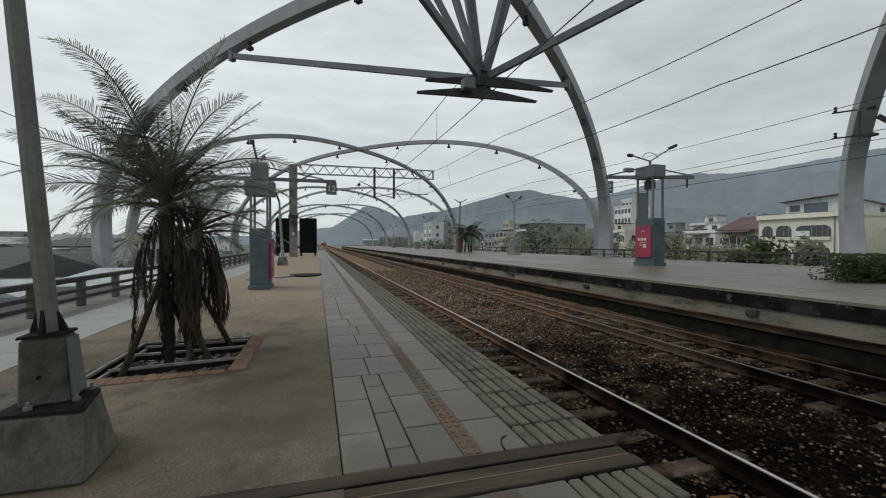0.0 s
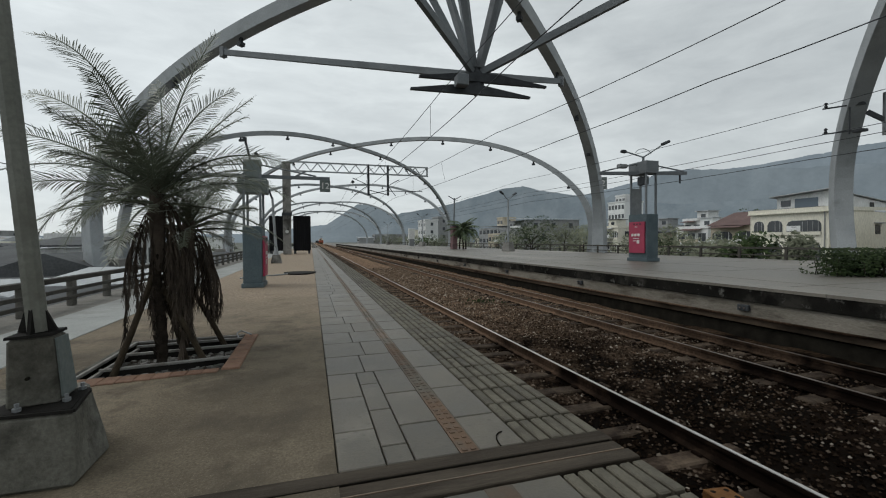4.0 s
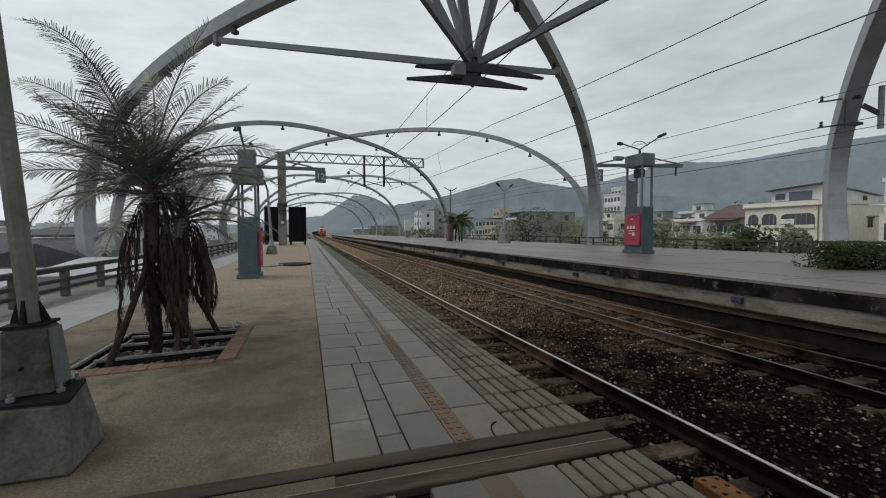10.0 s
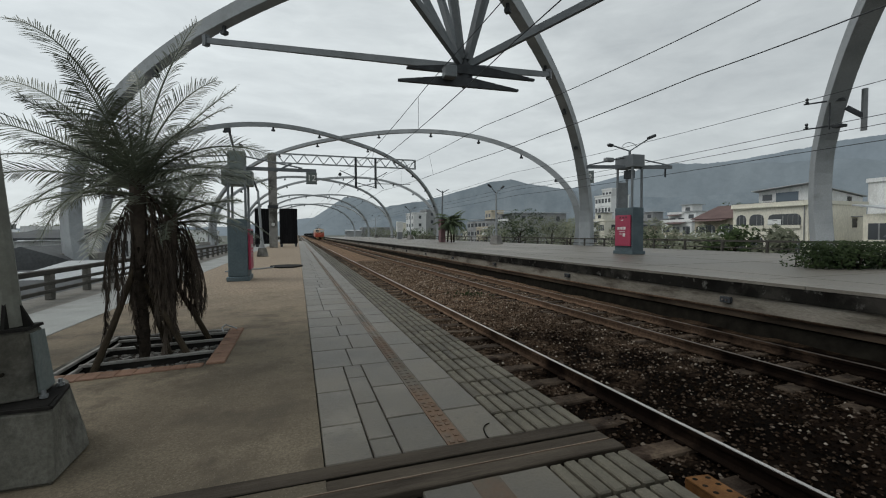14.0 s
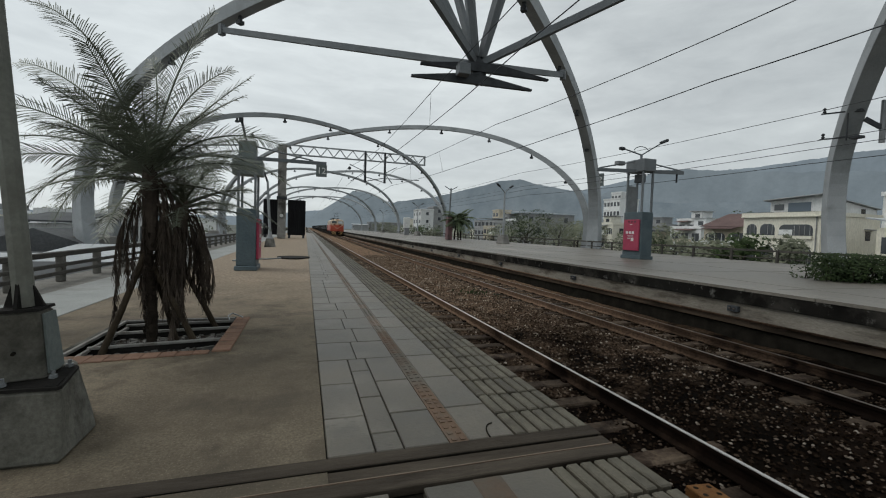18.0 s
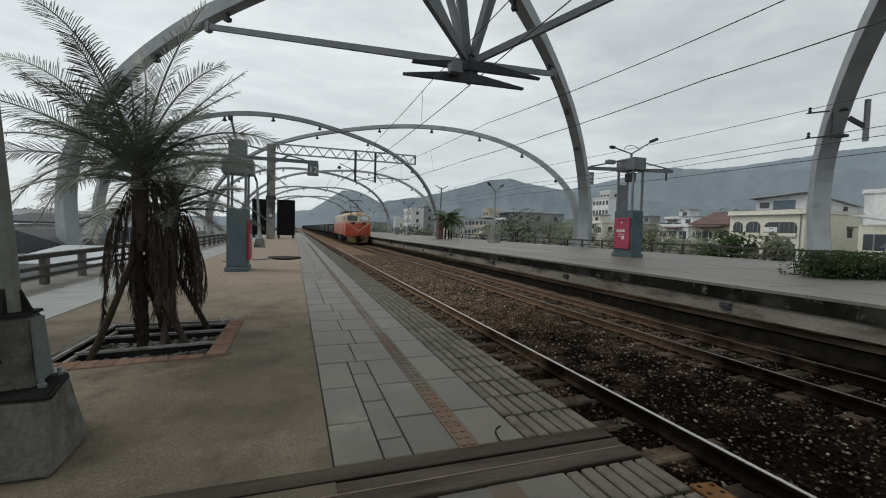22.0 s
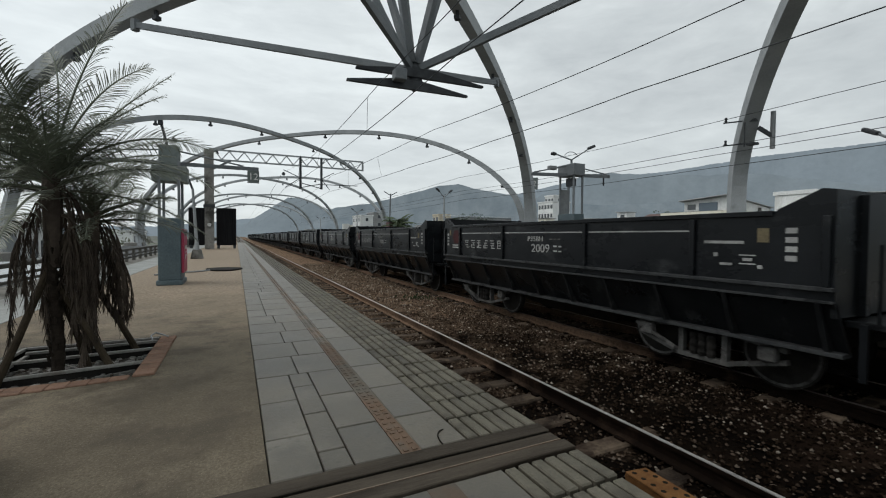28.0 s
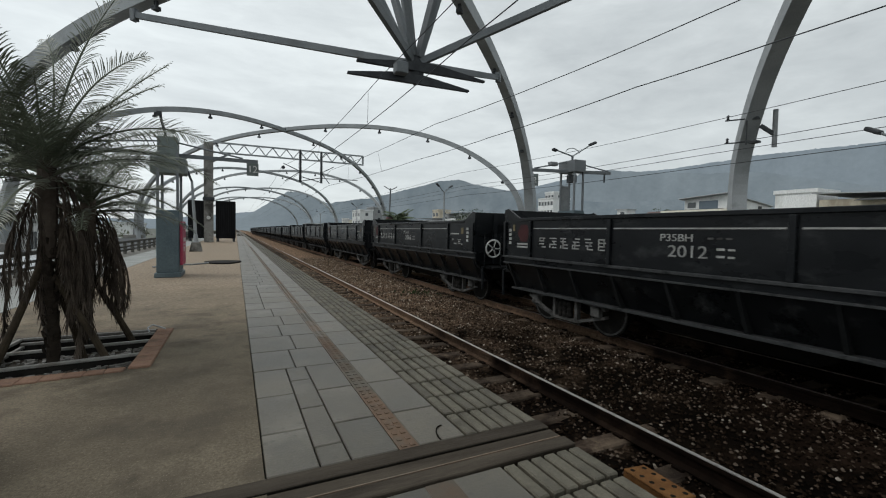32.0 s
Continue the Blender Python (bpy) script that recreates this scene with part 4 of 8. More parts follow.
def wires():
    runs = [
        ("contact_wire", [(3.35, 0, 4.1), (3.45, 6.4, 4.1), (3.52, 13.1, 4.1), (3.1, 33, 4.3), (2.9, 70, 4.3), (2.83, 200, 4.3)], 0.010),
        ("messenger_wire", [(3.5, -14, 5.3), (3.54, 11.6, 5.12), (3.4, 22, 4.9), (3.0, 33, 5.5), (2.9, 50, 4.9), (2.9, 66, 5.5), (2.83, 200, 5.3)], 0.010),
        ("contact_wire", [(8.0, -3, 4.12), (7.9, 4.12, 4.11), (7.74, 6.62, 4.11), (7.6, 12.07, 4.1), (7.25, 17.76, 4.12), (6.3, 33, 4.3), (6.6, 70, 4.3), (6.6, 200, 4.3)], 0.011),
        ("messenger_wire", [(8.0, -3, 5.1), (7.87, 5.22, 5.05), (7.63, 9.5, 5.06), (6.9, 15.2, 5.08), (6.5, 33, 5.5), (6.6, 50, 4.9), (6.6, 66, 5.5), (6.6, 200, 5.3)], 0.011),
        ("feeder_wire", [(17.5, -12, 6.2), (18.6, 12, 5.95), (17.5, 33, 6.1), (17.5, 70, 6.0), (17.0, 160, 6.0)], 0.012),
        ("feeder_wire", [(17.8, -12, 5.05), (18.6, 12, 4.85), (17.7, 33, 4.95), (17.6, 70, 5.0), (17.0, 160, 5.0)], 0.012),
        ("feeder_wire", [(18.1, -12, 4.75), (18.9, 12, 4.6), (18.0, 33, 4.7), (17.8, 70, 4.7), (17.0, 160, 4.7)], 0.012),
        ("feeder_wire", [(18.3, -12, 4.2), (18.9, 12, 4.05), (18.2, 33, 4.25), (18.0, 70, 4.3), (17.0, 160, 4.3)], 0.014),
        ("feeder_wire", [(-9.0, 0.0, 3.6), (-9.0, 20, 3.4), (-9.0, 45, 3.5), (-9, 90, 3.6)], 0.014),
        ("feeder_wire", [(-9.0, 0.0, 5.1), (-9.0, 20, 4.9), (-9.0, 45, 5.0), (-9, 90, 5.2)], 0.014),
    ]
    for name, pts, r in runs:
        out = []
        for a, b in zip(pts, pts[1:]):
            for k in range(8):
                f = k / 8
                p = Vector(a).lerp(Vector(b), f)
                p.z -= 0.16 * 4 * f * (1 - f) * min(1.0, (Vector(a) - Vector(b)).length / 30)
                out.append(p)
        out.append(Vector(pts[-1]))
        whole(name, sweep(B(), out, r, 5), STEEL_DARK, "thin dark overhead wire above the tracks", "wire", "overhead wires")
    for x0, z0, x1, z1, y in ((3.53, 5.05, 3.52, 4.12, 12.6), (3.45, 4.92, 3.3, 4.2, 20), (3.3, 5.0, 3.2, 4.25, 26), (6.75, 5.1, 6.95, 4.15, 22), (6.6, 5.25, 6.6, 4.22, 28)):
        whole("dropper", rod(B(), (x0, y, z0), (x1, y, z1), 0.006, seg=5), STEEL_DARK, "thin dropper between overhead wires", "wire", "droppers")


def fences():
    # near side: concrete posts with three rails; far side: dark posts with two rails
    post = mesh_of("post", soft_edges(box(B(), -0.045, 0.045, -0.06, 0.06, 0, 0.40), 0.012), FENCE_CONC)
    th = thing("left_railing", "low brown concrete railing with three rails along the platform margin", "railing", pose(FENCE_X, 0, -0.012), kind="structure")
    ys = np.arange(2.0, 62, 1.15)
    for y in ys:
        part("post", post, None, th, at=pose(0, y, 0))
    for z, h in ((0.12, 0.05), (0.235, 0.05), (0.375, 0.07)):
        for a in np.arange(-6, 60, 5.75):
            part("rail", soft_edges(box(B(), 0.055 if z < 0.3 else -0.045, 0.1 if z < 0.3 else 0.055, a, a + 5.73, z, z + h), 0.006), FENCE, th)
    bm = B()
    for y in np.arange(63, 150, 1.15):
        box(bm, -0.05, 0.05, y, y + 0.15, 0, 0.40)
    for z, h in ((0.12, 0.05), (0.235, 0.05), (0.375, 0.07)):
        box(bm, -0.04, 0.04, 62, 150, z, z + h)
    part("far_stretch", bm, FENCE, th, kind="stuff")
    post = mesh_of("post", box(B(), -0.04, 0.04, -0.05, 0.05, 0, 0.56), FENCE)
    th = thing("right_railing", "low dark railing along the back of the far platform", "railing", pose(FAR_END - 0.1, 0, 0.0), kind="structure")
    ys = [y for y in np.arange(-10, 100, 2.1) if not 8.4 < y < 9.0]
    for y in ys:
        part("post", post, None, th, at=pose(0, y, 0))
    for z, h in ((0.16, 0.05), (0.46, 0.09)):
        for a in np.arange(-10, 100, 8.4):
            part("rail", box(B(), -0.03, 0.03, a, a + 8.39, z, z + h), FENCE, th)


def paving():
    """Edge paving: slabs, tactile strip, ribbed edge tiles, and the joint plate across the platform."""
    pv = thing("edge_paving", "grey stone slabs with a worn orange tactile strip along the platform edge", "paving", kind="structure")
    cols = [(0.094, 0.286), (0.292, 0.408), (0.414, 0.612), (0.706, 0.928)]
    meshes, tact = {}, None

    def slab_mesh(w, l):
        key = (round(w, 3), round(l, 3))
        if key not in meshes:
            meshes[key] = mesh_of("slab", soft_edges(box(B(), -w / 2, w / 2, -l / 2, l / 2, -0.04, 0), 0.004), TILE)
        return meshes[key]

    def slab_at(a, b, y0, y1, tilt=0.12):
        part("slab", slab_mesh(b - a, y1 - y0 - 0.008), None, pv, at=pose((a + b) / 2, (y0 + y1) / 2, 0.0015 * random.random(), random.uniform(-tilt, tilt), random.uniform(-tilt, tilt)))

    def lay(edges):
        for r, (y0, y1) in enumerate(zip(edges, edges[1:])):
            wide = y0 > 2.9
            for c, (a, b) in enumerate(cols):
                if wide and c == 1:
                    continue
                if wide and c == 0:
                    b = 0.286 if 5.0 < y0 < 7.4 else (0.35 if r % 2 else 0.408)
                if wide and c == 2:
                    a = 0.292 if 5.0 < y0 < 7.4 else (0.356 if r % 2 else 0.414)
                if c != 1:
                    slab_at(a, b, y0, y1)

    half = GAP[1] + 0.005
    lay([half, 2.10, 2.56] + [3.03 + 0.4605 * k for k in range(59)])
    for y0, y1 in ((half, 1.905), (1.905, 2.33), (2.33, 2.77), (2.77, 3.03)):
        slab_at(*cols[1], y0, y1)
    lay([-2.2 + (GAP[0] - 0.005 + 2.2) / 8 * k for k in range(9)])
    lay([-2.205 - 0.4605 * k for k in range(10, -1, -1)])
    bm = B()
    y = 3.03 + 0.4605 * 58 + 0.01
    while y < 150:
        for a, b in ((0.094, 0.41), (0.416, 0.612), (0.706, 0.928)):
            box(bm, a, b, y, y + 0.453, -0.04, 0)
        y += 0.4605 * (1 if y < 60 else 4)
    part("far_slabs", bm, TILE, pv, kind="stuff")
    tm = B()
    box(tm, -0.0445, 0.0445, -0.1135, 0.1135, -0.04, -0.001)
    for i in range(4):
        for s in (-0.02, 0.02):
            box(tm, s - 0.011, s + 0.011, -0.09 + 0.06 * i - 0.011, -0.09 + 0.06 * i + 0.011, -0.001, 0.0028)
    faded = mesh_of("tactile_tile", tm.copy(), TACTILE_FADED)
    tact = mesh_of("tactile_tile", tm, TACTILE)
    for y in [GAP[1] + 0.118 + 0.23 * k for k in range(96)] + [GAP[0] - 0.118 - 0.23 * k for k in range(1, 36)]:
        part("tactile_tile", faded if y > 3.6 + 0.7 * random.random() else tact, None, pv, at=pose(0.659, y, 0))
    arc = [Vector((0.805 + 0.065 * (1 - math.cos(a)), 1.738 + 0.13 * math.sin(a), 0.0035)) for a in (math.pi * k / 14 for k in range(8))]
    bm = B()
    for p, q in zip(arc, arc[1:]):
        bar(bm, p, q, 0.005, 0.004)
    part("crack", bm, JOINT, pv, "dark curved crack in a slab")
    part("far_tactile", box(B(), 0.615, 0.703, 24, 150, -0.04, -0.001), TACTILE_FADED, pv, kind="stuff")
    # ribbed tiles
    rb = thing("ribbed_edge", "weathered ribbed edge tiles with dark open joints", "paving", kind="structure")
    rib = mesh_of("rib_tile", soft_edges(box(B(), -0.0265, 0.0265, -0.1115, 0.1115, -0.04, 0), 0.006), RIB_TILE)
    y = GAP[0] - 0.122 - 0.2405 * 17
    while y < 7.2:
        if y < GAP[0] or y > GAP[1]:
            for i in range(6):
                part("rib_tile", rib, None, rb, at=pose(0.966 + 0.0665 * i, y, 0.004 * random.random(), random.uniform(-0.6, 0.6), random.uniform(-0.4, 0.4), random.uniform(-0.4, 0.4)))
        y += 0.2405
        if GAP[0] - 0.11 < y < GAP[1] + 0.08:
            y = GAP[1] + 0.115
    bm = B()
    while y < 60:
        for i in range(6):
            box(bm, 0.935 + 0.0665 * i, 0.935 + 0.0665 * i + 0.049, y - 0.105, y + 0.105, -0.04, 0)
        y += 0.2405
    for k in range(18, 60):
        for i in range(6):
            box(bm, 0.935 + 0.0665 * i, 0.935 + 0.0665 * i + 0.054, GAP[0] - 0.231 - 0.2405 * k, GAP[0] - 0.013 - 0.2405 * k, -0.04, 0)
    box(bm, 0.935, EDGE_X, y - 0.1, Y_AHEAD, -0.04, 0)
    part("far_ribs", bm, RIB_TILE, rb, kind="stuff")
    # drain plate across the platform
    jp = thing("joint_plate", "brown weathered cover strips over the platform's expansion joint", "joint cover", kind="structure")
    for a, b, z in ((1.468, 1.545, 0.004), (1.551, 1.640, -0.006), (1.646, 1.733, 0.002)):
        part("strip", soft_edges(box(B(), -2.19, EDGE_X, a, b, -0.03, z + 0.003), 0.004), WOOD_STRIP, jp)
    part("lip", box(B(), -2.19, EDGE_X - 0.02, 1.5455, 1.5505, -0.02, 0.009), TACTILE_FADED, jp, "worn lip of the joint")
    part("lip", box(B(), -2.19, EDGE_X - 0.02, 1.6405, 1.6455, -0.02, 0.003), JOINT, jp, "dark slot of the joint")
    part("drain_lid", soft_edges(box(B(), 0.60, 0.72, 1.30, 1.455, -0.03, 0.003), 0.004), TACTILE, jp)


hills()
platforms()
tracks()
arches()
wires()
fences()

# ---- things on the near platform ----
def leaning_lamp_post():
    th = thing("lamp_post", "grey-green tapered lamp post leaning on a stained concrete plinth", "lamp post", pose(-1.06, 2.14, 0))
    low = loft_rings([[(-0.56, -0.20, 0), (0.190, -0.20, 0), (0.186, 0.11, 0), (0.08, 0.34, 0), (-0.56, 0.34, 0)], [(-0.54, -0.152, 0.272), (0.172, -0.155, 0.272), (0.116, 0.12, 0.272), (0.04, 0.28, 0.272), (-0.54, 0.28, 0.272)]])
    part("plinth_base", soft_edges(low, 0.014), PLINTH, th, "wide stained concrete foot")
    up = loft_rings([[(-0.087, -0.072, 0.274), (0.068, -0.024, 0.274), (0.057, 0.135, 0.274), (-0.10, 0.12, 0.274)], [(-0.052, -0.12, 0.558), (0.066, -0.066, 0.558), (0.058, 0.059, 0.558), (-0.07, 0.05, 0.558)]])
    part("plinth", soft_edges(up, 0.010), PLINTH, th, "tapered concrete plinth")
    bm = B()
    patch_quad(bm, (0.0685, -0.010, 0.295), (0.0595, 0.118, 0.295), (0.060, 0.052, 0.545), (0.0665, -0.046, 0.545), 0.008)
    part("access_cover", bm, GREYBOX, th, "pale grey service cover")
    plate = loft_rings([[(-0.056, -0.125, 0.560), (0.070, -0.070, 0.560), (0.062, 0.063, 0.560), (-0.074, 0.054, 0.560)], [(-0.054, -0.123, 0.571), (0.068, -0.068, 0.571), (0.060, 0.061, 0.571), (-0.072, 0.052, 0.571)]])
    part("base_plate", plate, UNDERGEAR, th, "dark mossy steel plate")
    part("skirt_plate", loft_rings([[(-0.13, -0.125, 0.2725), (0.15, -0.125, 0.2725), (0.10, 0.15, 0.2725), (-0.13, 0.15, 0.2725)], [(-0.13, -0.125, 0.279), (0.15, -0.125, 0.279), (0.10, 0.15, 0.279), (-0.13, 0.15, 0.279)]]), UNDERGEAR, th, "rusty plate on the plinth shoulder")
    part("lip_strip", bar(B(), (-0.53, -0.145, 0.277), (0.168, -0.148, 0.277), 0.012, 0.012), UNDERGEAR, th, "rusty strip along the shoulder's edge")
    part("lip_strip", bar(B(), (0.168, -0.146, 0.277), (0.113, 0.118, 0.277), 0.012, 0.012), UNDERGEAR, th, "rusty strip along the shoulder's edge")
    for x, y in ((-0.03, -0.105), (0.095, -0.03), (0.085, 0.12)):
        bolt = rod(B(), (x, y, 0.279), (x, y, 0.312), 0.008, seg=6)
        part("bolt", rod(bolt, (x, y, 0.282), (x, y, 0.295), 0.015, seg=6), GALV, th, "bolt with a bright nut")
    part("hole", rod(B(), (-0.006, -0.078, 0.40), (-0.003, -0.092, 0.40), 0.007, seg=8), JOINT, th, "small dark hole in the plinth")
    part("pole", rod(B(), (0.002, -0.02, 0.572), (-0.46, 0.0, 6.4), 0.036, 0.029, 8), POLE, th, "octagonal grey-green pole")
    for a in range(4):
        c, s = math.cos(a * math.pi / 2), math.sin(a * math.pi / 2)
        f = B()
        n = Vector((-s, c, 0)) * 0.006
        at = Vector((0.002, -0.02, 0))
        pts = [at + Vector((0.034 * c, 0.034 * s, 0.573)), at + Vector((0.066 * c, 0.066 * s, 0.573)), at + Vector((0.032 * c - 0.008, 0.034 * s, 0.665))]
        loft_faces(f, [[p + n for p in pts], [p - n for p in pts]])
        part("gusset", f, UNDERGEAR, th)


def loft_faces(bm, rings):
    vs = [[bm.verts.new(p) for p in r] for r in rings]
    n = len(vs[0])
    for a, b in zip(vs, vs[1:]):
        for k in range(n):
            j = (k + 1) % n
            bm.faces.new((a[k], a[j], b[j], b[k]))
    bm.faces.new(vs[0][::-1]), bm.faces.new(vs[-1])
    bmesh.ops.recalc_face_normals(bm, faces=bm.faces)
    return bm


def loft_rings(rings):
    return loft_faces(B(), [[Vector(p) for p in r] for r in rings])


def patch_quad(bm, a, b, c, d, thick):
    a, b, c, d = (Vector(p) for p in (a, b, c, d))
    n = (b - a).cross(d - a).normalized() * thick
    return loft_faces(bm, [[a, b, c, d], [p + n for p in (a, b, c, d)]])


def tree_pit():
    th = thing("tree_pit", "shallow tree pit with terracotta rim, pale steel bars and gravelly soil", "tree pit", pose(0, 0, 0), kind="structure")
    x0, x1, y0, y1 = PIT
    part("soil", box(B(), x0, x1, y0, y1, -0.24, -0.085), SOIL, th)
    for k in range(9):
        y = y0 - 0.04 + k * 0.131
        part("rim_brick", soft_edges(box(B(), x1 + 0.002, x1 + 0.124, y, y + 0.1295, -0.03, 0.014 + 0.004 * random.random()), 0.006), BRICK, th)
    for k in range(9):
        x = x0 + 0.02 + k * 0.1
        part("front_brick", soft_edges(box(B(), x, x + 0.0993, y0 - 0.085 - 0.012 * (8 - k), y0 - 0.002, -0.03, 0.010), 0.005), BRICK, th)
    part("pit_wall", box(B(), x0 - 0.03, x0, y0, y1, -0.2, 0.006), PLINTH, th)
    part("pit_wall", box(B(), x0 - 0.03, x1, y1, y1 + 0.03, -0.2, 0.006), FENCE, th)
    for ya, yb, z in ((3.74, 3.86, -0.02), (4.20, 4.28, -0.02), (4.46, 4.52, -0.012)):
        part("pit_bar", soft_edges(bar(B(), (x0 + 0.06, ya, z), (x1 - 0.01, yb, z), 0.026, 0.022), 0.003), BAR_STEEL, th, "pale steel bar across the pit")
        part("pit_bar_web", soft_edges(bar(B(), (x0 + 0.06, ya, z - 0.035), (x1 - 0.01, yb, z - 0.035), 0.006, 0.045), 0.001), UNDERGEAR, th, "dark web of the bar")
    part("pit_bar", soft_edges(box(B(), x0 + 0.004, x0 + 0.026, y0 + 0.005, y1 - 0.01, -0.016, 0.008), 0.003), BAR_STEEL, th, "pale steel edge of the pit")
    part("pit_bar", soft_edges(box(B(), x0 + 0.058, x0 + 0.082, y0 + 0.005, y1 - 0.01, -0.046, -0.024), 0.003), BAR_STEEL, th, "pale steel edge of the pit")
    part("pit_bar", soft_edges(box(B(), x0 + 0.03, x1 - 0.01, y1 - 0.03, y1 - 0.006, -0.010, 0.010), 0.003), BAR_STEEL, th, "pale steel edge of the pit")
    rng = np.random.default_rng(8)
    bm = B()
    for _ in range(420):
        x, y, s = rng.uniform(x0 + 0.02, x1 - 0.02), rng.uniform(y0 + 0.02, y1 - 0.02), rng.uniform(0.006, 0.020)
        m = Matrix.Translation((x, y, -0.084)) @ Matrix.Rotation(rng.random() * 6, 4, "Z")
        box(bm, -s, s, -s * 0.7, s * 0.7, 0, s, m)
    part("gravel", bm, WALL_CONC, th, "pale gravel and litter", kind="stuff")
    for k in range(26):
        x, y = rng.uniform(x0 + 0.05, x1 - 0.05), rng.uniform(y0 + 0.03, y1 - 0.1)
        d = Vector((math.cos(k * 2.1), math.sin(k * 2.1), 0)) * rng.uniform(0.04, 0.11)
        part("litter", rod(B(), Vector((x, y, -0.077)), Vector((x, y, -0.070)) + d, 0.006, 0.003, 5), FROND_DRY, th, "dry fallen leaf stalk")
    part("hose", sweep(B(), [(x1 - 0.03, 4.40, 0.02), (x1 - 0.055, 4.47, 0.05), (x1 - 0.03, 4.54, 0.06), (x1 + 0.03, 4.52, 0.04), (x1 + 0.07, 4.5, 0.026)], 0.007, 6), STEEL_PALE, th, "looped pale hose end")


def frond_mesh(name, mat, length, droop, pairs, leaf, seed, spread=1.0, ragged=0.0):
    """A pinnate frond along +x that arches down, with narrow leaflets on both sides."""
    rng = random.Random(seed)
    pts, p = [], Vector((0, 0, 0))
    n = 14
    for k in range(n + 1):
        pts.append(p.copy())
        ang = -droop * (k / n) ** 1.5
        p = p + Vector((math.cos(ang), 0, math.sin(ang))) * length / n
    return pinnate(name, mat, pts, pairs, leaf, rng, Vector((0, 1, 0)), 0.03)


def pinnate(name, mat, pts, pairs, leaf, rng, side, half):
    """Leaflets on both sides of a stalk that follows pts: they lean forward and hang at the tips."""
    n = len(pts) - 1
    bm = sweep(B(), pts, [0.011 - 0.008 * k / n for k in range(n + 1)], 5)
    for k in range(pairs):
        f = 0.10 + 0.90 * (k + 0.5) / pairs
        i = min(int(f * n), n - 1)
        base = pts[i].lerp(pts[i + 1], f * n - i)
        tang = (pts[i + 1] - pts[i]).normalized()
        out = (side - tang * side.dot(tang)).normalized()
        up = out.cross(tang)
        size = leaf * (0.45 + 0.55 * math.sin(math.pi * min(1.0, 0.15 + f * 0.80))) * (1.0 - 0.35 * max(0.0, f - 0.6) / 0.4)
        for s in (-1, 1):
            long_ = size * rng.uniform(0.82, 1.12)
            d = (tang * (0.60 + 0.55 * f + rng.uniform(-0.12, 0.12)) + out * s + up * rng.uniform(0.05, 0.40)).normalized()
            w = tang * half
            sag = long_ * rng.uniform(0.12, 0.34)
            q1 = base + d * long_ * 0.45 + Vector((0, 0, -0.12 * sag))
            q2 = base + d * long_ * 0.78 + Vector((0, 0, -0.48 * sag))
            tip = base + d * long_ * 1.0 + Vector((0, 0, -sag))
            v = [bm.verts.new(q) for q in (base - w * 0.7, base + w * 0.7, q1 + w, q1 - w, q2 + w * 0.75, q2 - w * 0.75, tip)]
            bm.faces.new((v[0], v[1], v[2], v[3])), bm.faces.new((v[3], v[2], v[4], v[5])), bm.faces.new((v[5], v[4], v[6]))
    return mesh_of(name, bm, mat)


def arched_frond(name, mat, ctrl, tip, leaf, seed, roll=0.0):
    """A frond that springs from the crown towards ctrl and bends over to tip."""
    rng = random.Random(seed)
    n = 16
    pts = [ctrl * (2 * k / n * (1 - k / n)) + tip * (k / n) ** 2 for k in range(n + 1)]
    flat = Vector((tip.x, tip.y, 0)).normalized()
    side = Matrix.Rotation(roll, 3, tip.normalized()) @ Vector((flat.y, -flat.x, 0))
    return pinnate(name, mat, pts, int(30 + 26 * tip.length), leaf, rng, side, 0.0045)


def hanging_frond(name, reach, length, seed):
    """A dead frond: a stalk that leans out and then hangs straight down, with limp leaflets pressed along it."""
    rng = random.Random(seed)
    n, pts = 14, []
    for k in range(n + 1):
        f = k / n
        out = reach * (1 - math.exp(-5.5 * f))
        pts.append(Vector((out + 0.012 * math.sin(9 * f + seed), 0.015 * math.sin(7 * f + 2 * seed), 0.07 * math.sin(min(1, f * 5) * math.pi) - length * f)))
    bm = sweep(B(), pts, [0.009 - 0.006 * k / n for k in range(n + 1)], 5)
    for k in range(190):
        f = 0.20 + 0.80 * k / 190
        i = min(int(f * n), n - 1)
        base = pts[i].lerp(pts[i + 1], f * n - i)
        d = Vector((rng.uniform(-0.22, 0.22), rng.uniform(-0.25, 0.25), -1)).normalized()
        side = Vector((rng.uniform(-1, 1), rng.uniform(-1, 1), 0)).normalized() * rng.uniform(0.0020, 0.0042)
        size = rng.uniform(0.09, 0.21)
        v = [bm.verts.new(q) for q in (base - side, base + side, base + d * size * 0.6 + side, base + d * size * 0.6 - side, base + d * size)]
        bm.faces.new((v[0], v[1], v[2], v[3])), bm.faces.new((v[3], v[2], v[4]))
    return mesh_of(name, bm, FROND_DRY)


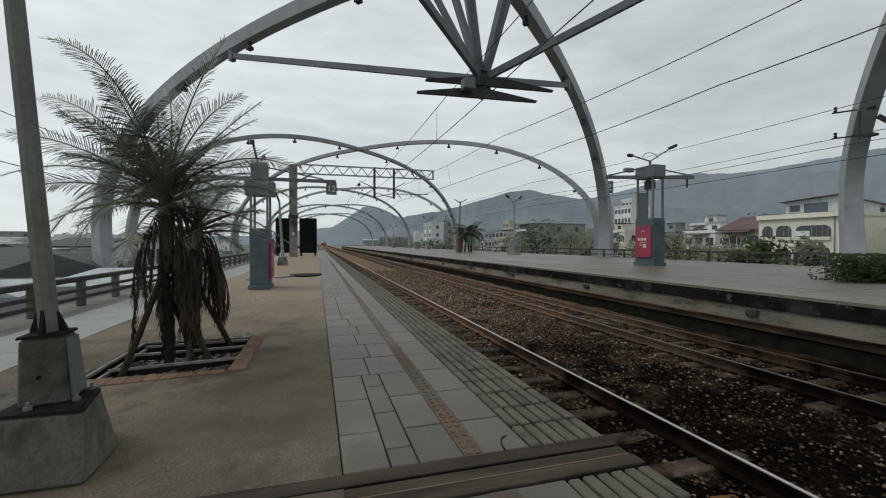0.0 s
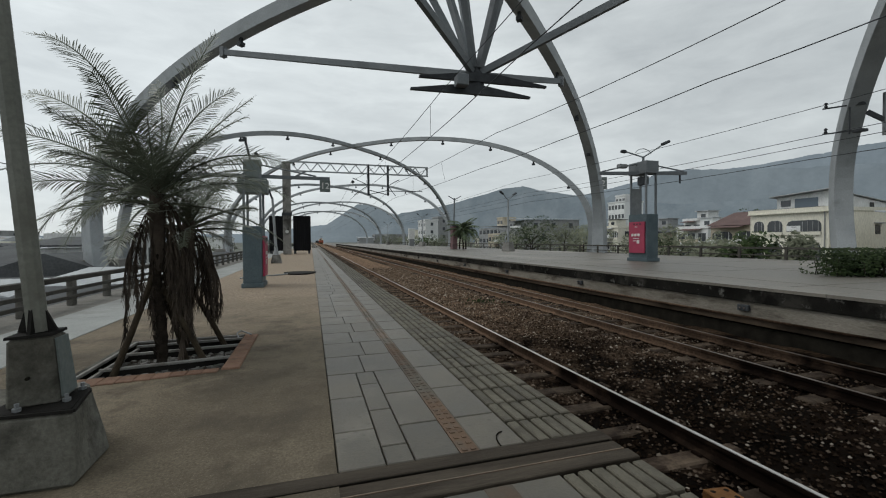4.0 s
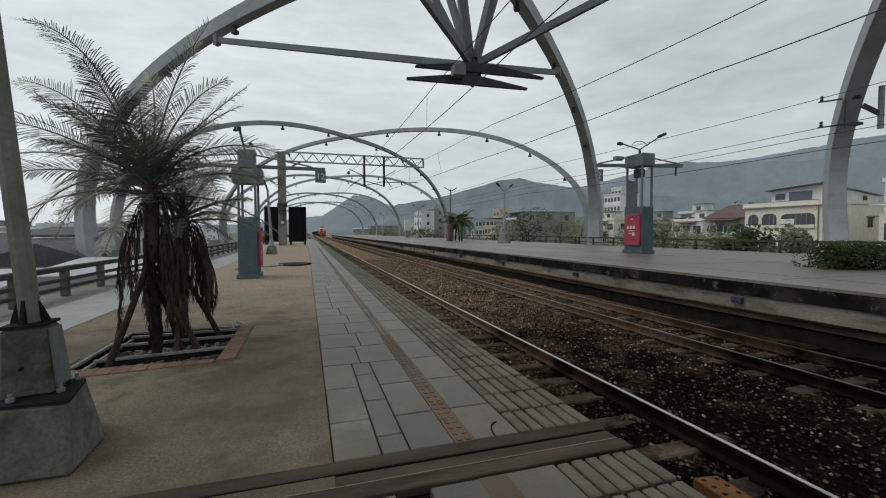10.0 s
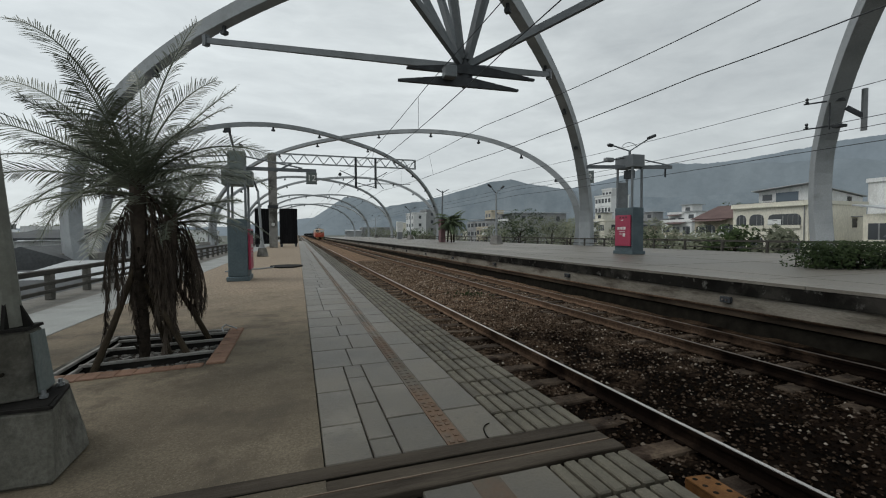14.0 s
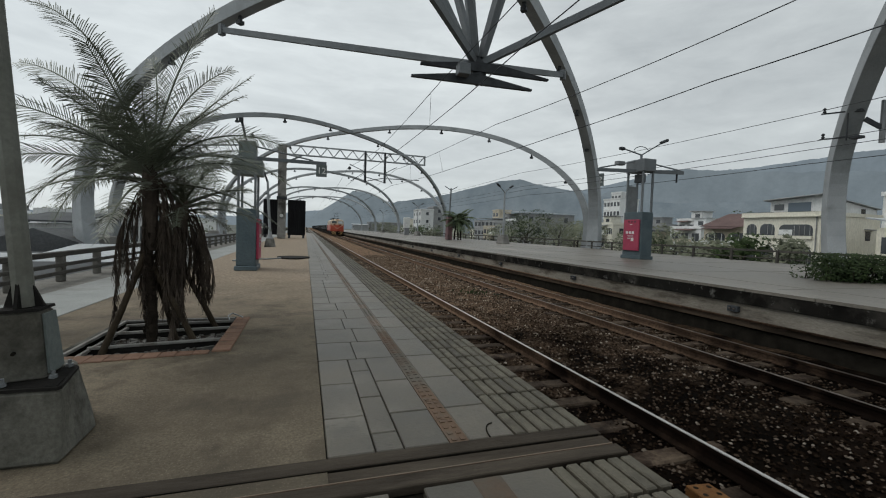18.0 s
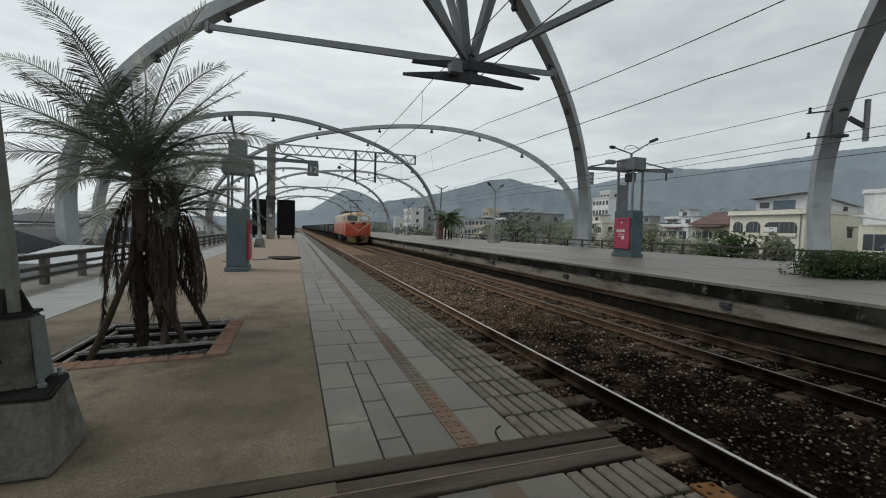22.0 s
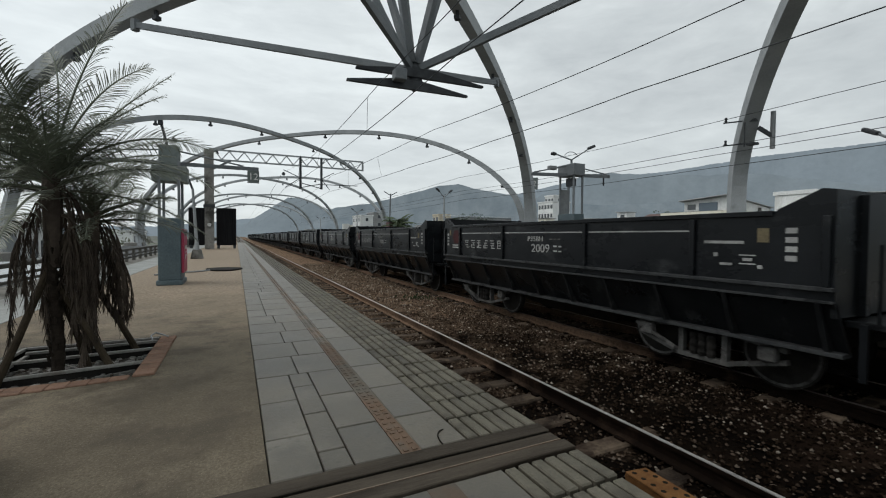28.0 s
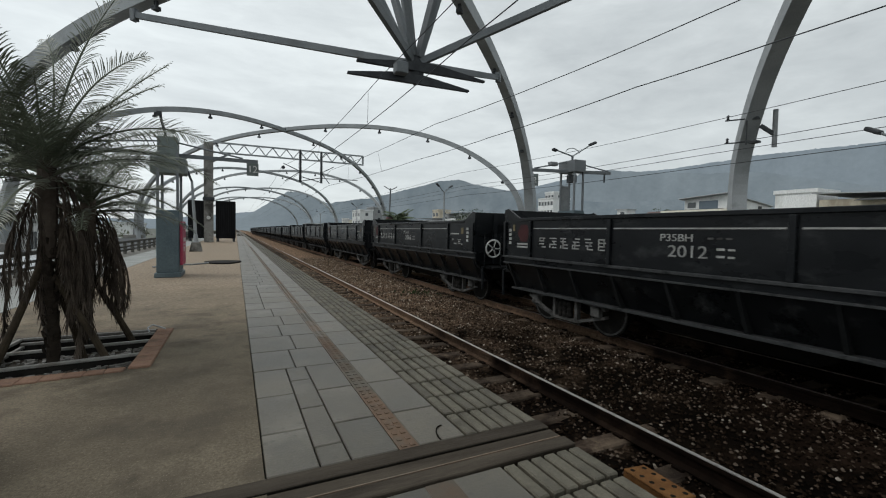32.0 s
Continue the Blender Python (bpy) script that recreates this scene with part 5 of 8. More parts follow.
# the tall palm's long fronds: where the tip ends (across, up), where the stalk first heads (across, up), and how far the tip lies back
LONG_FRONDS = [(-0.85, 1.20, -0.32, 1.15, -0.1), (0.39, 1.33, 0.09, 0.80, 0.2), (-0.26, 1.00, 0.0, 0.74, 0.4), (0.48, 0.90, 0.14, 0.69, 0.3), (0.82, 0.71, 0.32, 0.41, -0.1), (1.03, 0.23, 0.51, 0.44, 0), (0.99, -0.05, 0.55, 0.34, 0.3), (0.74, -0.09, 0.41, 0.23, -0.4), (-1.10, 0.85, -0.51, 0.78, 0.1), (-0.87, 0.55, -0.46, 0.55, 0.5), (-1.08, 0.48, -0.55, 0.46, -0.2), (-1.29, 0.18, -0.64, 0.41, -0.05), (-1.01, 0.02, -0.55, 0.25, 0.3), (-0.87, -0.30, -0.60, 0.21, -0.1), (-1.24, 0.41, -0.64, 0.53, 0.4), (-0.48, -0.37, -0.41, 0.14, -0.3), (0.64, 0.46, 0.28, 0.37, 0.6), (0.28, 0.55, 0.09, 0.41, -0.5), (-0.28, 0.51, -0.11, 0.41, 0.6)]


def palm(base, head, long_fronds, fronds, length, dead, skirt, girth, seed, label):
    """A date palm: a knobbly trunk, a crown of feathery fronds, and a skirt of dead ones."""
    th = thing("palm_tree", label, "palm tree", pose(*base))
    rng = random.Random(seed)
    top = Vector(head) - Vector(base)
    n = 26
    pts = [top * (k / n) + Vector((0.015 * math.sin(k * 0.35), 0, 0)) for k in range(n + 1)]
    part("trunk", sweep(B(), pts, [girth * (1.12 if k % 2 else 0.92) * (1.10 - 0.2 * k / n) for k in range(n + 1)], 10), BARK, th, "ringed brown trunk")
    boot = mesh_of("leaf_boot", loft_rings([[(0, -0.02, 0), (0.02, 0, 0), (0, 0.02, 0), (-0.01, 0, 0)], [(0.022, -0.008, 0.045), (0.030, 0, 0.05), (0.022, 0.008, 0.045), (0.016, 0, 0.045)]]), BARK)
    for k in range(64):
        a = k * 2.4
        c = top * (0.06 + 0.62 * k / 64)
        part("leaf_boot", boot, None, th, at=pose(c.x + girth * 0.72 * math.cos(a), c.y + girth * 0.72 * math.sin(a), c.z, 0, 0, math.degrees(a)))
    part("crown_shaft", sweep(B(), [top * 0.55, top * 0.68, top * 0.85, top * 0.98, top * 1.06], [girth * 1.05, girth * 1.5, girth * 1.7, girth * 1.5, girth * 0.5], 10), FROND_DRY, th, "dark matted crown base")
    across, back = Vector((0.955, -0.296, 0)), Vector((0.296, 0.955, 0))
    for k, (tx, tz, cx, cz, deep) in enumerate(long_fronds):
        tip = across * tx + back * deep + Vector((0, 0, tz))
        ctrl = across * cx + back * deep * 0.4 + Vector((0, 0, cz))
        me = arched_frond("frond", FROND if k % 3 else FROND_PALE, ctrl, tip, 0.23, seed + k, rng.uniform(0.25, 0.9) * (1 if tx > 0 else -1))
        part("frond", me, None, th, at=Matrix.Translation(top + Vector((0, 0, -0.02 - 0.004 * k))))
    shapes = []
    for k in range(7):
        lift = 1.0 - 0.15 * k
        L = length * (0.85 + 0.05 * k)
        ctrl = Vector((math.cos(lift), 0, math.sin(lift))) * L * 0.55
        tip = Vector((L * (0.80 + 0.02 * k), 0, L * (0.74 - 0.17 * k)))
        shapes.append(arched_frond("frond", FROND if k % 2 else FROND_PALE, ctrl, tip, 0.20 * min(1.0, length + 0.1), seed + 50 + k, 0.3))
    for k in range(fronds):
        f = k / fronds
        m = Matrix.Translation(top * (1.0 - 0.10 * f)) @ pose(0.02, 0, 0, rng.uniform(-18, 18), rng.uniform(-8, 8), k * 137.5 + rng.uniform(-14, 14)) @ Matrix.Scale(rng.uniform(0.82, 1.08), 4)
        part("frond", shapes[min(6, int(f * 7))], None, th, at=m)
    dry = [hanging_frond("dead_frond", skirt * (0.30 + 0.14 * k), 0.72 * top.z + 0.05 * (k % 3), seed + 20 + k) for k in range(6)]
    for k in range(dead):
        az = k * 137.5 + rng.uniform(-15, 15)
        if abs((az + 75 + 180) % 360 - 180) < 40:
            az += 85
        m = Matrix.Translation(top * (0.96 - 0.16 * rng.random())) @ pose(0.02, 0, 0, 0, rng.uniform(-3, 3), az) @ Matrix.Scale(rng.uniform(0.55, 0.92), 4)
        part("dead_frond", dry[k % 6], None, th, "dry brown hanging frond", at=m)
    return th


def palm_props():
    near_top, far_top = Vector((-1.155, 3.95, 0.56)), Vector((-1.10, 4.36, 0.62))
    for (x, y), top in (((-1.44, 3.72), near_top + Vector((-0.02, 0, 0.22))), ((-0.80, 3.86), near_top), ((-1.03, 4.13), near_top + Vector((0.01, 0.04, -0.08))), ((-0.75, 4.42), far_top)):
        foot = Vector((x, y, -0.13))
        d = (top - foot).normalized()
        bm = sweep(B(), [foot, foot.lerp(top, 0.4) + Vector((0.008, 0, 0)), top + d * 0.06], [0.026, 0.023, 0.021], 9)
        whole("tree_prop", bm, PROP_WOOD, "rough wooden prop leaning against the palm trunk", "prop", "props of the palm")


def tower(m, s, mirror, label, lamps=False):
    """A service tower: teal cabinet with a red sign, four posts, a box head, and long arms."""
    th = thing("service_tower", label, "service tower", m, "service towers")
    w, d, hc = 0.18 * s, 0.33 * s, 1.24 * s
    k = -1 if mirror else 1
    part("foot", soft_edges(box(B(), -w - 0.03 * s, w + 0.03 * s, -d - 0.03 * s, d + 0.03 * s, 0, 0.09 * s), 0.01), TEAL, th)
    part("cabinet", soft_edges(box(B(), -w, w, -d, d, 0.09 * s, hc), 0.012), TEAL, th, "teal-grey steel cabinet")
    sg = part("red_sign", soft_edges(box(B(), *sorted((k * (w + 0.002), k * (w + 0.05 * s))), -d * 0.86, d * 0.80, 0.22 * s, hc * 0.84), 0.008), RED_SIGN, th, "crimson sign panel")
    x0, x1 = sorted((k * (w + 0.05 * s), k * (w + 0.056 * s)))
    for j in range(3):
        y = (-0.13 + 0.11 * j) * s
        part("sign_mark", box(B(), x0, x1, y, y + 0.075 * s, 0.66 * s, 0.73 * s), WHITE, sg, "white painted mark")
        part("clip", box(B(), x0, x1 + 0.02 * s, y - 0.04 * s, y, 0.96 * s, 1.0 * s), STEEL_DARK, sg)
    part("sign_mark", box(B(), x0, x1, -0.11 * s, 0.10 * s, 0.595 * s, 0.615 * s), WHITE, sg)
    part("sign_mark", box(B(), x0, x1, -0.12 * s, -0.03 * s, 0.47 * s, 0.56 * s), WHITE, sg)
    part("sign_mark", box(B(), x0, x1, 0.0, 0.11 * s, 0.53 * s, 0.55 * s), WHITE, sg)
    part("sign_mark", box(B(), x0, x1, -0.05 * s, 0.03 * s, 0.90 * s, 0.92 * s), WHITE, sg)
    for x in (-1, 1):
        for y in (-1, 1):
            part("post", box(B(), x * w * 0.86 - 0.022 * s, x * w * 0.86 + 0.022 * s, y * d * 0.82 - 0.022 * s, y * d * 0.82 + 0.022 * s, hc, 2.30 * s), STEEL, th)
    part("panel", box(B(), -w * 0.8, w * 0.8, d * 0.74, d * 0.78, hc, 1.95 * s), GALV, th) if mirror else None
    if mirror:
        part("head_box", soft_edges(box(B(), -w * 1.1, w * 1.1, -d * 1.0, d * 1.0, 2.30 * s, 2.62 * s), 0.015), STEEL, th, "grey head box")
        part("speaker", soft_edges(box(B(), -w * 0.6, w * 0.2, -d * 0.5, d * 0.3, 2.02 * s, 2.24 * s), 0.015), STEEL_DARK, th)
    else:
        part("cross_box", soft_edges(box(B(), -w * 1.6, w * 1.55, -d * 0.6, d * 0.6, 1.92 * s, 2.22 * s), 0.012), GREYBOX, th, "grey-green cross box")
        part("head_box", soft_edges(box(B(), -w * 0.95, w * 0.8, -d * 0.6, d * 0.5, 2.223 * s, 2.60 * s), 0.012), GREYBOX, th)
    z = 2.28 * s
    return th


def tower_near():
    th = tower(pose(-1.13, 9.62, 0), 1.0, False, "teal service tower with red sign, cross box and cantilever sign arms")
    part("arm", bar(B(), (-2.4, 0, 2.285), (1.53, 0, 2.285), 0.05, 0.07), STEEL, th, "long grey cantilever arm")
    for x in (1.25, -2.2):
        part("stay", rod(B(), (0, 0, 2.55), (x, 0, 2.33), 0.016, seg=6), STEEL, th)
    part("mast", bar(B(), (-0.05, 0, 2.6), (-0.16, 0.05, 3.06), 0.035, 0.035), STEEL_DARK, th)
    part("mast_plate", box(B(), -0.2, -0.12, -0.02, 0.06, 3.0, 3.08), STEEL_DARK, th)
    part("camera_dome", lathe(B(), [(0.01, 0.06), (0.03, 0.05), (0.05, 0.0), (0.03, -0.03)], 10, "z", (0.06, 0, 2.72)), STEEL_DARK, th, "small dark camera dome")
    sg = part("stop_sign", soft_edges(box(B(), 1.32, 1.54, -0.03, 0.03, 2.0, 2.25), 0.006), GREYBOX, th, "grey plate with the number twelve")
    me = text_mesh("12", 0.19)
    me.materials.append(WHITE)
    part("digits", me, None, sg, at=pose(1.43, -0.034, 2.12, 90))


def tower_far():
    th = tower(pose(13.55, 14.85, 0), 1.6, True, "tall teal service tower with red sign and twin lamps")
    part("arm", bar(B(), (-1.9, 0.4, 3.72), (1.7, -0.6, 3.72), 0.09, 0.14), STEEL, th, "long grey arm")
    part("stay", rod(B(), (-0.2, 0, 4.15), (-1.8, 0.38, 3.8), 0.03, seg=6), STEEL, th)
    part("stay", rod(B(), (0.2, 0, 4.15), (1.6, -0.56, 3.8), 0.03, seg=6), STEEL, th)
    part("hook", rod(B(), (1.45, -0.5, 3.65), (1.45, -0.5, 3.3), 0.04, seg=6), STEEL_DARK, th)
    part("floodlight", soft_edges(box(B(), -1.1, -0.7, 0.1, 0.35, 3.95, 4.12), 0.03), GALV, th)
    part("mast", rod(B(), (0, 0, 4.19), (0, 0, 4.45), 0.05, seg=8), STEEL, th)
    for x, z in ((-0.75, 4.62), (0.9, 4.98)):
        part("lamp_arm", rod(B(), (0, 0, 4.42), (x, -x * 0.15, z), 0.03, seg=6), STEEL, th)
        part("lamp_head", soft_edges(bar(B(), (x - 0.05, -x * 0.15, z), (x + (0.32 if x > 0 else -0.28), -x * 0.17, z + (0.16 if x > 0 else 0.03)), 0.18, 0.12), 0.03), STEEL_DARK, th, "dark street-lamp head")
    part("hoop", sweep(B(), [(0.42 * math.cos(a), 0, 4.5 + 0.28 * math.sin(a)) for a in (math.pi * k / 10 for k in range(1, 10))], 0.016, 5), STEEL, th)


def twin_lamp(x, y, h, turn=0, s=1.0):
    th = thing("platform_lamp", "slim grey twin-arm lamp on a pale concrete plinth", "lamp post", pose(x, y, 0, 0, 0, turn), "platform lamps")
    part("plinth", soft_edges(loft_rings([[(-0.42, -0.42, 0), (0.42, -0.42, 0), (0.42, 0.42, 0), (-0.42, 0.42, 0)], [(-0.3, -0.3, 0.75), (0.3, -0.3, 0.75), (0.3, 0.3, 0.75), (-0.3, 0.3, 0.75)]]), 0.03), WALL_CONC, th)
    part("pole", rod(B(), (0, 0, 0.75), (0, 0, h), 0.10, 0.06, 10), STEEL_PALE, th)
    for d in (-1, 1):
        part("lamp_arm", rod(B(), (0, 0, h - 0.05), (d * 0.7, 0, h + 0.42), 0.035, seg=6), STEEL, th)
        part("lamp_head", soft_edges(bar(B(), (d * 0.66, 0, h + 0.4), (d * 1.05, 0, h + 0.62), 0.2, 0.12), 0.03), STEEL_DARK, th)
    part("conduit", sweep(B(), [(-0.3, 0, 0.7), (-0.45, 0, 1.0), (-0.3, 0, 1.25), (-0.1, 0, 1.25)], 0.05, 6), STEEL_PALE, th, "bent pale conduit")


def catenary_portal():
    mx, my = -1.62, 32.2
    th = thing("catenary_portal", "grey mast with a lattice beam carrying the overhead line", "catenary mast", pose(0, my, 0))
    part("mast", soft_edges(box(B(), mx - 0.27, mx + 0.27, -0.25, 0.25, 0, 6.55), 0.03), WALL_CONC, th, "weathered concrete mast")
    part("collar", box(B(), mx - 0.33, mx + 0.33, -0.3, 0.3, 2.75, 2.95), STEEL_DARK, th)
    part("number_disc", lathe(B(), [(0.12, -0.01), (0.12, 0.01)], 14, "y", (mx, -0.262, 1.62)), WHITE, th, "small white disc")
    for z in (5.95, 6.6):
        part("chord", bar(B(), (mx, 0, z), (8.75, 0, z), 0.09, 0.1), STEEL_PALE, th)
    n = 22
    for k in range(n):
        x0, x1 = mx + 0.3 + (8.65 - mx - 0.3) * k / n, mx + 0.3 + (8.65 - mx - 0.3) * (k + 1) / n
        part("lacing", bar(B(), (x0, 0, 5.98 if k % 2 else 6.57), (x1, 0, 6.57 if k % 2 else 5.98), 0.05, 0.06), STEEL_PALE, th)
    part("end_post", bar(B(), (8.7, 0, 5.9), (8.7, 0, 6.65), 0.1, 0.1), STEEL_PALE, th)
    part("knee_brace", bar(B(), (mx + 0.2, 0, 5.3), (mx + 1.3, 0, 5.95), 0.1, 0.12), STEEL, th)
    for x in (4.15, 5.62):
        part("drop_post", bar(B(), (x, 0, 4.35), (x, 0, 6.65), 0.12, 0.12), STEEL_DARK, th, "dark drop post")
    part("drop_rail", bar(B(), (4.15, 0, 4.4), (5.62, 0, 4.75), 0.05, 0.05), STEEL_DARK, th)
    part("drop_rail", bar(B(), (5.62, 0, 4.4), (4.15, 0, 4.75), 0.05, 0.05), STEEL_DARK, th)
    for x0, x1, z0, z1 in ((4.15, 3.0, 5.1, 5.6), (4.15, 3.1, 5.1, 4.35), (5.62, 6.5, 5.1, 5.6), (5.62, 6.2, 5.1, 4.35), (5.62, 8.3, 4.7, 4.75)):
        part("steady_arm", rod(B(), (x0, 0, z0), (x1, 0, z1), 0.028, seg=6), STEEL_DARK, th)
    part("pulley", lathe(B(), [(0.12, -0.04), (0.12, 0.04)], 10, "y", (3.0, 0, 5.3)), STEEL_DARK, th)


def screens():
    for x0, x1, y in ((-3.0, -1.55, 34.4), (-1.28, -0.02, 34.0)):
        th = thing("black_screen", "tall black ribbed screen panel standing on the platform", "screen", pose((x0 + x1) / 2, y, 0), "black screens")
        h = (x1 - x0) / 2
        part("panel", soft_edges(box(B(), -h, h, -0.15, 0.15, 0.22, 2.85), 0.04), BLACK_NET, th)
        n = int((x1 - x0) / 0.13)
        rib = mesh_of("rib", soft_edges(box(B(), -0.03, 0.03, -0.19, -0.152, 0.26, 2.8), 0.012), BLACK_NET)
        for k in range(n):
            part("rib", rib, None, th, at=pose(-h + 0.08 + k * (2 * h - 0.16) / max(n - 1, 1), 0, 0))
        for s in (-1, 1):
            part("foot", box(B(), s * h * 0.8 - 0.08, s * h * 0.8 + 0.08, -0.3, 0.3, 0, 0.22), STEEL_DARK, th)


def small_near():
    th = thing("slim_lamp", "slim pale lamp post on a small tapered plinth", "lamp post", pose(-1.42, 19.4, 0))
    part("plinth", soft_edges(loft_rings([[(-0.22, -0.2, 0), (0.22, -0.2, 0), (0.22, 0.2, 0), (-0.22, 0.2, 0)], [(-0.15, -0.14, 0.36), (0.15, -0.14, 0.36), (0.15, 0.14, 0.36), (-0.15, 0.14, 0.36)]]), 0.02), WALL_CONC, th)
    part("collar", rod(B(), (0, 0, 0.36), (-0.02, 0, 0.72), 0.10, 0.06, 10), STEEL_PALE, th)
    part("pole", rod(B(), (-0.02, 0, 0.72), (-0.13, 0, 2.75), 0.06, 0.045, 10), STEEL_PALE, th)
    part("lamp_head", soft_edges(bar(B(), (-0.13, 0, 2.72), (-0.32, 0, 3.25), 0.08, 0.08), 0.02), STEEL_DARK, th)
    m = B()
    pts = [(0.42 * math.cos(a) * (1 + 0.15 * math.sin(3 * a)), 0.55 * math.sin(a)) for a in (2 * math.pi * k / 18 for k in range(18))]
    slab(m, pts, 0.0, 0.035)
    whole("rubber_mat", m, UNDERGEAR, "dark crumpled rubber mat lying on the platform", "mat", at=pose(-0.32, 12.9, 0.002))
    whole("ground_hose", sweep(B(), [(-0.6, 12.7, 0.02), (-1.0, 12.2, 0.02), (-1.4, 12.3, 0.02), (-1.7, 11.6, 0.02)], 0.018, 6), STEEL_PALE, "pale hose lying on the platform", "hose")


# ---- things on the far platform ----
def leaf_cloud(bm, rng, cx, cy, cz, rx, ry, rz, count, size):
    for _ in range(count):
        v = Vector((rng.gauss(0, 1), rng.gauss(0, 1), rng.gauss(0, 1))).normalized() * rng.uniform(0.55, 1.0) ** 0.5
        c = Vector((cx + v.x * rx, cy + v.y * ry, cz + v.z * rz))
        a = Vector((rng.uniform(-1, 1), rng.uniform(-1, 1), rng.uniform(-0.6, 1))).normalized()
        b = a.orthogonal().normalized()
        s = size * rng.uniform(0.6, 1.4)
        q = [bm.verts.new(c + p) for p in (a * s, b * s * 0.45, -a * s, -b * s * 0.45)]
        bm.faces.new(q)


def hedge():
    th = thing("hedge", "low clipped dark-green hedge at the back of the platform", "hedge", pose(13.25, 6.88, 0, 0, 0, -24))
    rng = random.Random(3)
    bm = B()
    for k in range(44):
        x, y = rng.uniform(-1.15, 1.15), rng.uniform(-0.5, 0.5)
        leaf_cloud(bm, rng, x, y, 0.27, 0.34, 0.3, 0.28 + 0.08 * rng.random(), 150, 0.045)
    for k in range(60):
        leaf_cloud(bm, rng, rng.uniform(-1.25, 1.25), rng.uniform(-0.55, 0.55), 0.58, 0.1, 0.1, 0.12, 14, 0.045)
    part("foliage", bm, LEAF, th)
    bm = B()
    for k in range(30):
        x, y = rng.uniform(-1.15, 1.15), rng.uniform(-0.5, 0.5)
        rod(bm, (x, y, 0), (x + rng.uniform(-0.1, 0.1), y + rng.uniform(-0.1, 0.1), 0.4), 0.012, 0.006, 5)
    part("stems", bm, BARK, th)


def far_things():
    tower_far()
    twin_lamp(15.9, 32.7, 4.35, 25)
    twin_lamp(16.3, 5.0, 3.55, 75)
    twin_lamp(17.0, 66.0, 4.6, 20)
    twin_lamp(17.0, 98.0, 4.6, 20)
    hedge()
    th = thing("pink_pillar", "faded pink service pillar beside small palms", "pillar", pose(14.4, 42.6, 0))
    part("pillar", soft_edges(box(B(), -0.26, 0.26, -0.4, 0.4, 0, 2.4), 0.03), PINK, th)
    part("cap", soft_edges(box(B(), -0.3, 0.3, -0.44, 0.44, 2.4, 2.55), 0.02), STEEL, th)
    part("mast", rod(B(), (0, 0, 2.55), (0.1, 0, 5.4), 0.08, seg=8), STEEL, th)
    for s in (-1, 1):
        part("lamp_arm", rod(B(), (0.1, 0, 5.2), (0.1 + s * 0.7, 0, 5.6), 0.04, seg=6), STEEL_DARK, th)
    th = thing("white_box", "white utility box on a grey stand", "utility box", pose(16.6, 72, 0))
    part("stand", box(B(), -0.4, 0.4, -0.4, 0.4, 0, 1.2), GALV, th)
    part("box", soft_edges(box(B(), -0.5, 0.5, -0.4, 0.4, 1.2, 3.0), 0.03), WHITE, th)
    small = [frond_mesh("frond", PALM_GREEN, 1.9, 1.0 + 0.3 * k, 26, 0.5, 40 + k) for k in range(3)]
    for j, (x, y) in enumerate(((15.1, 41.6), (15.7, 42.5), (15.3, 43.4))):
        p = thing("small_palm", "small bushy green palm on the far platform", "palm tree", pose(x, y, 0), "small palms")
        part("trunk", rod(B(), (0, 0, 0), (0.15 * (j - 1), 0, 2.1), 0.09, 0.07, 8), BARK, p)
        for k in range(16):
            part("frond", small[k % 3], None, p, at=pose(0.15 * (j - 1), 0, 2.05, 0, -65 + 5.5 * k, k * 137.5))
    # catenary brackets and number plate on the near right-hand pylon
    th = thing("pylon_bracket", "dark catenary bracket with insulators fixed to the arch", "bracket", pose(19.25, 10.35, 0))
    for z in (4.85, 5.8):
        part("arm", bar(B(), (0.1, -0.05, z + 0.05), (-0.75, 0.85, z), 0.04, 0.05), STEEL_DARK, th)
        part("insulator", lathe(B(), [(0.03, 0), (0.065, 0.05), (0.03, 0.10), (0.065, 0.15), (0.03, 0.2)], 8, "z", (-0.68, 0.78, z + 0.02)), STEEL_DARK, th)
        part("clamp", box(B(), -0.22, 0.1, -0.1, 0.22, z - 0.04, z + 0.05), STEEL_DARK, th)
    part("riser", bar(B(), (-0.3, 0.25, 4.75), (-0.3, 0.25, 6.0), 0.045, 0.045), STEEL_DARK, th)
    part("hanging_tube", rod(B(), (0.32, -0.48, 4.6), (0.32, -0.48, 6.1), 0.09, seg=10), GALV, th, "hanging grey tube")
    part("tube_arm", bar(B(), (0.0, -0.1, 5.5), (0.32, -0.48, 5.1), 0.14, 0.14), STEEL_DARK, th)
    sg = thing("stop_plate", "grey plate with the number twelve on the arch foot", "sign", pose(20.13, 26.2, 5.0, 0, 0, -37))
    part("plate", soft_edges(box(B(), -0.42, 0.42, -0.03, 0.03, -0.45, 0.45), 0.02), GREYBOX, sg)
    me = text_mesh("12", 0.62)
    me.materials.append(WHITE)
    part("digits", me, None, sg, at=pose(0, -0.035, -0.02, 90))


leaning_lamp_post()
tree_pit()
palm((-1.167, 3.926, -0.115), (-1.175, 3.93, 1.36), LONG_FRONDS, 24, 0.95, 22, 0.34, 0.034, 5, "date palm with feathery green fronds over a brown dead skirt")
palm((-1.125, 4.36, -0.115), (-1.055, 4.36, 1.13), (), 26, 0.70, 28, 0.38, 0.034, 90, "shorter date palm with yellowish fronds over a long dead skirt")
palm_props()
tower_near()
catenary_portal()
screens()
small_near()
far_things()

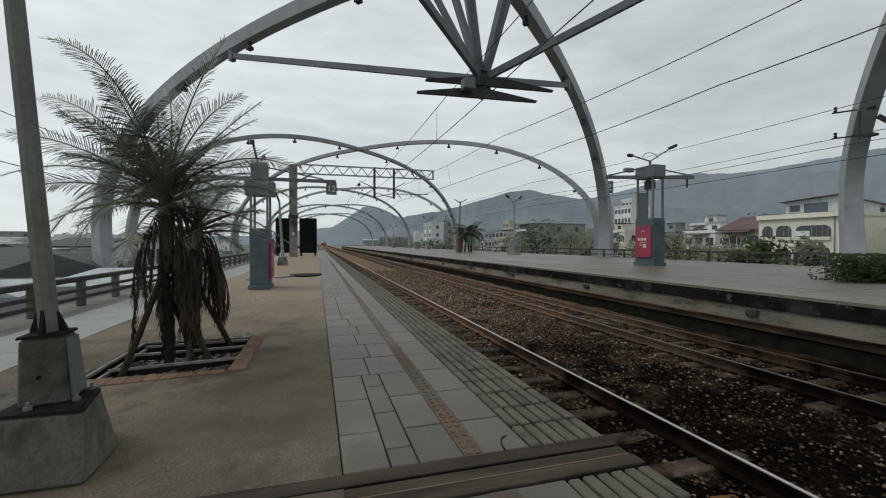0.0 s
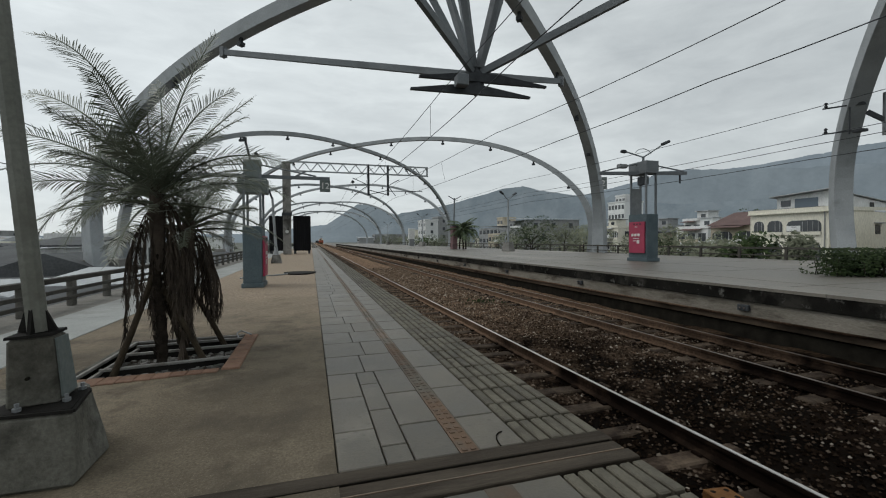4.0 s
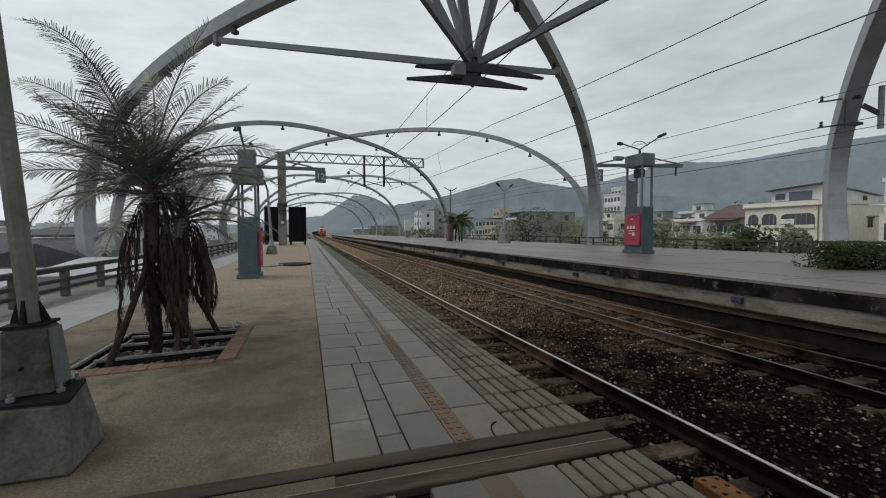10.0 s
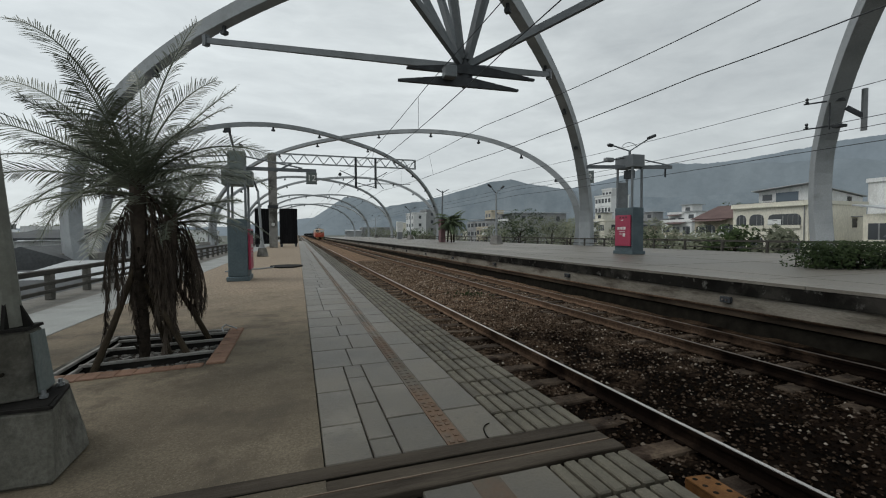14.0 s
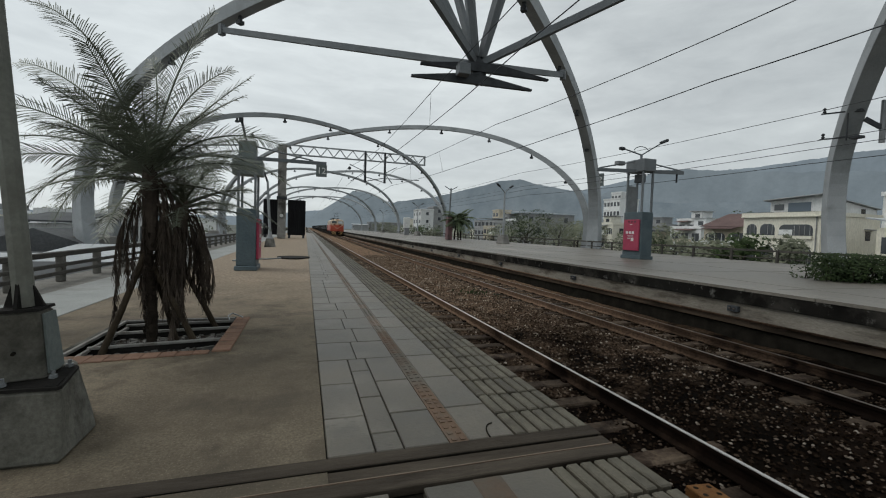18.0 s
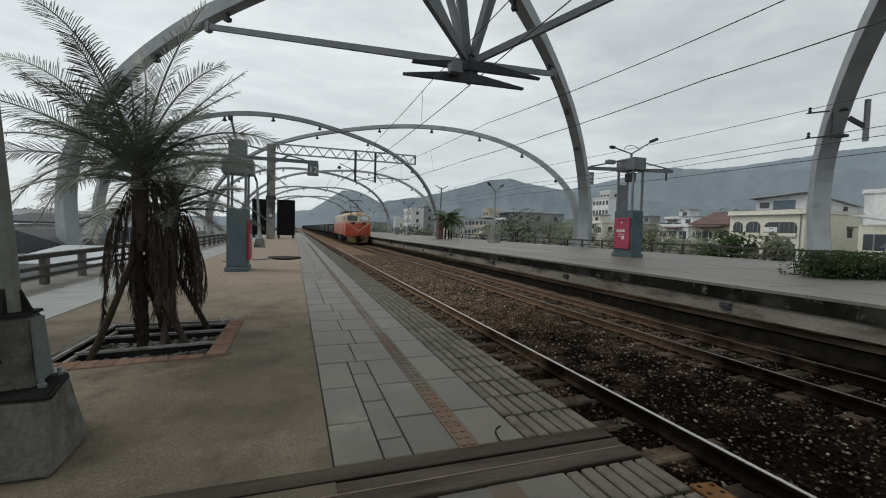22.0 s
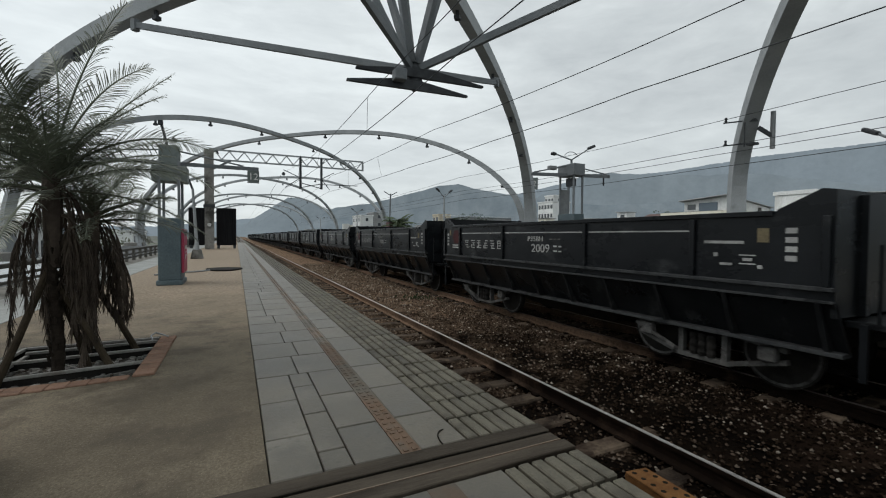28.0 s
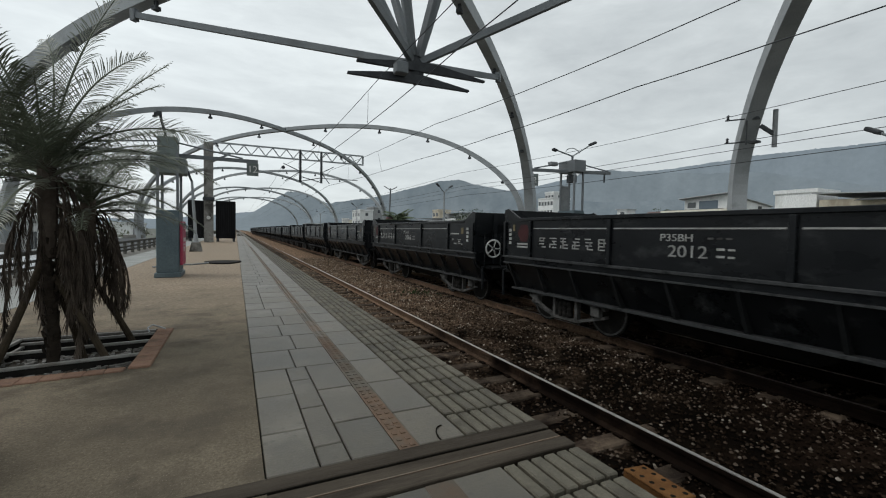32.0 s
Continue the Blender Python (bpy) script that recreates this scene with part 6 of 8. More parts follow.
# ---- the train ----
def loft(bm, rings):
    """A skin through rings of equal length, capped."""
    vs = [[bm.verts.new(p) for p in r] for r in rings]
    n = len(vs[0])
    for a, b in zip(vs, vs[1:]):
        for k in range(n):
            j = (k + 1) % n
            bm.faces.new((a[k], a[j], b[j], b[k]))
    bm.faces.new(vs[0][::-1]), bm.faces.new(vs[-1])
    return bm


LOCO_LEN = 15.1


def loco_ring(z, half, inset=0.0, nose=0.10):
    e, L = inset, LOCO_LEN
    side = [(half, 0.56), (half - 0.035, 0.43), (half - 0.12, 0.32), (half * 0.55, 0.12), (0.08, -nose + 0.005)]
    front = [(-x, e + y) for x, y in side] + [(x, e + y) for x, y in side[::-1]]
    return [Vector((x, y, z)) for x, y in front] + [Vector((x, L - y, z)) for x, y in front[::-1]]


def rounded(u0, u1, v0, v1, ru, rv):
    """A rectangle of shares with rounded corners."""
    out = []
    for cu, cv, a0 in ((u1 - ru, v0 + rv, -90), (u1 - ru, v1 - rv, 0), (u0 + ru, v1 - rv, 90), (u0 + ru, v0 + rv, 180)):
        for k in range(5):
            a = radians(a0 + 22.5 * k)
            out.append((cu + ru * math.cos(a), cv + rv * math.sin(a)))
    return out


def patch(bm, a, b, c, d, u0, u1, v0, v1, out, thick=0.012):
    """A thin plate on the facet a-b-c-d (bottom pair, then top pair reversed), over a share of it, set out along its normal."""
    a, b, c, d = (Vector(p) for p in (a, b, c, d))
    nrm = (b - a).cross(d - a).normalized()
    at = lambda u, v: (a.lerp(b, u)).lerp(d.lerp(c, u), v)  # noqa: E731
    ring = [at(u0, v0), at(u1, v0), at(u1, v1), at(u0, v1)]
    lo = [bm.verts.new(p + nrm * (out - thick)) for p in ring]
    hi = [bm.verts.new(p + nrm * out) for p in ring]
    bm.faces.new(lo[::-1]), bm.faces.new(hi)
    for i in range(4):
        j = (i + 1) % 4
        bm.faces.new((lo[i], lo[j], hi[j], hi[i]))
    return bm


def patch_uv(bm, a, b, c, d, uvs, out, thick=0.008):
    """A thin plate on the facet a-b-c-d whose corners are given as shares of it."""
    a, b, c, d = (Vector(p) for p in (a, b, c, d))
    nrm = (b - a).cross(d - a).normalized()
    ring = [(a.lerp(b, u)).lerp(d.lerp(c, u), v) for u, v in uvs]
    loft_faces(bm, [[p + nrm * (out - thick) for p in ring], [p + nrm * out for p in ring]])
    return bm


def wheel_mesh(name, r, w=0.11):
    return mesh_of(name, lathe(B(), [(r * 0.25, -w * 0.7), (r * 0.25, -w * 0.5), (r * 0.8, -w * 0.3), (r * 0.82, -w * 0.55), (r, -w * 0.55), (r, w * 0.3), (r * 1.06, w * 0.35), (r * 1.06, w * 0.6), (r * 0.3, w * 0.6)], 22, "x"), UNDERGEAR, True)


def hoop(r0, r1, thick, seg=24):
    """A flat ring about the x axis."""
    bm, rings = B(), []
    for r, x in ((r0, -thick), (r1, -thick), (r1, thick), (r0, thick)):
        rings.append([bm.verts.new((x, r * math.cos(2 * math.pi * k / seg), r * math.sin(2 * math.pi * k / seg))) for k in range(seg)])
    for a, b in zip(rings, rings[1:] + rings[:1]):
        for k in range(seg):
            j = (k + 1) % seg
            bm.faces.new((a[k], a[j], b[j], b[k]))
    bmesh.ops.recalc_face_normals(bm, faces=bm.faces)
    return bm


def locomotive():
    th = thing("electric_locomotive", "orange-red and cream electric locomotive with black-yellow striped pilot", "locomotive", pose(TRACK_MID, 296, RAIL_Z))
    H = 1.36
    body = part("body", loft(B(), [loco_ring(1.08, H), loco_ring(1.6, H), loco_ring(2.18, H)]), LOCO_RED, th, "orange-red lower body")
    part("waist_band", loft(B(), [loco_ring(2.18, H + 0.004), loco_ring(2.27, H + 0.004)]), LOCO_CREAM, th, "cream band")
    part("waist_line", loft(B(), [loco_ring(2.27, H + 0.007), loco_ring(2.315, H + 0.007)]), LOCO_RED, th, "thin red line")
    upper = part("upper_body", loft(B(), [loco_ring(2.315, H), loco_ring(2.45, H - 0.01, 0.05), loco_ring(2.98, H - 0.05, 0.34), loco_ring(3.13, H - 0.2, 0.46), loco_ring(3.27, H - 0.5, 0.62), loco_ring(3.33, H - 0.95, 0.8)]), LOCO_CREAM, th, "cream upper body with rounded roof")
    for side in (-1, 1):
        part("sole_bar", box(B(), side * 1.3 - 0.05, side * 1.3 + 0.05, 0.35, LOCO_LEN - 0.35, 1.0, 1.08), LOCO_RED, th)
        for y0, y1 in ((0.50, 1.42), (LOCO_LEN - 1.42, LOCO_LEN - 0.50)):
            part("cab_skirt", soft_edges(box(B(), side * 1.345 - 0.02, side * 1.345 + 0.02, y0, y1, 0.86, 1.12), 0.01), LOCO_RED, th)
        for y in (2.34, 12.74, 9.3):
            part("seam", box(B(), side * (H + 0.004) - 0.004, side * (H + 0.004) + 0.004, y, y + (0.035 if y in (2.34, 12.74) else 0.012), 1.1, 2.9), LOCO_RED if y in (2.34, 12.74) else UNDERGEAR, th)
    for end in (0, 1):
        f = (lambda x, y, z: (x, y, z)) if end == 0 else (lambda x, y, z: (-x, LOCO_LEN - y, z))
        h1 = H - 0.16
        for s in (-1, 1):
            hs, hw = H - 0.13, H - 0.17
            lo, mid_, hi, out_ = f(s * hs, 0.37, 2.45), f(0, -0.05, 2.45), f(0, 0.24, 2.98), f(s * hw, 0.66, 2.98)
            q = (lo, mid_, hi, out_) if s < 0 else (mid_, lo, out_, hi)
            u0, u1 = (0.07, 0.90) if s < 0 else (0.10, 0.93)
            fr = part("window_frame", patch_uv(B(), *q, rounded(u0, u1, -0.04, 0.93, 0.10, 0.18), 0.040, 0.05), UNDERGEAR, th, "dark rubber window frame")
            # one pane carries its sky reflection in the glass colour
            part("pane", patch_uv(B(), *q, rounded(u0 + 0.035, u1 - 0.035, 0.02, 0.87, 0.08, 0.15), 0.046, 0.01), GLASS_CAB if (s < 0) == (end == 0) else GLASS_PALE, fr, "cab windscreen")
            part("wiper", bar(B(), Vector(q[0]).lerp(Vector(q[1]), 0.5) + Vector((0, -0.05 if end == 0 else 0.05, 0.0)), Vector(q[0]).lerp(Vector(q[1]), 0.25) + Vector((0, 0.1 if end == 0 else -0.1, 0.32)), 0.015, 0.015), UNDERGEAR, th)
            # the cream chevron and number plates on the nose
            a, b, c, d = f(s * hs, 0.32, 1.36), f(0, -0.10, 1.36), f(0, -0.10, 2.26), f(s * hs, 0.32, 2.26)
            q2 = (a, b, c, d) if s < 0 else (b, a, d, c)
            st = B()
            for k in range(10):
                t0, t1 = k / 10, (k + 1) / 10
                curve = lambda t: 0.97 - 0.86 * t ** 1.25  # noqa: E731
                e0, e1 = (t0, t1) if s < 0 else (1 - t0, 1 - t1)
                patch_uv(st, *q2, [(e0, curve(t0) - 0.12), (e1, curve(t1) - 0.12), (e1, curve(t1) + 0.02), (e0, curve(t0) + 0.02)], 0.034, 0.04)
            part("chevron", st, CHEVRON, th, "cream chevron stripe on the nose")
            pl = part("number_plate", patch(B(), *q2, *((0.38, 0.70) if s < 0 else (0.30, 0.62)), 0.80, 1.03, 0.046, 0.05), PLATE, th, "dark number plate with pale digits")
            mid2 = Vector(q2[0]).lerp(Vector(q2[1]), 0.54 if s < 0 else 0.46)
            ex = (Vector(q2[1]) - Vector(q2[0])).normalized()
            ny = Vector((0, 0, 1)).cross(ex)
            me = text_mesh("E304", 0.17)
            me.materials.append(BUFF)
            part("digits", me, None, pl, at=Matrix.Translation(mid2 + Vector((0, 0, 0.82)) - ny * 0.049) @ Matrix(((*ex, 0), (0, 0, 1, 0), (*-ny, 0), (0, 0, 0, 1))).transposed())
            part("marker_lamp", lathe(B(), [(0.07, -0.04), (0.075, 0.02), (0.05, 0.05)], 10, "y", f(s * 0.78, 0.46, 3.10)), GALV, th, "round marker lamp")
            part("side_window", soft_edges(box(B(), s * 1.325 - 0.02, s * 1.325 + 0.02, *sorted((f(0, 0.66, 0)[1], f(0, 0.92, 0)[1])), 2.40, 2.86), 0.008), GLASS_DARK, th, "cab quarter light")
            sw = part("sliding_window", soft_edges(box(B(), s * 1.335 - 0.02, s * 1.335 + 0.02, *sorted((f(0, 0.96, 0)[1], f(0, 1.46, 0)[1])), 2.36, 2.88), 0.008), WHITE, th, "white-framed sliding side window")
            for k in range(2):
                part("pane", box(B(), s * 1.345 - 0.02, s * 1.345 + 0.02, *sorted((f(0, 0.98 + 0.24 * k, 0)[1], f(0, 1.19 + 0.24 * k, 0)[1])), 2.40, 2.84), GLASS_DARK, sw)
            dr = part("cab_door", soft_edges(box(B(), s * 1.352 - 0.02, s * 1.352 + 0.02, *sorted((f(0, 1.60, 0)[1], f(0, 2.18, 0)[1])), 1.10, 2.17), 0.01), LOCO_RED, th, "narrow cab side door")
            part("door_top", soft_edges(box(B(), s * 1.325 - 0.022, s * 1.325 + 0.022, *sorted((f(0, 1.60, 0)[1], f(0, 2.18, 0)[1])), 2.32, 2.92), 0.01), LOCO_CREAM, dr)
            part("door_window", soft_edges(box(B(), s * 1.34 - 0.02, s * 1.34 + 0.02, *sorted((f(0, 1.72, 0)[1], f(0, 2.06, 0)[1])), 2.38, 2.78), 0.01), GLASS_DARK, dr)
            part("door_step", soft_edges(box(B(), s * 1.38 - 0.05, s * 1.38 + 0.05, *sorted((f(0, 1.62, 0)[1], f(0, 2.16, 0)[1])), 0.97, 1.06), 0.01), LOCO_RED, dr, "red step under the cab door")
            for y in (1.53, 2.26):
                part("handrail", rod(B(), f(s * 1.39, y, 1.2), f(s * 1.39, y, 2.15), 0.011, seg=6), LOCO_RED, th)
            lad = part("step_ladder", box(B(), s * 1.3 - 0.015, s * 1.3 + 0.015, *sorted((f(0, 1.58, 0)[1], f(0, 1.62, 0)[1])), 0.3, 1.05), UNDERGEAR, th, "black steps below the door")
            part("stile", box(B(), s * 1.3 - 0.015, s * 1.3 + 0.015, *sorted((f(0, 2.16, 0)[1], f(0, 2.20, 0)[1])), 0.3, 1.05), UNDERGEAR, lad)
            for z in (0.32, 0.55, 0.78):
                part("tread", box(B(), s * 1.3 - 0.08, s * 1.3 + 0.06, *sorted((f(0, 1.62, 0)[1], f(0, 2.16, 0)[1])), z, z + 0.03), UNDERGEAR, lad)
        lb = part("lamp_box", soft_edges(box(B(), -0.20, 0.20, *sorted((f(0, 0.27, 0)[1], f(0, 0.80, 0)[1])), 3.05, 3.33), 0.06, 2), LOCO_CREAM, th, "rounded headlamp box above the windows")
        for s in (-0.09, 0.09):
            part("headlamp", lathe(B(), [(0.044, -0.012), (0.044, 0.012)], 14, "y", f(s, 0.268, 3.19)), LAMP_ON if end == 0 else GLASS_PALE, lb, "lit red-white headlamp" if end == 0 else "unlit headlamp")
        apron = [(-1.345, 0.56), (-1.31, 0.43), (-1.22, 0.33), (-0.75, 0.12), (0, -0.09), (0.75, 0.12), (1.22, 0.33), (1.31, 0.43), (1.345, 0.56)]
        bm = loft(B(), [[Vector(f(x, y, z)) for x, y in apron] for z in (0.88, 1.08)])
        bmesh.ops.recalc_face_normals(bm, faces=bm.faces)
        part("bumper", bm, LOCO_RED, th, "red front apron below the body")
        bm = loft(B(), [[Vector(f(x * 0.96, y - 0.05, z)) for x, y in apron] for z in (1.015, 1.055)])
        bmesh.ops.recalc_face_normals(bm, faces=bm.faces)
        part("bumper_step", bm, LOCO_RED, th, "red step along the apron")
        for s in (-1, 1):
            part("grab_rail", sweep(B(), [f(s * 1.05, 0.02, 1.08), f(s * 1.05, -0.14, 1.24), f(s * 0.45, -0.24, 1.24), f(s * 0.45, -0.12, 1.08)], 0.018, 6), LOCO_RED, th)
            part("grab_rail", sweep(B(), [f(s * 1.16, 0.28, 1.16), f(s * 1.20, 0.12, 1.30), f(s * 1.22, 0.12, 1.06), f(s * 1.18, 0.24, 0.96)], 0.018, 6), LOCO_RED, th)
            part("brake_hose", sweep(B(), [f(s * 0.45, 0.0, 0.90), f(s * 0.5, -0.30, 0.78), f(s * 0.45, -0.26, 0.56)], 0.024, 6), UNDERGEAR, th)
            part("air_cock", rod(B(), f(s * 0.62, 0.1, 0.84), f(s * 0.62, -0.16, 0.84), 0.028, seg=8), GALV, th, "small pale air cock")
        coup = part("coupler", soft_edges(box(B(), -0.13, 0.13, *sorted((f(0, -0.36, 0)[1], f(0, 0.3, 0)[1])), 0.68, 0.88), 0.03), UNDERGEAR, th)
        part("knuckle", soft_edges(box(B(), -0.17, 0.17, *sorted((f(0, -0.46, 0)[1], f(0, -0.28, 0)[1])), 0.66, 0.92), 0.04), UNDERGEAR, coup)
        pil = B()
        loft(pil, [[Vector(f(x, y, 0.16)) for x, y in ((-1.08, 0.52), (0, 0.10), (1.08, 0.52), (1.08, 1.0), (-1.08, 1.0))], [Vector(f(x, y, 0.92)) for x, y in ((-1.18, 0.40), (0, 0.06), (1.18, 0.40), (1.18, 1.0), (-1.18, 1.0))]])
        pilot = part("pilot", pil, UNDERGEAR, th, "black pilot plate")
        for s in (-1, 1):
            lo, mi, hi, ou = f(s * 1.08, 0.52, 0.16), f(0, 0.10, 0.16), f(0, 0.06, 0.92), f(s * 1.18, 0.40, 0.92)
            q3 = (lo, mi, hi, ou) if s < 0 else (mi, lo, ou, hi)
            for k in range(5):
                u = -0.46 + k * 0.235
                ring = []
                for (p0, v0), (p1, v1) in zip(((u + 0.52, 0.03), (u + 0.64, 0.03), (u + 0.12, 0.97), (u, 0.97)), ((u + 0.64, 0.03), (u + 0.12, 0.97), (u, 0.97), (u + 0.52, 0.03))):
                    # the slanting stripe, cut off at the plate's outer and inner edge
                    seg = [0.0, 1.0] + [(e - p0) / (p1 - p0) for e in (0.01, 0.78) if p1 != p0 and 0 < (e - p0) / (p1 - p0) < 1]
                    for q in sorted(seg)[:-1]:
                        uu, vv = p0 + (p1 - p0) * q, v0 + (v1 - v0) * q
                        if 0.009 <= uu <= 0.781:
                            ring.append((uu, vv))
                if len(ring) < 3:
                    continue
                st = patch_uv(B(), *q3, ring if s < 0 else [(1 - p, v) for p, v in ring], 0.01)
                part("stripe", st, STRIPE, pilot, "pale yellow diagonal stripe")
        # emblem and number on both sides of each cab
        for s in (-1, 1):
            y = f(0, 0.93, 0)[1]
            em = part("emblem", lathe(B(), [(0.165, -0.004), (0.165, 0.004)], 24, "x", (s * 1.363, y, 1.80)), WHITE, th, "round white emblem")
            for z, h in ((0.06, 0.022), (-0.01, 0.022), (-0.08, 0.022)):
                part("emblem_bar", box(B(), s * 1.365 - 0.005, s * 1.365 + 0.005, y - 0.13, y + 0.13, 1.80 + z - h / 2, 1.80 + z + h / 2), LOCO_RED, em)
            me = text_mesh("E304", 0.20)
            me.materials.append(WHITE)
            part("side_number", me, None, th, "white number on the cab side", at=Matrix.Translation((s * 1.366, y, 1.43)) @ Matrix.Rotation(radians(90 * s), 4, "Z") @ Matrix.Rotation(radians(90), 4, "X"))
    # roof gear
    part("cooler_box", soft_edges(box(B(), -0.45, 0.45, 1.75, 2.6, 3.28, 3.42), 0.03), STEEL_DARK, th, "low dark roof cooler box")
    part("horn", lathe(B(), [(0.09, -0.18), (0.05, -0.1), (0.03, 0.12)], 10, "y", (-0.75, 0.95, 3.28)), UNDERGEAR, th)
    part("rear_cooler_box", soft_edges(box(B(), -0.55, 0.55, 12.9, 13.8, 3.28, 3.52), 0.03), UNDERGEAR, th)
    gr = part("roof_grille", soft_edges(box(B(), -0.85, 0.85, 9.2, 12.0, 3.26, 3.42), 0.06), STEEL_DARK, th, "black sloping roof louvres")
    for k in range(9):
        part("louvre", box(B(), -0.83, 0.83, 9.35 + k * 0.29, 9.55 + k * 0.29, 3.42, 3.435), UNDERGEAR, gr)
    part("roof_duct", soft_edges(box(B(), -0.5, 0.5, 5.4, 8.9, 3.30, 3.44), 0.04), GALV, th)
    for side in (-0.5, 0.5):
        part("roof_bus_bar", sweep(B(), [(side, 4.9, 3.58), (side, 9.0, 3.62)], 0.022, 6), UNDERGEAR, th, "thin bus bar along the roof")
    for y in (5.0, 5.9, 6.8, 7.7, 8.6):
        part("insulator", lathe(B(), [(0.05, 0), (0.09, 0.04), (0.05, 0.08), (0.09, 0.12), (0.05, 0.16), (0.09, 0.2), (0.03, 0.26)], 10, "z", (-0.5, y, 3.30)), UNDERGEAR, th, "dark ribbed insulator")
        part("insulator", lathe(B(), [(0.05, 0), (0.09, 0.04), (0.05, 0.08), (0.09, 0.12), (0.05, 0.16), (0.09, 0.2), (0.03, 0.26)], 10, "z", (0.5, y, 3.30)), UNDERGEAR, th)
    for y0, up in ((3.0, True), (12.1, False)):
        pg = part("pantograph", box(B(), -0.5, 0.5, y0 - 0.35, y0 + 0.75, 3.40, 3.45), UNDERGEAR, th, "raised dark pantograph" if up else "folded dark pantograph")
        knee, head = (1.55, 3.98) if up else (1.5, 3.62), (4.62 if up else 3.72)
        for s in (-1, 1):
            part("lower_arm", rod(B(), (s * 0.34, y0 + 0.2, 3.46), (s * 0.42, y0 + knee[0], knee[1]), 0.028, seg=6), UNDERGEAR, pg)
            part("upper_arm", rod(B(), (s * 0.42, y0 + knee[0], knee[1]), (s * 0.3, y0 + 0.1, head), 0.02, seg=6), UNDERGEAR, pg)
            part("brace", rod(B(), (s * 0.42, y0 + knee[0], knee[1]), (-s * 0.3, y0 + 0.1, head), 0.011, seg=5), UNDERGEAR, pg)
        part("knee_bar", rod(B(), (-0.5, y0 + knee[0], knee[1]), (0.5, y0 + knee[0], knee[1]), 0.022, seg=6), UNDERGEAR, pg)
        for dy in (-0.12, 0.16):
            part("contact_strip", sweep(B(), [(-0.85, y0 + 0.1 + dy, head - 0.14), (-0.68, y0 + 0.1 + dy, head + 0.02), (-0.5, y0 + 0.1 + dy, head + 0.04), (0.5, y0 + 0.1 + dy, head + 0.04), (0.68, y0 + 0.1 + dy, head + 0.02), (0.85, y0 + 0.1 + dy, head - 0.14)], 0.02, 6), UNDERGEAR, pg)
    # running gear
    part("underframe", box(B(), -1.1, 1.1, 0.9, LOCO_LEN - 0.9, 0.86, 1.075), UNDERGEAR, th)
    tank = part("transformer_case", soft_edges(box(B(), -1.2, 1.2, 6.4, 9.5, 0.30, 0.98), 0.04), STEEL_DARK, th, "dark ribbed transformer case")
    for s in (-1, 1):
        for k in range(7):
            part("vent_slat", box(B(), s * 1.21 - 0.012, s * 1.21 + 0.012, 6.75 + 0.1 * k, 6.81 + 0.1 * k, 0.45, 0.85), BOGIE, tank)
        part("air_tank", lathe(B(), [(0.05, 0), (0.17, 0.05), (0.17, 0.85), (0.05, 0.9)], 12, "y", (s * 1.02, 9.4, 0.62)), UNDERGEAR, th)
    wm = wheel_mesh("wheel", 0.50, 0.13)
    for c in (3.3, LOCO_LEN - 3.3):
        bg = part("bogie", box(B(), -0.5, 0.5, c - 2.0, c + 2.0, 0.5, 0.75), UNDERGEAR, th, "three-axle bogie")
        for s in (-1, 1):
            fr = [(c - 2.3, 0.62), (c - 2.1, 0.55), (c - 0.9, 0.42), (c + 0.9, 0.42), (c + 2.1, 0.55), (c + 2.3, 0.62), (c + 2.3, 0.78), (c - 2.3, 0.78)]
            part("side_frame", prism(B(), fr, s * 0.98 - 0.05, s * 0.98 + 0.05), UNDERGEAR, bg)
            for dy in (-1.6, 0.0, 1.6):
                part("wheel", wm, None, bg, at=pose(s * 0.58, c + dy, 0.50, 0, 0, 0 if s > 0 else 180))
                part("axle_box", soft_edges(box(B(), s * 1.03 - 0.06, s * 1.03 + 0.06, c + dy - 0.15, c + dy + 0.15, 0.36, 0.64), 0.02), UNDERGEAR, bg)
                part("spring", lathe(B(), [(0.09, 0.64), (0.11, 0.68), (0.09, 0.72), (0.11, 0.76), (0.09, 0.8)], 8, "z", (s * 1.03, c + dy + 0.3, 0)), STEEL_DARK, bg)
    # body a little broader, and taller above the sole bar
    done = set()
    for ob in th.children_recursive:
        if ob.data.name.startswith("wheel") or ob.data.name in done:
            continue
        done.add(ob.data.name)
        at = ob.matrix_basis.copy()
        if at.translation.length > 0.01:
            ob.matrix_basis = Matrix.Translation((at.translation.x * 1.035 - at.translation.x, 0, max(0.0, at.translation.z - 0.9) * 0.085)) @ at
            continue
        for v in ob.data.vertices:
            v.co.x *= 1.035
            v.co.z += max(0.0, v.co.z - 0.9) * 0.085
    return th


CAR_LEN = 8.8


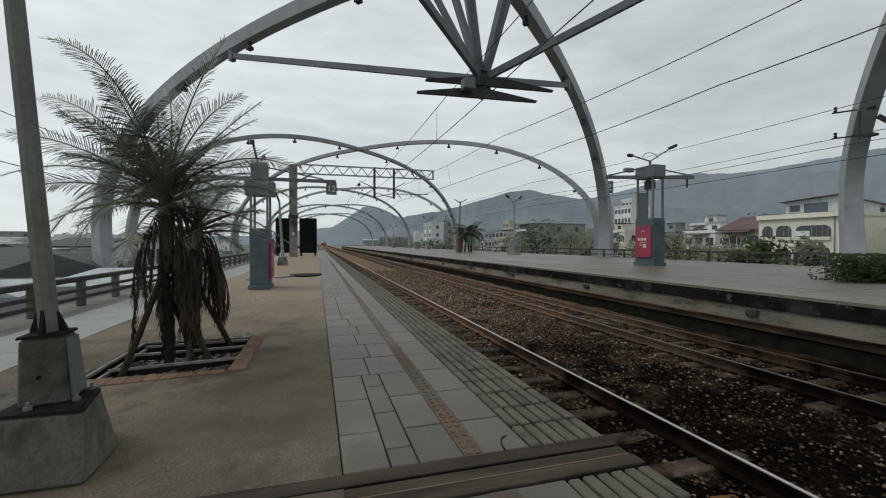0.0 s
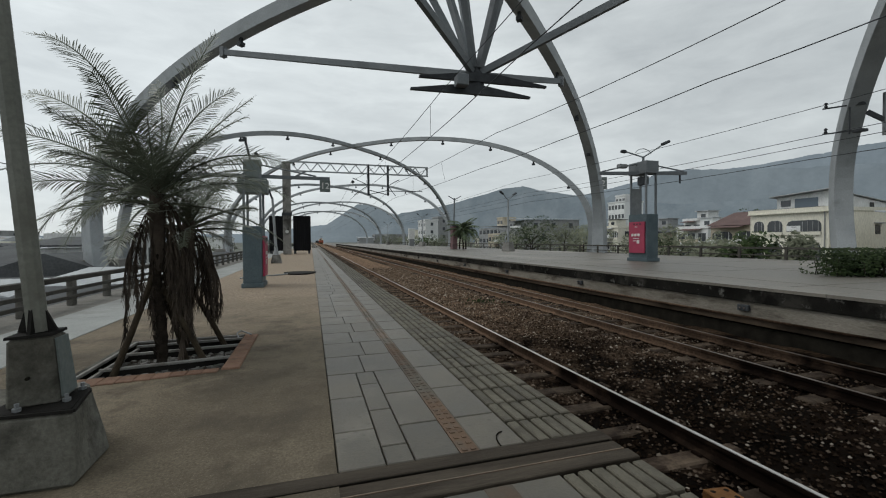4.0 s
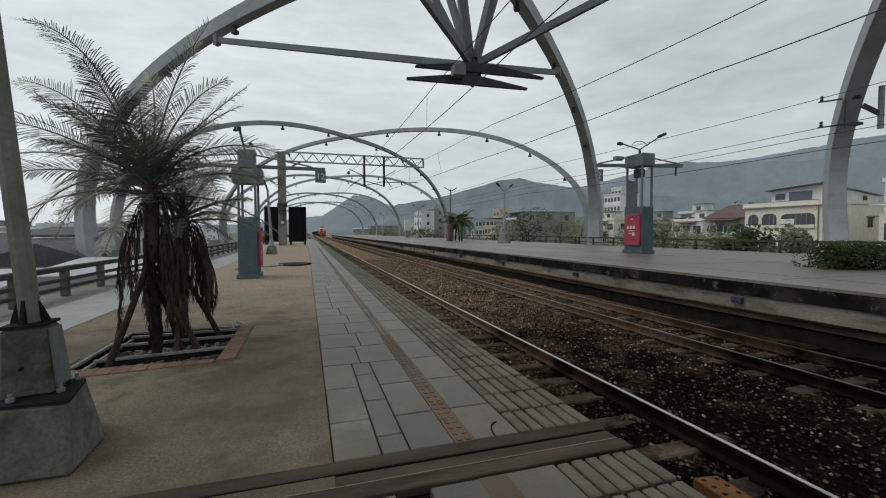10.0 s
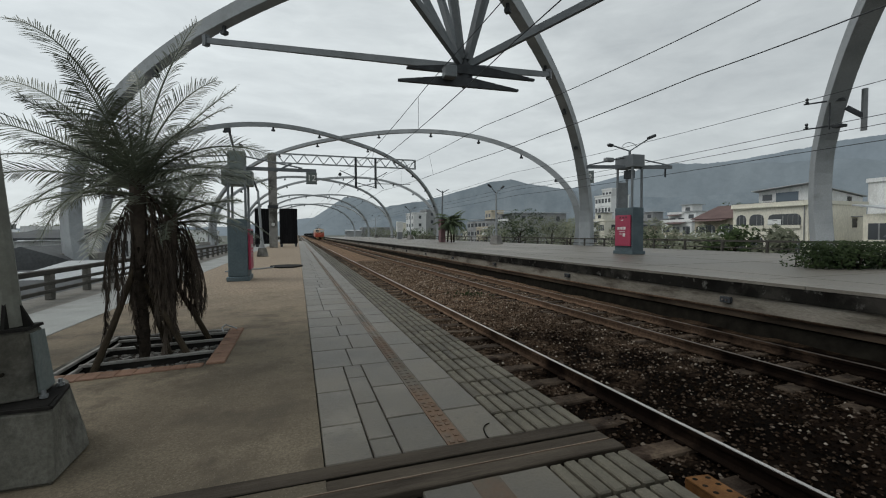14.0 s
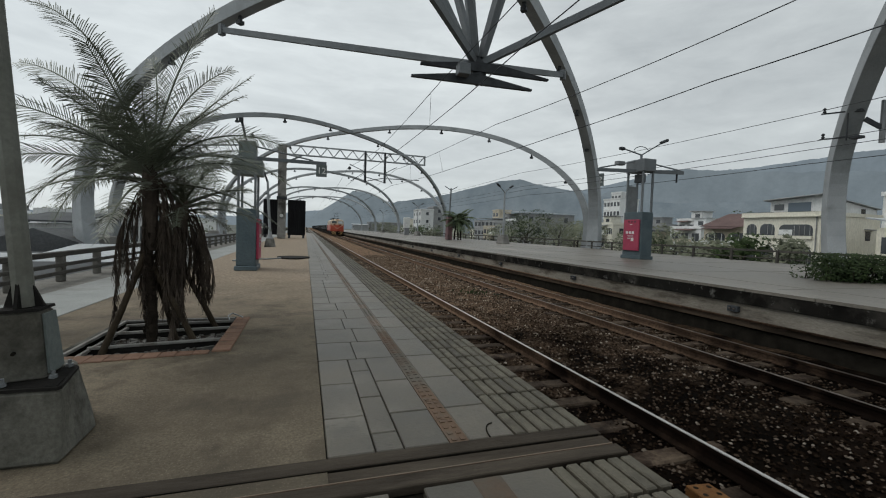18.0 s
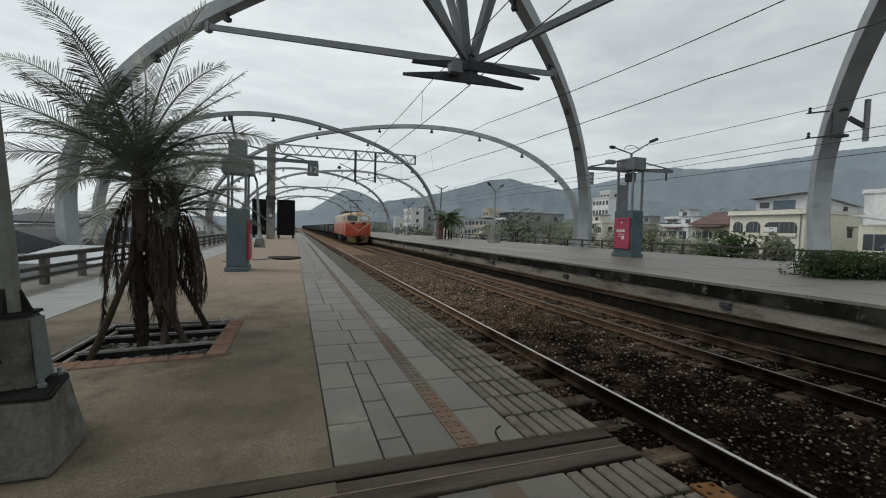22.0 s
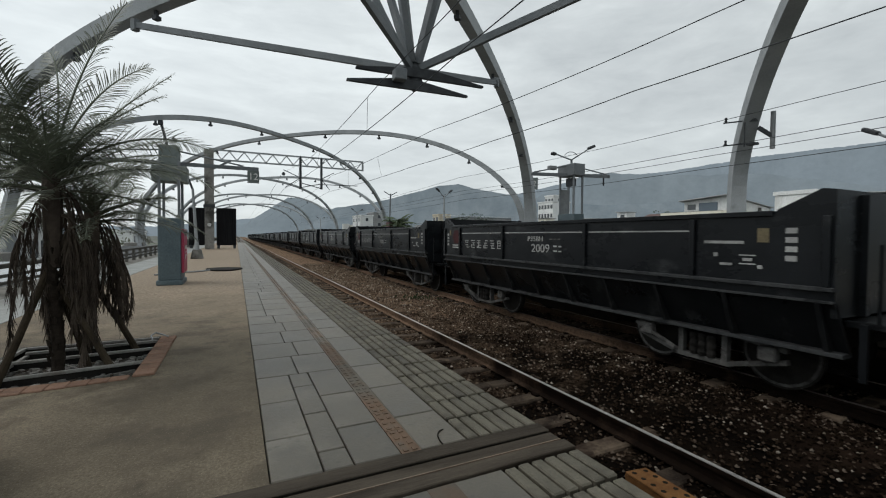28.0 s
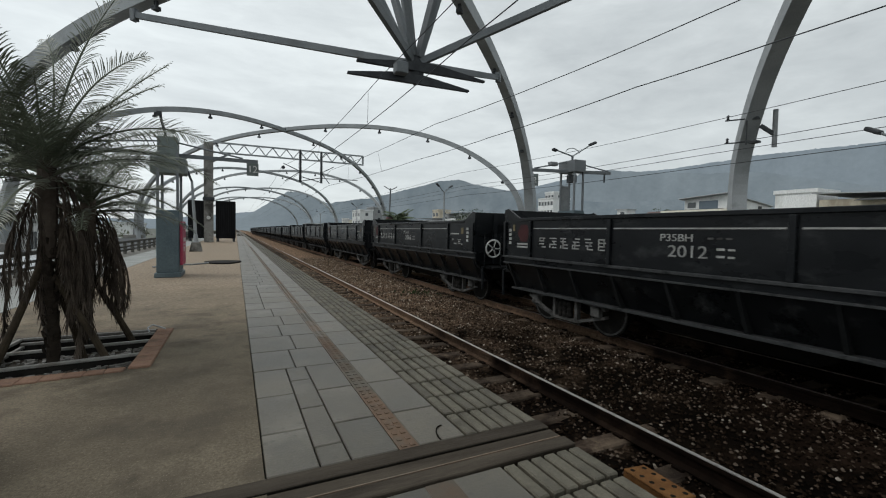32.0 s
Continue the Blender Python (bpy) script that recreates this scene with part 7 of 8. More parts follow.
def wagon(near=True):
    th = thing("hopper_wagon", "black cement hopper wagon with white markings and dusty ribs", "freight wagon", pose(TRACK_MID, 310, RAIL_Z), "wagons of the train")
    W, L, top, led, bot = 1.27, CAR_LEN, 2.10, 1.30, 0.60
    # vertical upper sides, sloping lower sides, raised ends
    for s in (-1, 1):
        x = s * W
        ring = [(0.0, led), (L, led), (L, top + 0.20), (L - 0.12, top + 0.22), (L - 0.52, top + 0.02), (L - 0.52, top), (0.52, top), (0.52, top + 0.02), (0.12, top + 0.22), (0, top + 0.20)]
        if s > 0:
            up = part("side_wall", prism(B(), ring, x - 0.05, x), WAGON, th)
        else:
            up = part("side_wall", prism(B(), ring, x, x + 0.05), WAGON, th)
        part("ledge", soft_edges(box(B(), *sorted((x - s * 0.06, x + s * 0.05)), 0, L, led - 0.03, led + 0.015), 0.006), WAGON_EDGE, th, "ledge along the side, pale from dust and painted highlight")
        part("top_rail", soft_edges(box(B(), *sorted((x - s * 0.07, x + s * 0.03)), 0.55, L - 0.55, top - 0.05, top + 0.012), 0.008), WAGON, th)
        for y in (0.03, 1.43, 3.34, 5.82, 7.83, L - 0.09):
            part("side_post", soft_edges(box(B(), *sorted((x, x + s * 0.045)), y, y + 0.07, led + 0.016, top - 0.06), 0.006), WAGON, th)
        part("lower_ledge", soft_edges(box(B(), *sorted((x - s * 0.05, x + s * 0.02)), 0, L, led - 0.155, led - 0.125), 0.005), WAGON_EDGE, th, "second ledge, pale from dust and painted highlight")
        part("fascia", box(B(), *sorted((x - s * 0.05, x - s * 0.01)), 0, L, led - 0.124, led - 0.031), WAGON, th)
        bx = s * (W - 0.36)
        lo = [Vector((x - s * 0.02, 0, led - 0.156)), Vector((x - s * 0.02, L, led - 0.156)), Vector((bx, L, bot)), Vector((bx, 0, bot))]
        bm = B()
        loft(bm, [lo, [v + Vector((-s * 0.05, 0, 0)) for v in lo]])
        bmesh.ops.recalc_face_normals(bm, faces=bm.faces)
        part("slope_sheet", bm, WAGON_LOW, th, "dusty inward-sloping lower side")
        for k in range(10):
            y = 0.12 + k * (L - 0.3) / 9
            rb = B()
            loft(rb, [[Vector((x - s * 0.02, y, led - 0.158)), Vector((x + s * 0.0, y, led - 0.158)), Vector((bx + s * 0.12, y, bot)), Vector((bx, y, bot))], [Vector((x - s * 0.02, y + 0.05, led - 0.158)), Vector((x + s * 0.0, y + 0.05, led - 0.158)), Vector((bx + s * 0.12, y + 0.05, bot)), Vector((bx, y + 0.05, bot))]])
            bmesh.ops.recalc_face_normals(rb, faces=rb.faces)
            part("rib", rb, WAGON_RIB, th)
        part("bottom_flange", soft_edges(box(B(), *sorted((bx - s * 0.06, bx + s * 0.14)), 0.0, L, bot - 0.035, bot + 0.015), 0.006), WAGON_EDGE, th, "lower flange, pale from dust and painted highlight")
        # markings on the side
        xm = x + s * 0.004
        mk = lambda y0, y1, z0, z1: box(B(), *sorted((x, x + s * 0.006)), y0, y1, z0, z1)  # noqa: E731
        tr = (lambda y: y - (0.40 if y > 0.6 else 0.10)) if s < 0 else (lambda y: L - y + (0.40 if y > 0.6 else 0.10))
        for y0, y1 in ((1.92, 3.70), (3.84, 6.18), (6.32, 8.18)):
            part("white_line", mk(*sorted((tr(y0), tr(y1))), 1.885, 1.905), CHALK, up, "thin white line")
        if not near:
            continue
        for k in range(6):
            y, ch, rk = 6.30 + k * 0.30, B(), random.Random(60 + k)
            for z in (0.0, 0.058, 0.115, 0.17):
                a, b = rk.choice(((0.0, 0.19), (0.02, 0.17), (0.05, 0.19), (0.0, 0.12)))
                box(ch, *sorted((x, x + s * 0.006)), *sorted((tr(y + a), tr(y + b))), 1.53 + z, 1.552 + z)
            for a in rk.sample((0.0, 0.055, 0.11, 0.165), 2):
                z0, z1 = sorted(rk.sample((0.0, 0.06, 0.12, 0.19), 2))
                box(ch, *sorted((x, x + s * 0.006)), *sorted((tr(y + a), tr(y + a + 0.024))), 1.53 + z0, 1.53 + z1)
            part("painted_mark", ch, CHALK, up, "white painted company mark")
        em = part("red_emblem", lathe(B(), [(0.2, -0.003), (0.2, 0.003)], 6, "x", (x + s * 0.002, tr(8.50), 1.80)), DULL_RED, up, "dull red six-sided emblem")
        for z in (1.50, 1.56):
            part("white_bar", mk(*sorted((tr(8.36), tr(8.72))), z, z + 0.035), CHALK, up)
        for k in range(4):
            part("white_bar", mk(*sorted((tr(8.93), tr(9.02))), 1.56 + 0.09 * k, 1.62 + 0.09 * k), CHALK, up)
            part("white_bar", mk(*sorted((tr(0.42), tr(0.53))), 1.56 + 0.10 * k, 1.62 + 0.10 * k), CHALK, up)
        part("buff_plate", mk(*sorted((tr(8.80), tr(8.88))), 1.84, 1.98), BUFF, up)
        part("buff_plate", mk(*sorted((tr(0.99), tr(1.11))), 1.76, 1.92), BUFF, up)
        for a, b, z0, z1 in ((1.25, 1.72, 1.74, 1.775), (1.12, 1.30, 1.60, 1.615), (1.12, 1.30, 1.50, 1.515), (1.16, 1.26, 1.54, 1.575), (1.38, 1.52, 1.48, 1.51), (1.05, 1.1, 1.46, 1.5), (1.55, 1.6, 1.58, 1.63), (4.36, 4.44, 1.62, 1.645), (4.48, 4.58, 1.62, 1.65), (4.36, 4.44, 1.53, 1.555), (4.48, 4.58, 1.53, 1.56)):
            part("white_bar", mk(*sorted((tr(a), tr(b))), z0, z1), CHALK, up)
        for k in range(3):
            part("white_bar", mk(*sorted((tr(4.40 + 0.11 * k), tr(4.47 + 0.11 * k))), 1.755, 1.78), BOGIE, up)
    for y0, y1, d in ((0.0, 0.05, -1), (L - 0.05, L, 1)):
        e = B()
        prism(e, [(-W + 0.052, led - 0.3), (W - 0.052, led - 0.3), (W - 0.052, top + 0.20), (-W + 0.052, top + 0.20)], y0, y1, "y")
        part("end_wall", e, WAGON, th)
        for x in (-0.7, 0.7):
            part("end_post", box(B(), x - 0.05, x + 0.05, *sorted((y0 if d < 0 else y1, (y0 if d < 0 else y1) + d * 0.06)), led - 0.3, top + 0.16), WAGON, th)
        yy = y0 if d < 0 else y1
        part("end_platform", soft_edges(box(B(), -1.0, 1.0, *sorted((yy + d * 0.44, yy - d * 0.02)), 0.90, 0.97), 0.01), WAGON_LOW, th)
        part("end_step", box(B(), -1.16, -1.12, *sorted((yy + d * 0.22, yy + d * 0.16)), 0.40, 0.97), WAGON, th)
        part("hand_rail", rod(B(), (-1.16, yy + d * 0.3, 0.97), (-1.16, yy + d * 0.3, 1.75), 0.015, seg=6), WAGON_LOW, th)
        cp = part("coupler", soft_edges(box(B(), -0.11, 0.11, *sorted((yy + d * 0.64, yy - d * 0.3)), 0.74, 0.94), 0.02), UNDERGEAR, th)
    ld = B()
    nx, ny = 7, 22
    g = [[ld.verts.new((-W + 0.06 + (2 * W - 0.12) * i / nx, 0.06 + (L - 0.12) * j / ny, top - 0.16 + 0.26 * (1 - (2 * i / nx - 1) ** 2) * (0.55 + 0.45 * math.sin(j * 1.7) * math.sin(j * 0.6 + i)))) for i in range(nx + 1)] for j in range(ny + 1)]
    for a, b in zip(g, g[1:]):
        for i in range(nx):
            ld.faces.new((a[i], a[i + 1], b[i + 1], b[i]))
    part("load", ld, LOAD, th, "grey heaped mineral load", smooth=True)
    hop = B()
    loft(hop, [[Vector((-0.9, 2.9, 0.62)), Vector((0.9, 2.9, 0.62)), Vector((0.9, L - 2.9, 0.62)), Vector((-0.9, L - 2.9, 0.62))], [Vector((-0.5, 3.4, 0.30)), Vector((0.5, 3.4, 0.30)), Vector((0.5, L - 3.4, 0.30)), Vector((-0.5, L - 3.4, 0.30))]][::-1])
    part("hopper_chute", hop, UNDERGEAR, th)
    part("underframe", box(B(), -0.6, 0.6, 0.1, L - 0.1, 0.62, 0.9), UNDERGEAR, th)
    wm = wheel_mesh("wheel", 0.42)
    tyre = mesh_of("tyre", hoop(0.385, 0.417, 0.006), BOGIE)
    for c in (1.56, L - 1.56):
        bg = part("bogie", box(B(), -0.75, 0.75, c - 0.2, c + 0.2, 0.42, 0.6), UNDERGEAR, th, "dusty pale two-axle bogie")
        for s in (-1, 1):
            fr = B()
            xs_ = s * 0.86
            for (y0, z0), (y1, z1), h in (((-1.0, 0.50), (-0.35, 0.58), 0.07), ((-0.35, 0.58), (0.35, 0.58), 0.08), ((0.35, 0.58), (1.0, 0.50), 0.07), ((-1.0, 0.36), (-0.36, 0.18), 0.055), ((0.36, 0.18), (1.0, 0.36), 0.055), ((-0.38, 0.17), (0.38, 0.17), 0.06)):
                bar(fr, (xs_, c + y0, z0), (xs_, c + y1, z1), 0.09, h)
            for y0 in (-0.3, 0.3):
                bar(fr, (xs_, c + y0, 0.15), (xs_, c + y0, 0.6), 0.09, 0.07, (0, 1, 0))
            part("side_frame", fr, BOGIE, bg)
            for k in (-0.12, 0.0, 0.12) if near else ():
                part("spring", lathe(B(), [(0.05, 0.2), (0.062, 0.25), (0.05, 0.3), (0.062, 0.35), (0.05, 0.4), (0.062, 0.45), (0.05, 0.5)], 8, "z", (s * 0.88, c + k, 0)), UNDERGEAR, bg)
            for dy in (-0.82, 0.82):
                part("wheel", wm, None, bg, at=pose(s * 0.58, c + dy, 0.42, 0, 0, 0 if s > 0 else 180))
                if near:
                    part("tyre", tyre, None, bg, "pale worn tyre face", at=pose(s * 0.65, c + dy, 0.42))
                part("axle_box", soft_edges(box(B(), s * 0.92 - 0.06, s * 0.92 + 0.06, c + dy - 0.10, c + dy + 0.10, 0.34, 0.52), 0.02), BOGIE, bg)
            part("brake_lever", bar(B(), (s * 0.96, c + 0.35, 0.24), (s * 0.96, c + 1.0, 0.5), 0.03, 0.05), BOGIE, bg)
    return th


WHEEL_X, WHEEL_Z = -0.78, 1.40


def brake_wheel(parent):
    """A white spoked handbrake wheel on the wagon's end."""
    rim = B()
    pts = [(WHEEL_X + 0.215 * math.cos(a), -0.10, WHEEL_Z + 0.215 * math.sin(a)) for a in (2 * math.pi * k / 24 for k in range(25))]
    sweep(rim, pts, 0.022, 6, cap=False)
    w = part("handbrake_wheel", rim, WHITE, parent, "white spoked handbrake wheel")
    for k in range(5):
        a = 2 * math.pi * k / 5
        part("spoke", rod(B(), (WHEEL_X, -0.10, WHEEL_Z), (WHEEL_X + 0.215 * math.cos(a), -0.10, WHEEL_Z + 0.215 * math.sin(a)), 0.016, seg=5), WHITE, w)
    part("spindle", rod(B(), (WHEEL_X, 0.0, WHEEL_Z), (WHEEL_X, -0.12, WHEEL_Z), 0.03, seg=8), WAGON, w)


# seconds, and the place along the track of the locomotive's nose
RUN = [(0.0, 400.0), (3.0, 325.0), (6.0, 258.0), (9.0, 204.0), (12.0, 164.0), (13.0, 153.0), (14.5, 136.0), (16.5, 113.5), (17.0, 107.5), (18.0, 95.5), (19.0, 83.5), (20.0, 71.7), (21.0, 60.0), (22.0, 47.3), (22.5, 40.4), (23.0, 33.3), (23.5, 26.1), (24.0, 18.75), (24.5, 12.0), (25.0, 5.55), (25.5, -1.3), (26.5, -14.8), (27.5, -28.3), (28.0, -34.8), (28.5, -41.5), (29.0, -48.2), (30.0, -61.88), (30.5, -68.3), (31.0, -75.0), (31.5, -81.7), (32.0, -88.3)]
NUMBERS = ["2041", "2111", "2009", "2108", "2054", "2020", "2037", "2012", "2016"]
train = [(locomotive(), 0.0)]
car = wagon()
cars = [car] + [copy_thing(car, pose(TRACK_MID, 320 + k, RAIL_Z)) for k in range(11)]
cars.append(wagon(False))
cars += [copy_thing(cars[-1], pose(TRACK_MID, 340 + k, RAIL_Z)) for k in range(13)]
for k, c in enumerate(cars):
    train.append((c, 16.75 + 10.1 * k))
    if k in (1, 2, 3, 4, 5, 6, 7, 8):
        for word, size, y, z in ((NUMBERS[k], 0.225, 4.56, 1.58), ("P35BH", 0.14, 4.72, 1.765)):
            me = text_mesh(word, size)
            me.materials.append(CHALK)
            part("painted_number", me, None, c, "white painted lettering", at=Matrix.Translation((-1.276, y, z)) @ Matrix.Rotation(radians(-90), 4, "Z") @ Matrix.Rotation(radians(90), 4, "X") @ Matrix.Diagonal((1.25, 1, 1, 1)))
    if k == 5:
        part("white_patch", box(B(), -1.277, -1.271, 5.22, 5.42, 1.44, 1.60), WHITE, c, "small white square patch")
    if k in (0, 4, 8, 12, 16):
        brake_wheel(c)

# ---- the town round the station ----
def house(x, y, w, d, top, walls, roof, storeys=2, cols=4, kind_="flat", label="", base=TOWN_Z, arched=False, faces="xy", storey_h=3.0, name="house", turn=0):
    """A house whose near corner is at (x, y): w along the track, d away from it; windows on the sides that look at the station."""
    th = thing(name, label, "building", pose(x, y, 0, 0, 0, turn), "houses of the town")
    left = x < 0
    sx = -1 if left else 1
    x0, x1 = sorted((0, sx * d))
    part("wall", box(B(), x0, x1, 0, w, base, top), walls, th)
    if kind_ == "flat":
        bm = B()
        for a, b, c, e in ((x0 - 0.15, x1 + 0.15, -0.15, 0.1), (x0 - 0.15, x1 + 0.15, w - 0.1, w + 0.15), (x0 - 0.15, x0 + 0.1, 0.1, w - 0.1), (x1 - 0.1, x1 + 0.15, 0.1, w - 0.1)):
            box(bm, a, b, c, e, top + 0.002, top + 0.45)
        part("parapet", bm, walls, th)
        part("roof", box(B(), x0 + 0.11, x1 - 0.11, 0.11, w - 0.11, top + 0.002, top + 0.1), roof, th)
    elif kind_ == "gable":
        part("roof", prism(B(), [(x0 - 0.4, top), (x1 + 0.4, top), ((x0 + x1) / 2, top + 0.2 * d)], -0.4, w + 0.4, "y"), roof, th)
    else:
        bm = B()
        lo = [Vector(p) for p in ((x0 - 0.5, -0.5, top + 0.1), (x1 + 0.5, -0.5, top + 0.1), (x1 + 0.5, w + 0.5, top + 0.7), (x0 - 0.5, w + 0.5, top + 0.7))]
        loft_faces(bm, [lo, [p + Vector((0, 0, 0.12)) for p in lo]])
        part("roof", bm, roof, th)
    rh = random.Random(int(x * 31 + y * 17))
    if not left and x > 46 and storeys and x * x + y * y < 16000:
        hx, hy = sx * d * rh.uniform(0.15, 0.5), w * rh.uniform(0.1, 0.5)
        hut = part("roof_hut", box(B(), *sorted((hx, hx + sx * 2.6)), hy, hy + 2.4, top + 0.1, top + 1.9), rh.choice((WHITE_WALL, GREY_WALL, walls)), th, "small hut on the roof") if kind_ == "flat" else None
        if hut:
            part("hut_roof", box(B(), *sorted((hx - sx * 0.3, hx + sx * 2.9)), hy - 0.3, hy + 2.7, top + 1.902, top + 2.0), rh.choice((TIN_ROOF, DARK_ROOF)), hut)
            part("hut_window", box(B(), *sorted((hx - sx * 0.04, hx)), hy + 0.5, hy + 1.5, top + 0.7, top + 1.4), WINDOW, hut)
            part("water_tank", lathe(B(), [(0.02, 0), (0.5, 0.0), (0.52, 1.1), (0.3, 1.3), (0.02, 1.35)], 12, "z", (hx + sx * 1.2, min(w - 0.7, hy + 3.4), top + 0.1)), GALV, th, "round steel water tank")
        for st in range(storeys):
            z = top - 2.25 - st * storey_h
            if z < base + 0.4:
                continue
            yb0, yb1 = w * rh.uniform(0.02, 0.3), w * rh.uniform(0.6, 0.98)
            bal = part("balcony", box(B(), *sorted((-sx * 0.9, -sx * 0.001)), yb0, yb1, z - 0.12, z), walls, th, "concrete balcony")
            part("balcony_wall", box(B(), *sorted((-sx * 0.9, -sx * 0.8)), yb0, yb1, z + 0.001, z + rh.choice((0.55, 0.8, 0.95))), rh.choice((walls, WHITE_WALL, TAN_WALL)), bal)
            part("awning", loft_rings([[(-sx * 1.2, yb0, z + 1.95), (-sx * 1.2, yb1, z + 1.95), (0, yb1, z + 2.2), (0, yb0, z + 2.2)], [(-sx * 1.2, yb0, z + 2.0), (-sx * 1.2, yb1, z + 2.0), (0, yb1, z + 2.25), (0, yb0, z + 2.25)]]), rh.choice((TIN_ROOF, DARK_ROOF, RED_ROOF)), bal, "sloping tin awning")
            part("cooler", box(B(), *sorted((-sx * 0.4, -sx * 0.12)), yb0 + 0.5, yb0 + 1.2, z + 0.1, z + 0.6), WHITE_WALL, bal, "pale air-conditioning box")
    for st in range(storeys):
        z = top - 0.75 - st * storey_h
        if z - 1.5 < base:
            continue
        for c in range(cols):
            cw = w / cols
            yc = (c + 0.5) * cw
            hw = min(cw * 0.33, 1.1)
            xf = 0.0
            if arched:
                ring = [(yc - hw * 1.3, z - 1.9), (yc + hw * 1.3, z - 1.9), (yc + hw * 1.3, z - 0.3), (yc + hw * 0.9, z), (yc - hw * 0.9, z), (yc - hw * 1.3, z - 0.3)]
                # flat dark panel stands for the shade inside the open loggia
                wn_ = part("window", prism(B(), ring, -sx * 0.02 if sx > 0 else 0.0, 0.0 if sx > 0 else 0.02), WINDOW, th, "arched loggia, its shade a flat dark panel")
                for k in range(3):
                    part("mullion", box(B(), *sorted((-sx * 0.03, -sx * 0.06)), yc - hw * 0.9 + k * hw * 0.9 - 0.05, yc - hw * 0.9 + k * hw * 0.9 + 0.05, z - 1.5, z - 0.1), WHITE_WALL, wn_)
                part("balustrade", box(B(), *sorted((-sx * 0.03, -sx * 0.12)), yc - hw * 1.3, yc + hw * 1.3, z - 1.9, z - 1.3), walls, wn_)
            else:
                wn_ = part("window", box(B(), *sorted((-sx * 0.06, sx * 0.02)), yc - hw, yc + hw, z - 1.3, z), WINDOW, th)
                if x * x + y * y > 7000:
                    continue
                part("frame", box(B(), *sorted((-sx * 0.07, -sx * 0.10)), yc - 0.05, yc + 0.05, z - 1.3, z), GREY_WALL, wn_)
                part("sill", box(B(), *sorted((-sx * 0.02, -sx * 0.2)), yc - hw - 0.1, yc + hw + 0.1, z - 1.42, z - 1.302), walls, wn_)
        if "y" in faces:
            n2 = max(1, int(d / 4))
            for c in range(n2):
                xc = sx * d * (c + 0.5) / n2
                part("window", box(B(), xc - 0.5, xc + 0.5, -0.06, 0.02, z - 1.2, z), WINDOW, th)
        if st:
            part("storey_band", box(B(), *sorted((0, -sx * 0.1)), -0.05, w + 0.05, z + 0.55, z + 0.75), walls, th)
    return th


def tree(x, y, h, spread, mat=LEAF_FAR, base=TOWN_Z, seed=0, dense=1.0, label="loose-crowned green tree beyond the railing"):
    th = thing("tree", label, "tree", pose(x, y, 0), "trees beyond the station")
    rng = random.Random(seed)
    bm = B()
    top = base + h
    sweep(bm, [(0, 0, base), (0.1, 0.05, base + h * 0.35), (0.0, 0.2, base + h * 0.7)], [0.22, 0.16, 0.08], 7)
    limbs = []
    for k in range(9):
        a = k * 2.4
        z = base + h * (0.35 + 0.4 * k / 9)
        e = Vector((math.cos(a) * spread * rng.uniform(0.5, 0.9), math.sin(a) * spread * rng.uniform(0.5, 0.9), z + h * rng.uniform(0.12, 0.24)))
        sweep(bm, [(0, 0.1, z), (e.x * 0.5, e.y * 0.5, z + (e.z - z) * 0.4), e], [0.09, 0.05, 0.02], 5)
        limbs.append(e)
    part("trunk", bm, BARK, th, "thin branching trunk")
    bm = B()
    for e in limbs + [Vector((0, 0, top - h * 0.1))]:
        for _ in range(3):
            leaf_cloud(bm, rng, e.x + rng.gauss(0, spread * 0.2), e.y + rng.gauss(0, spread * 0.2), e.z + rng.gauss(0, h * 0.05), spread * 0.34, spread * 0.34, h * 0.075, int(70 * dense), 0.16)
    part("crown", bm, mat, th)


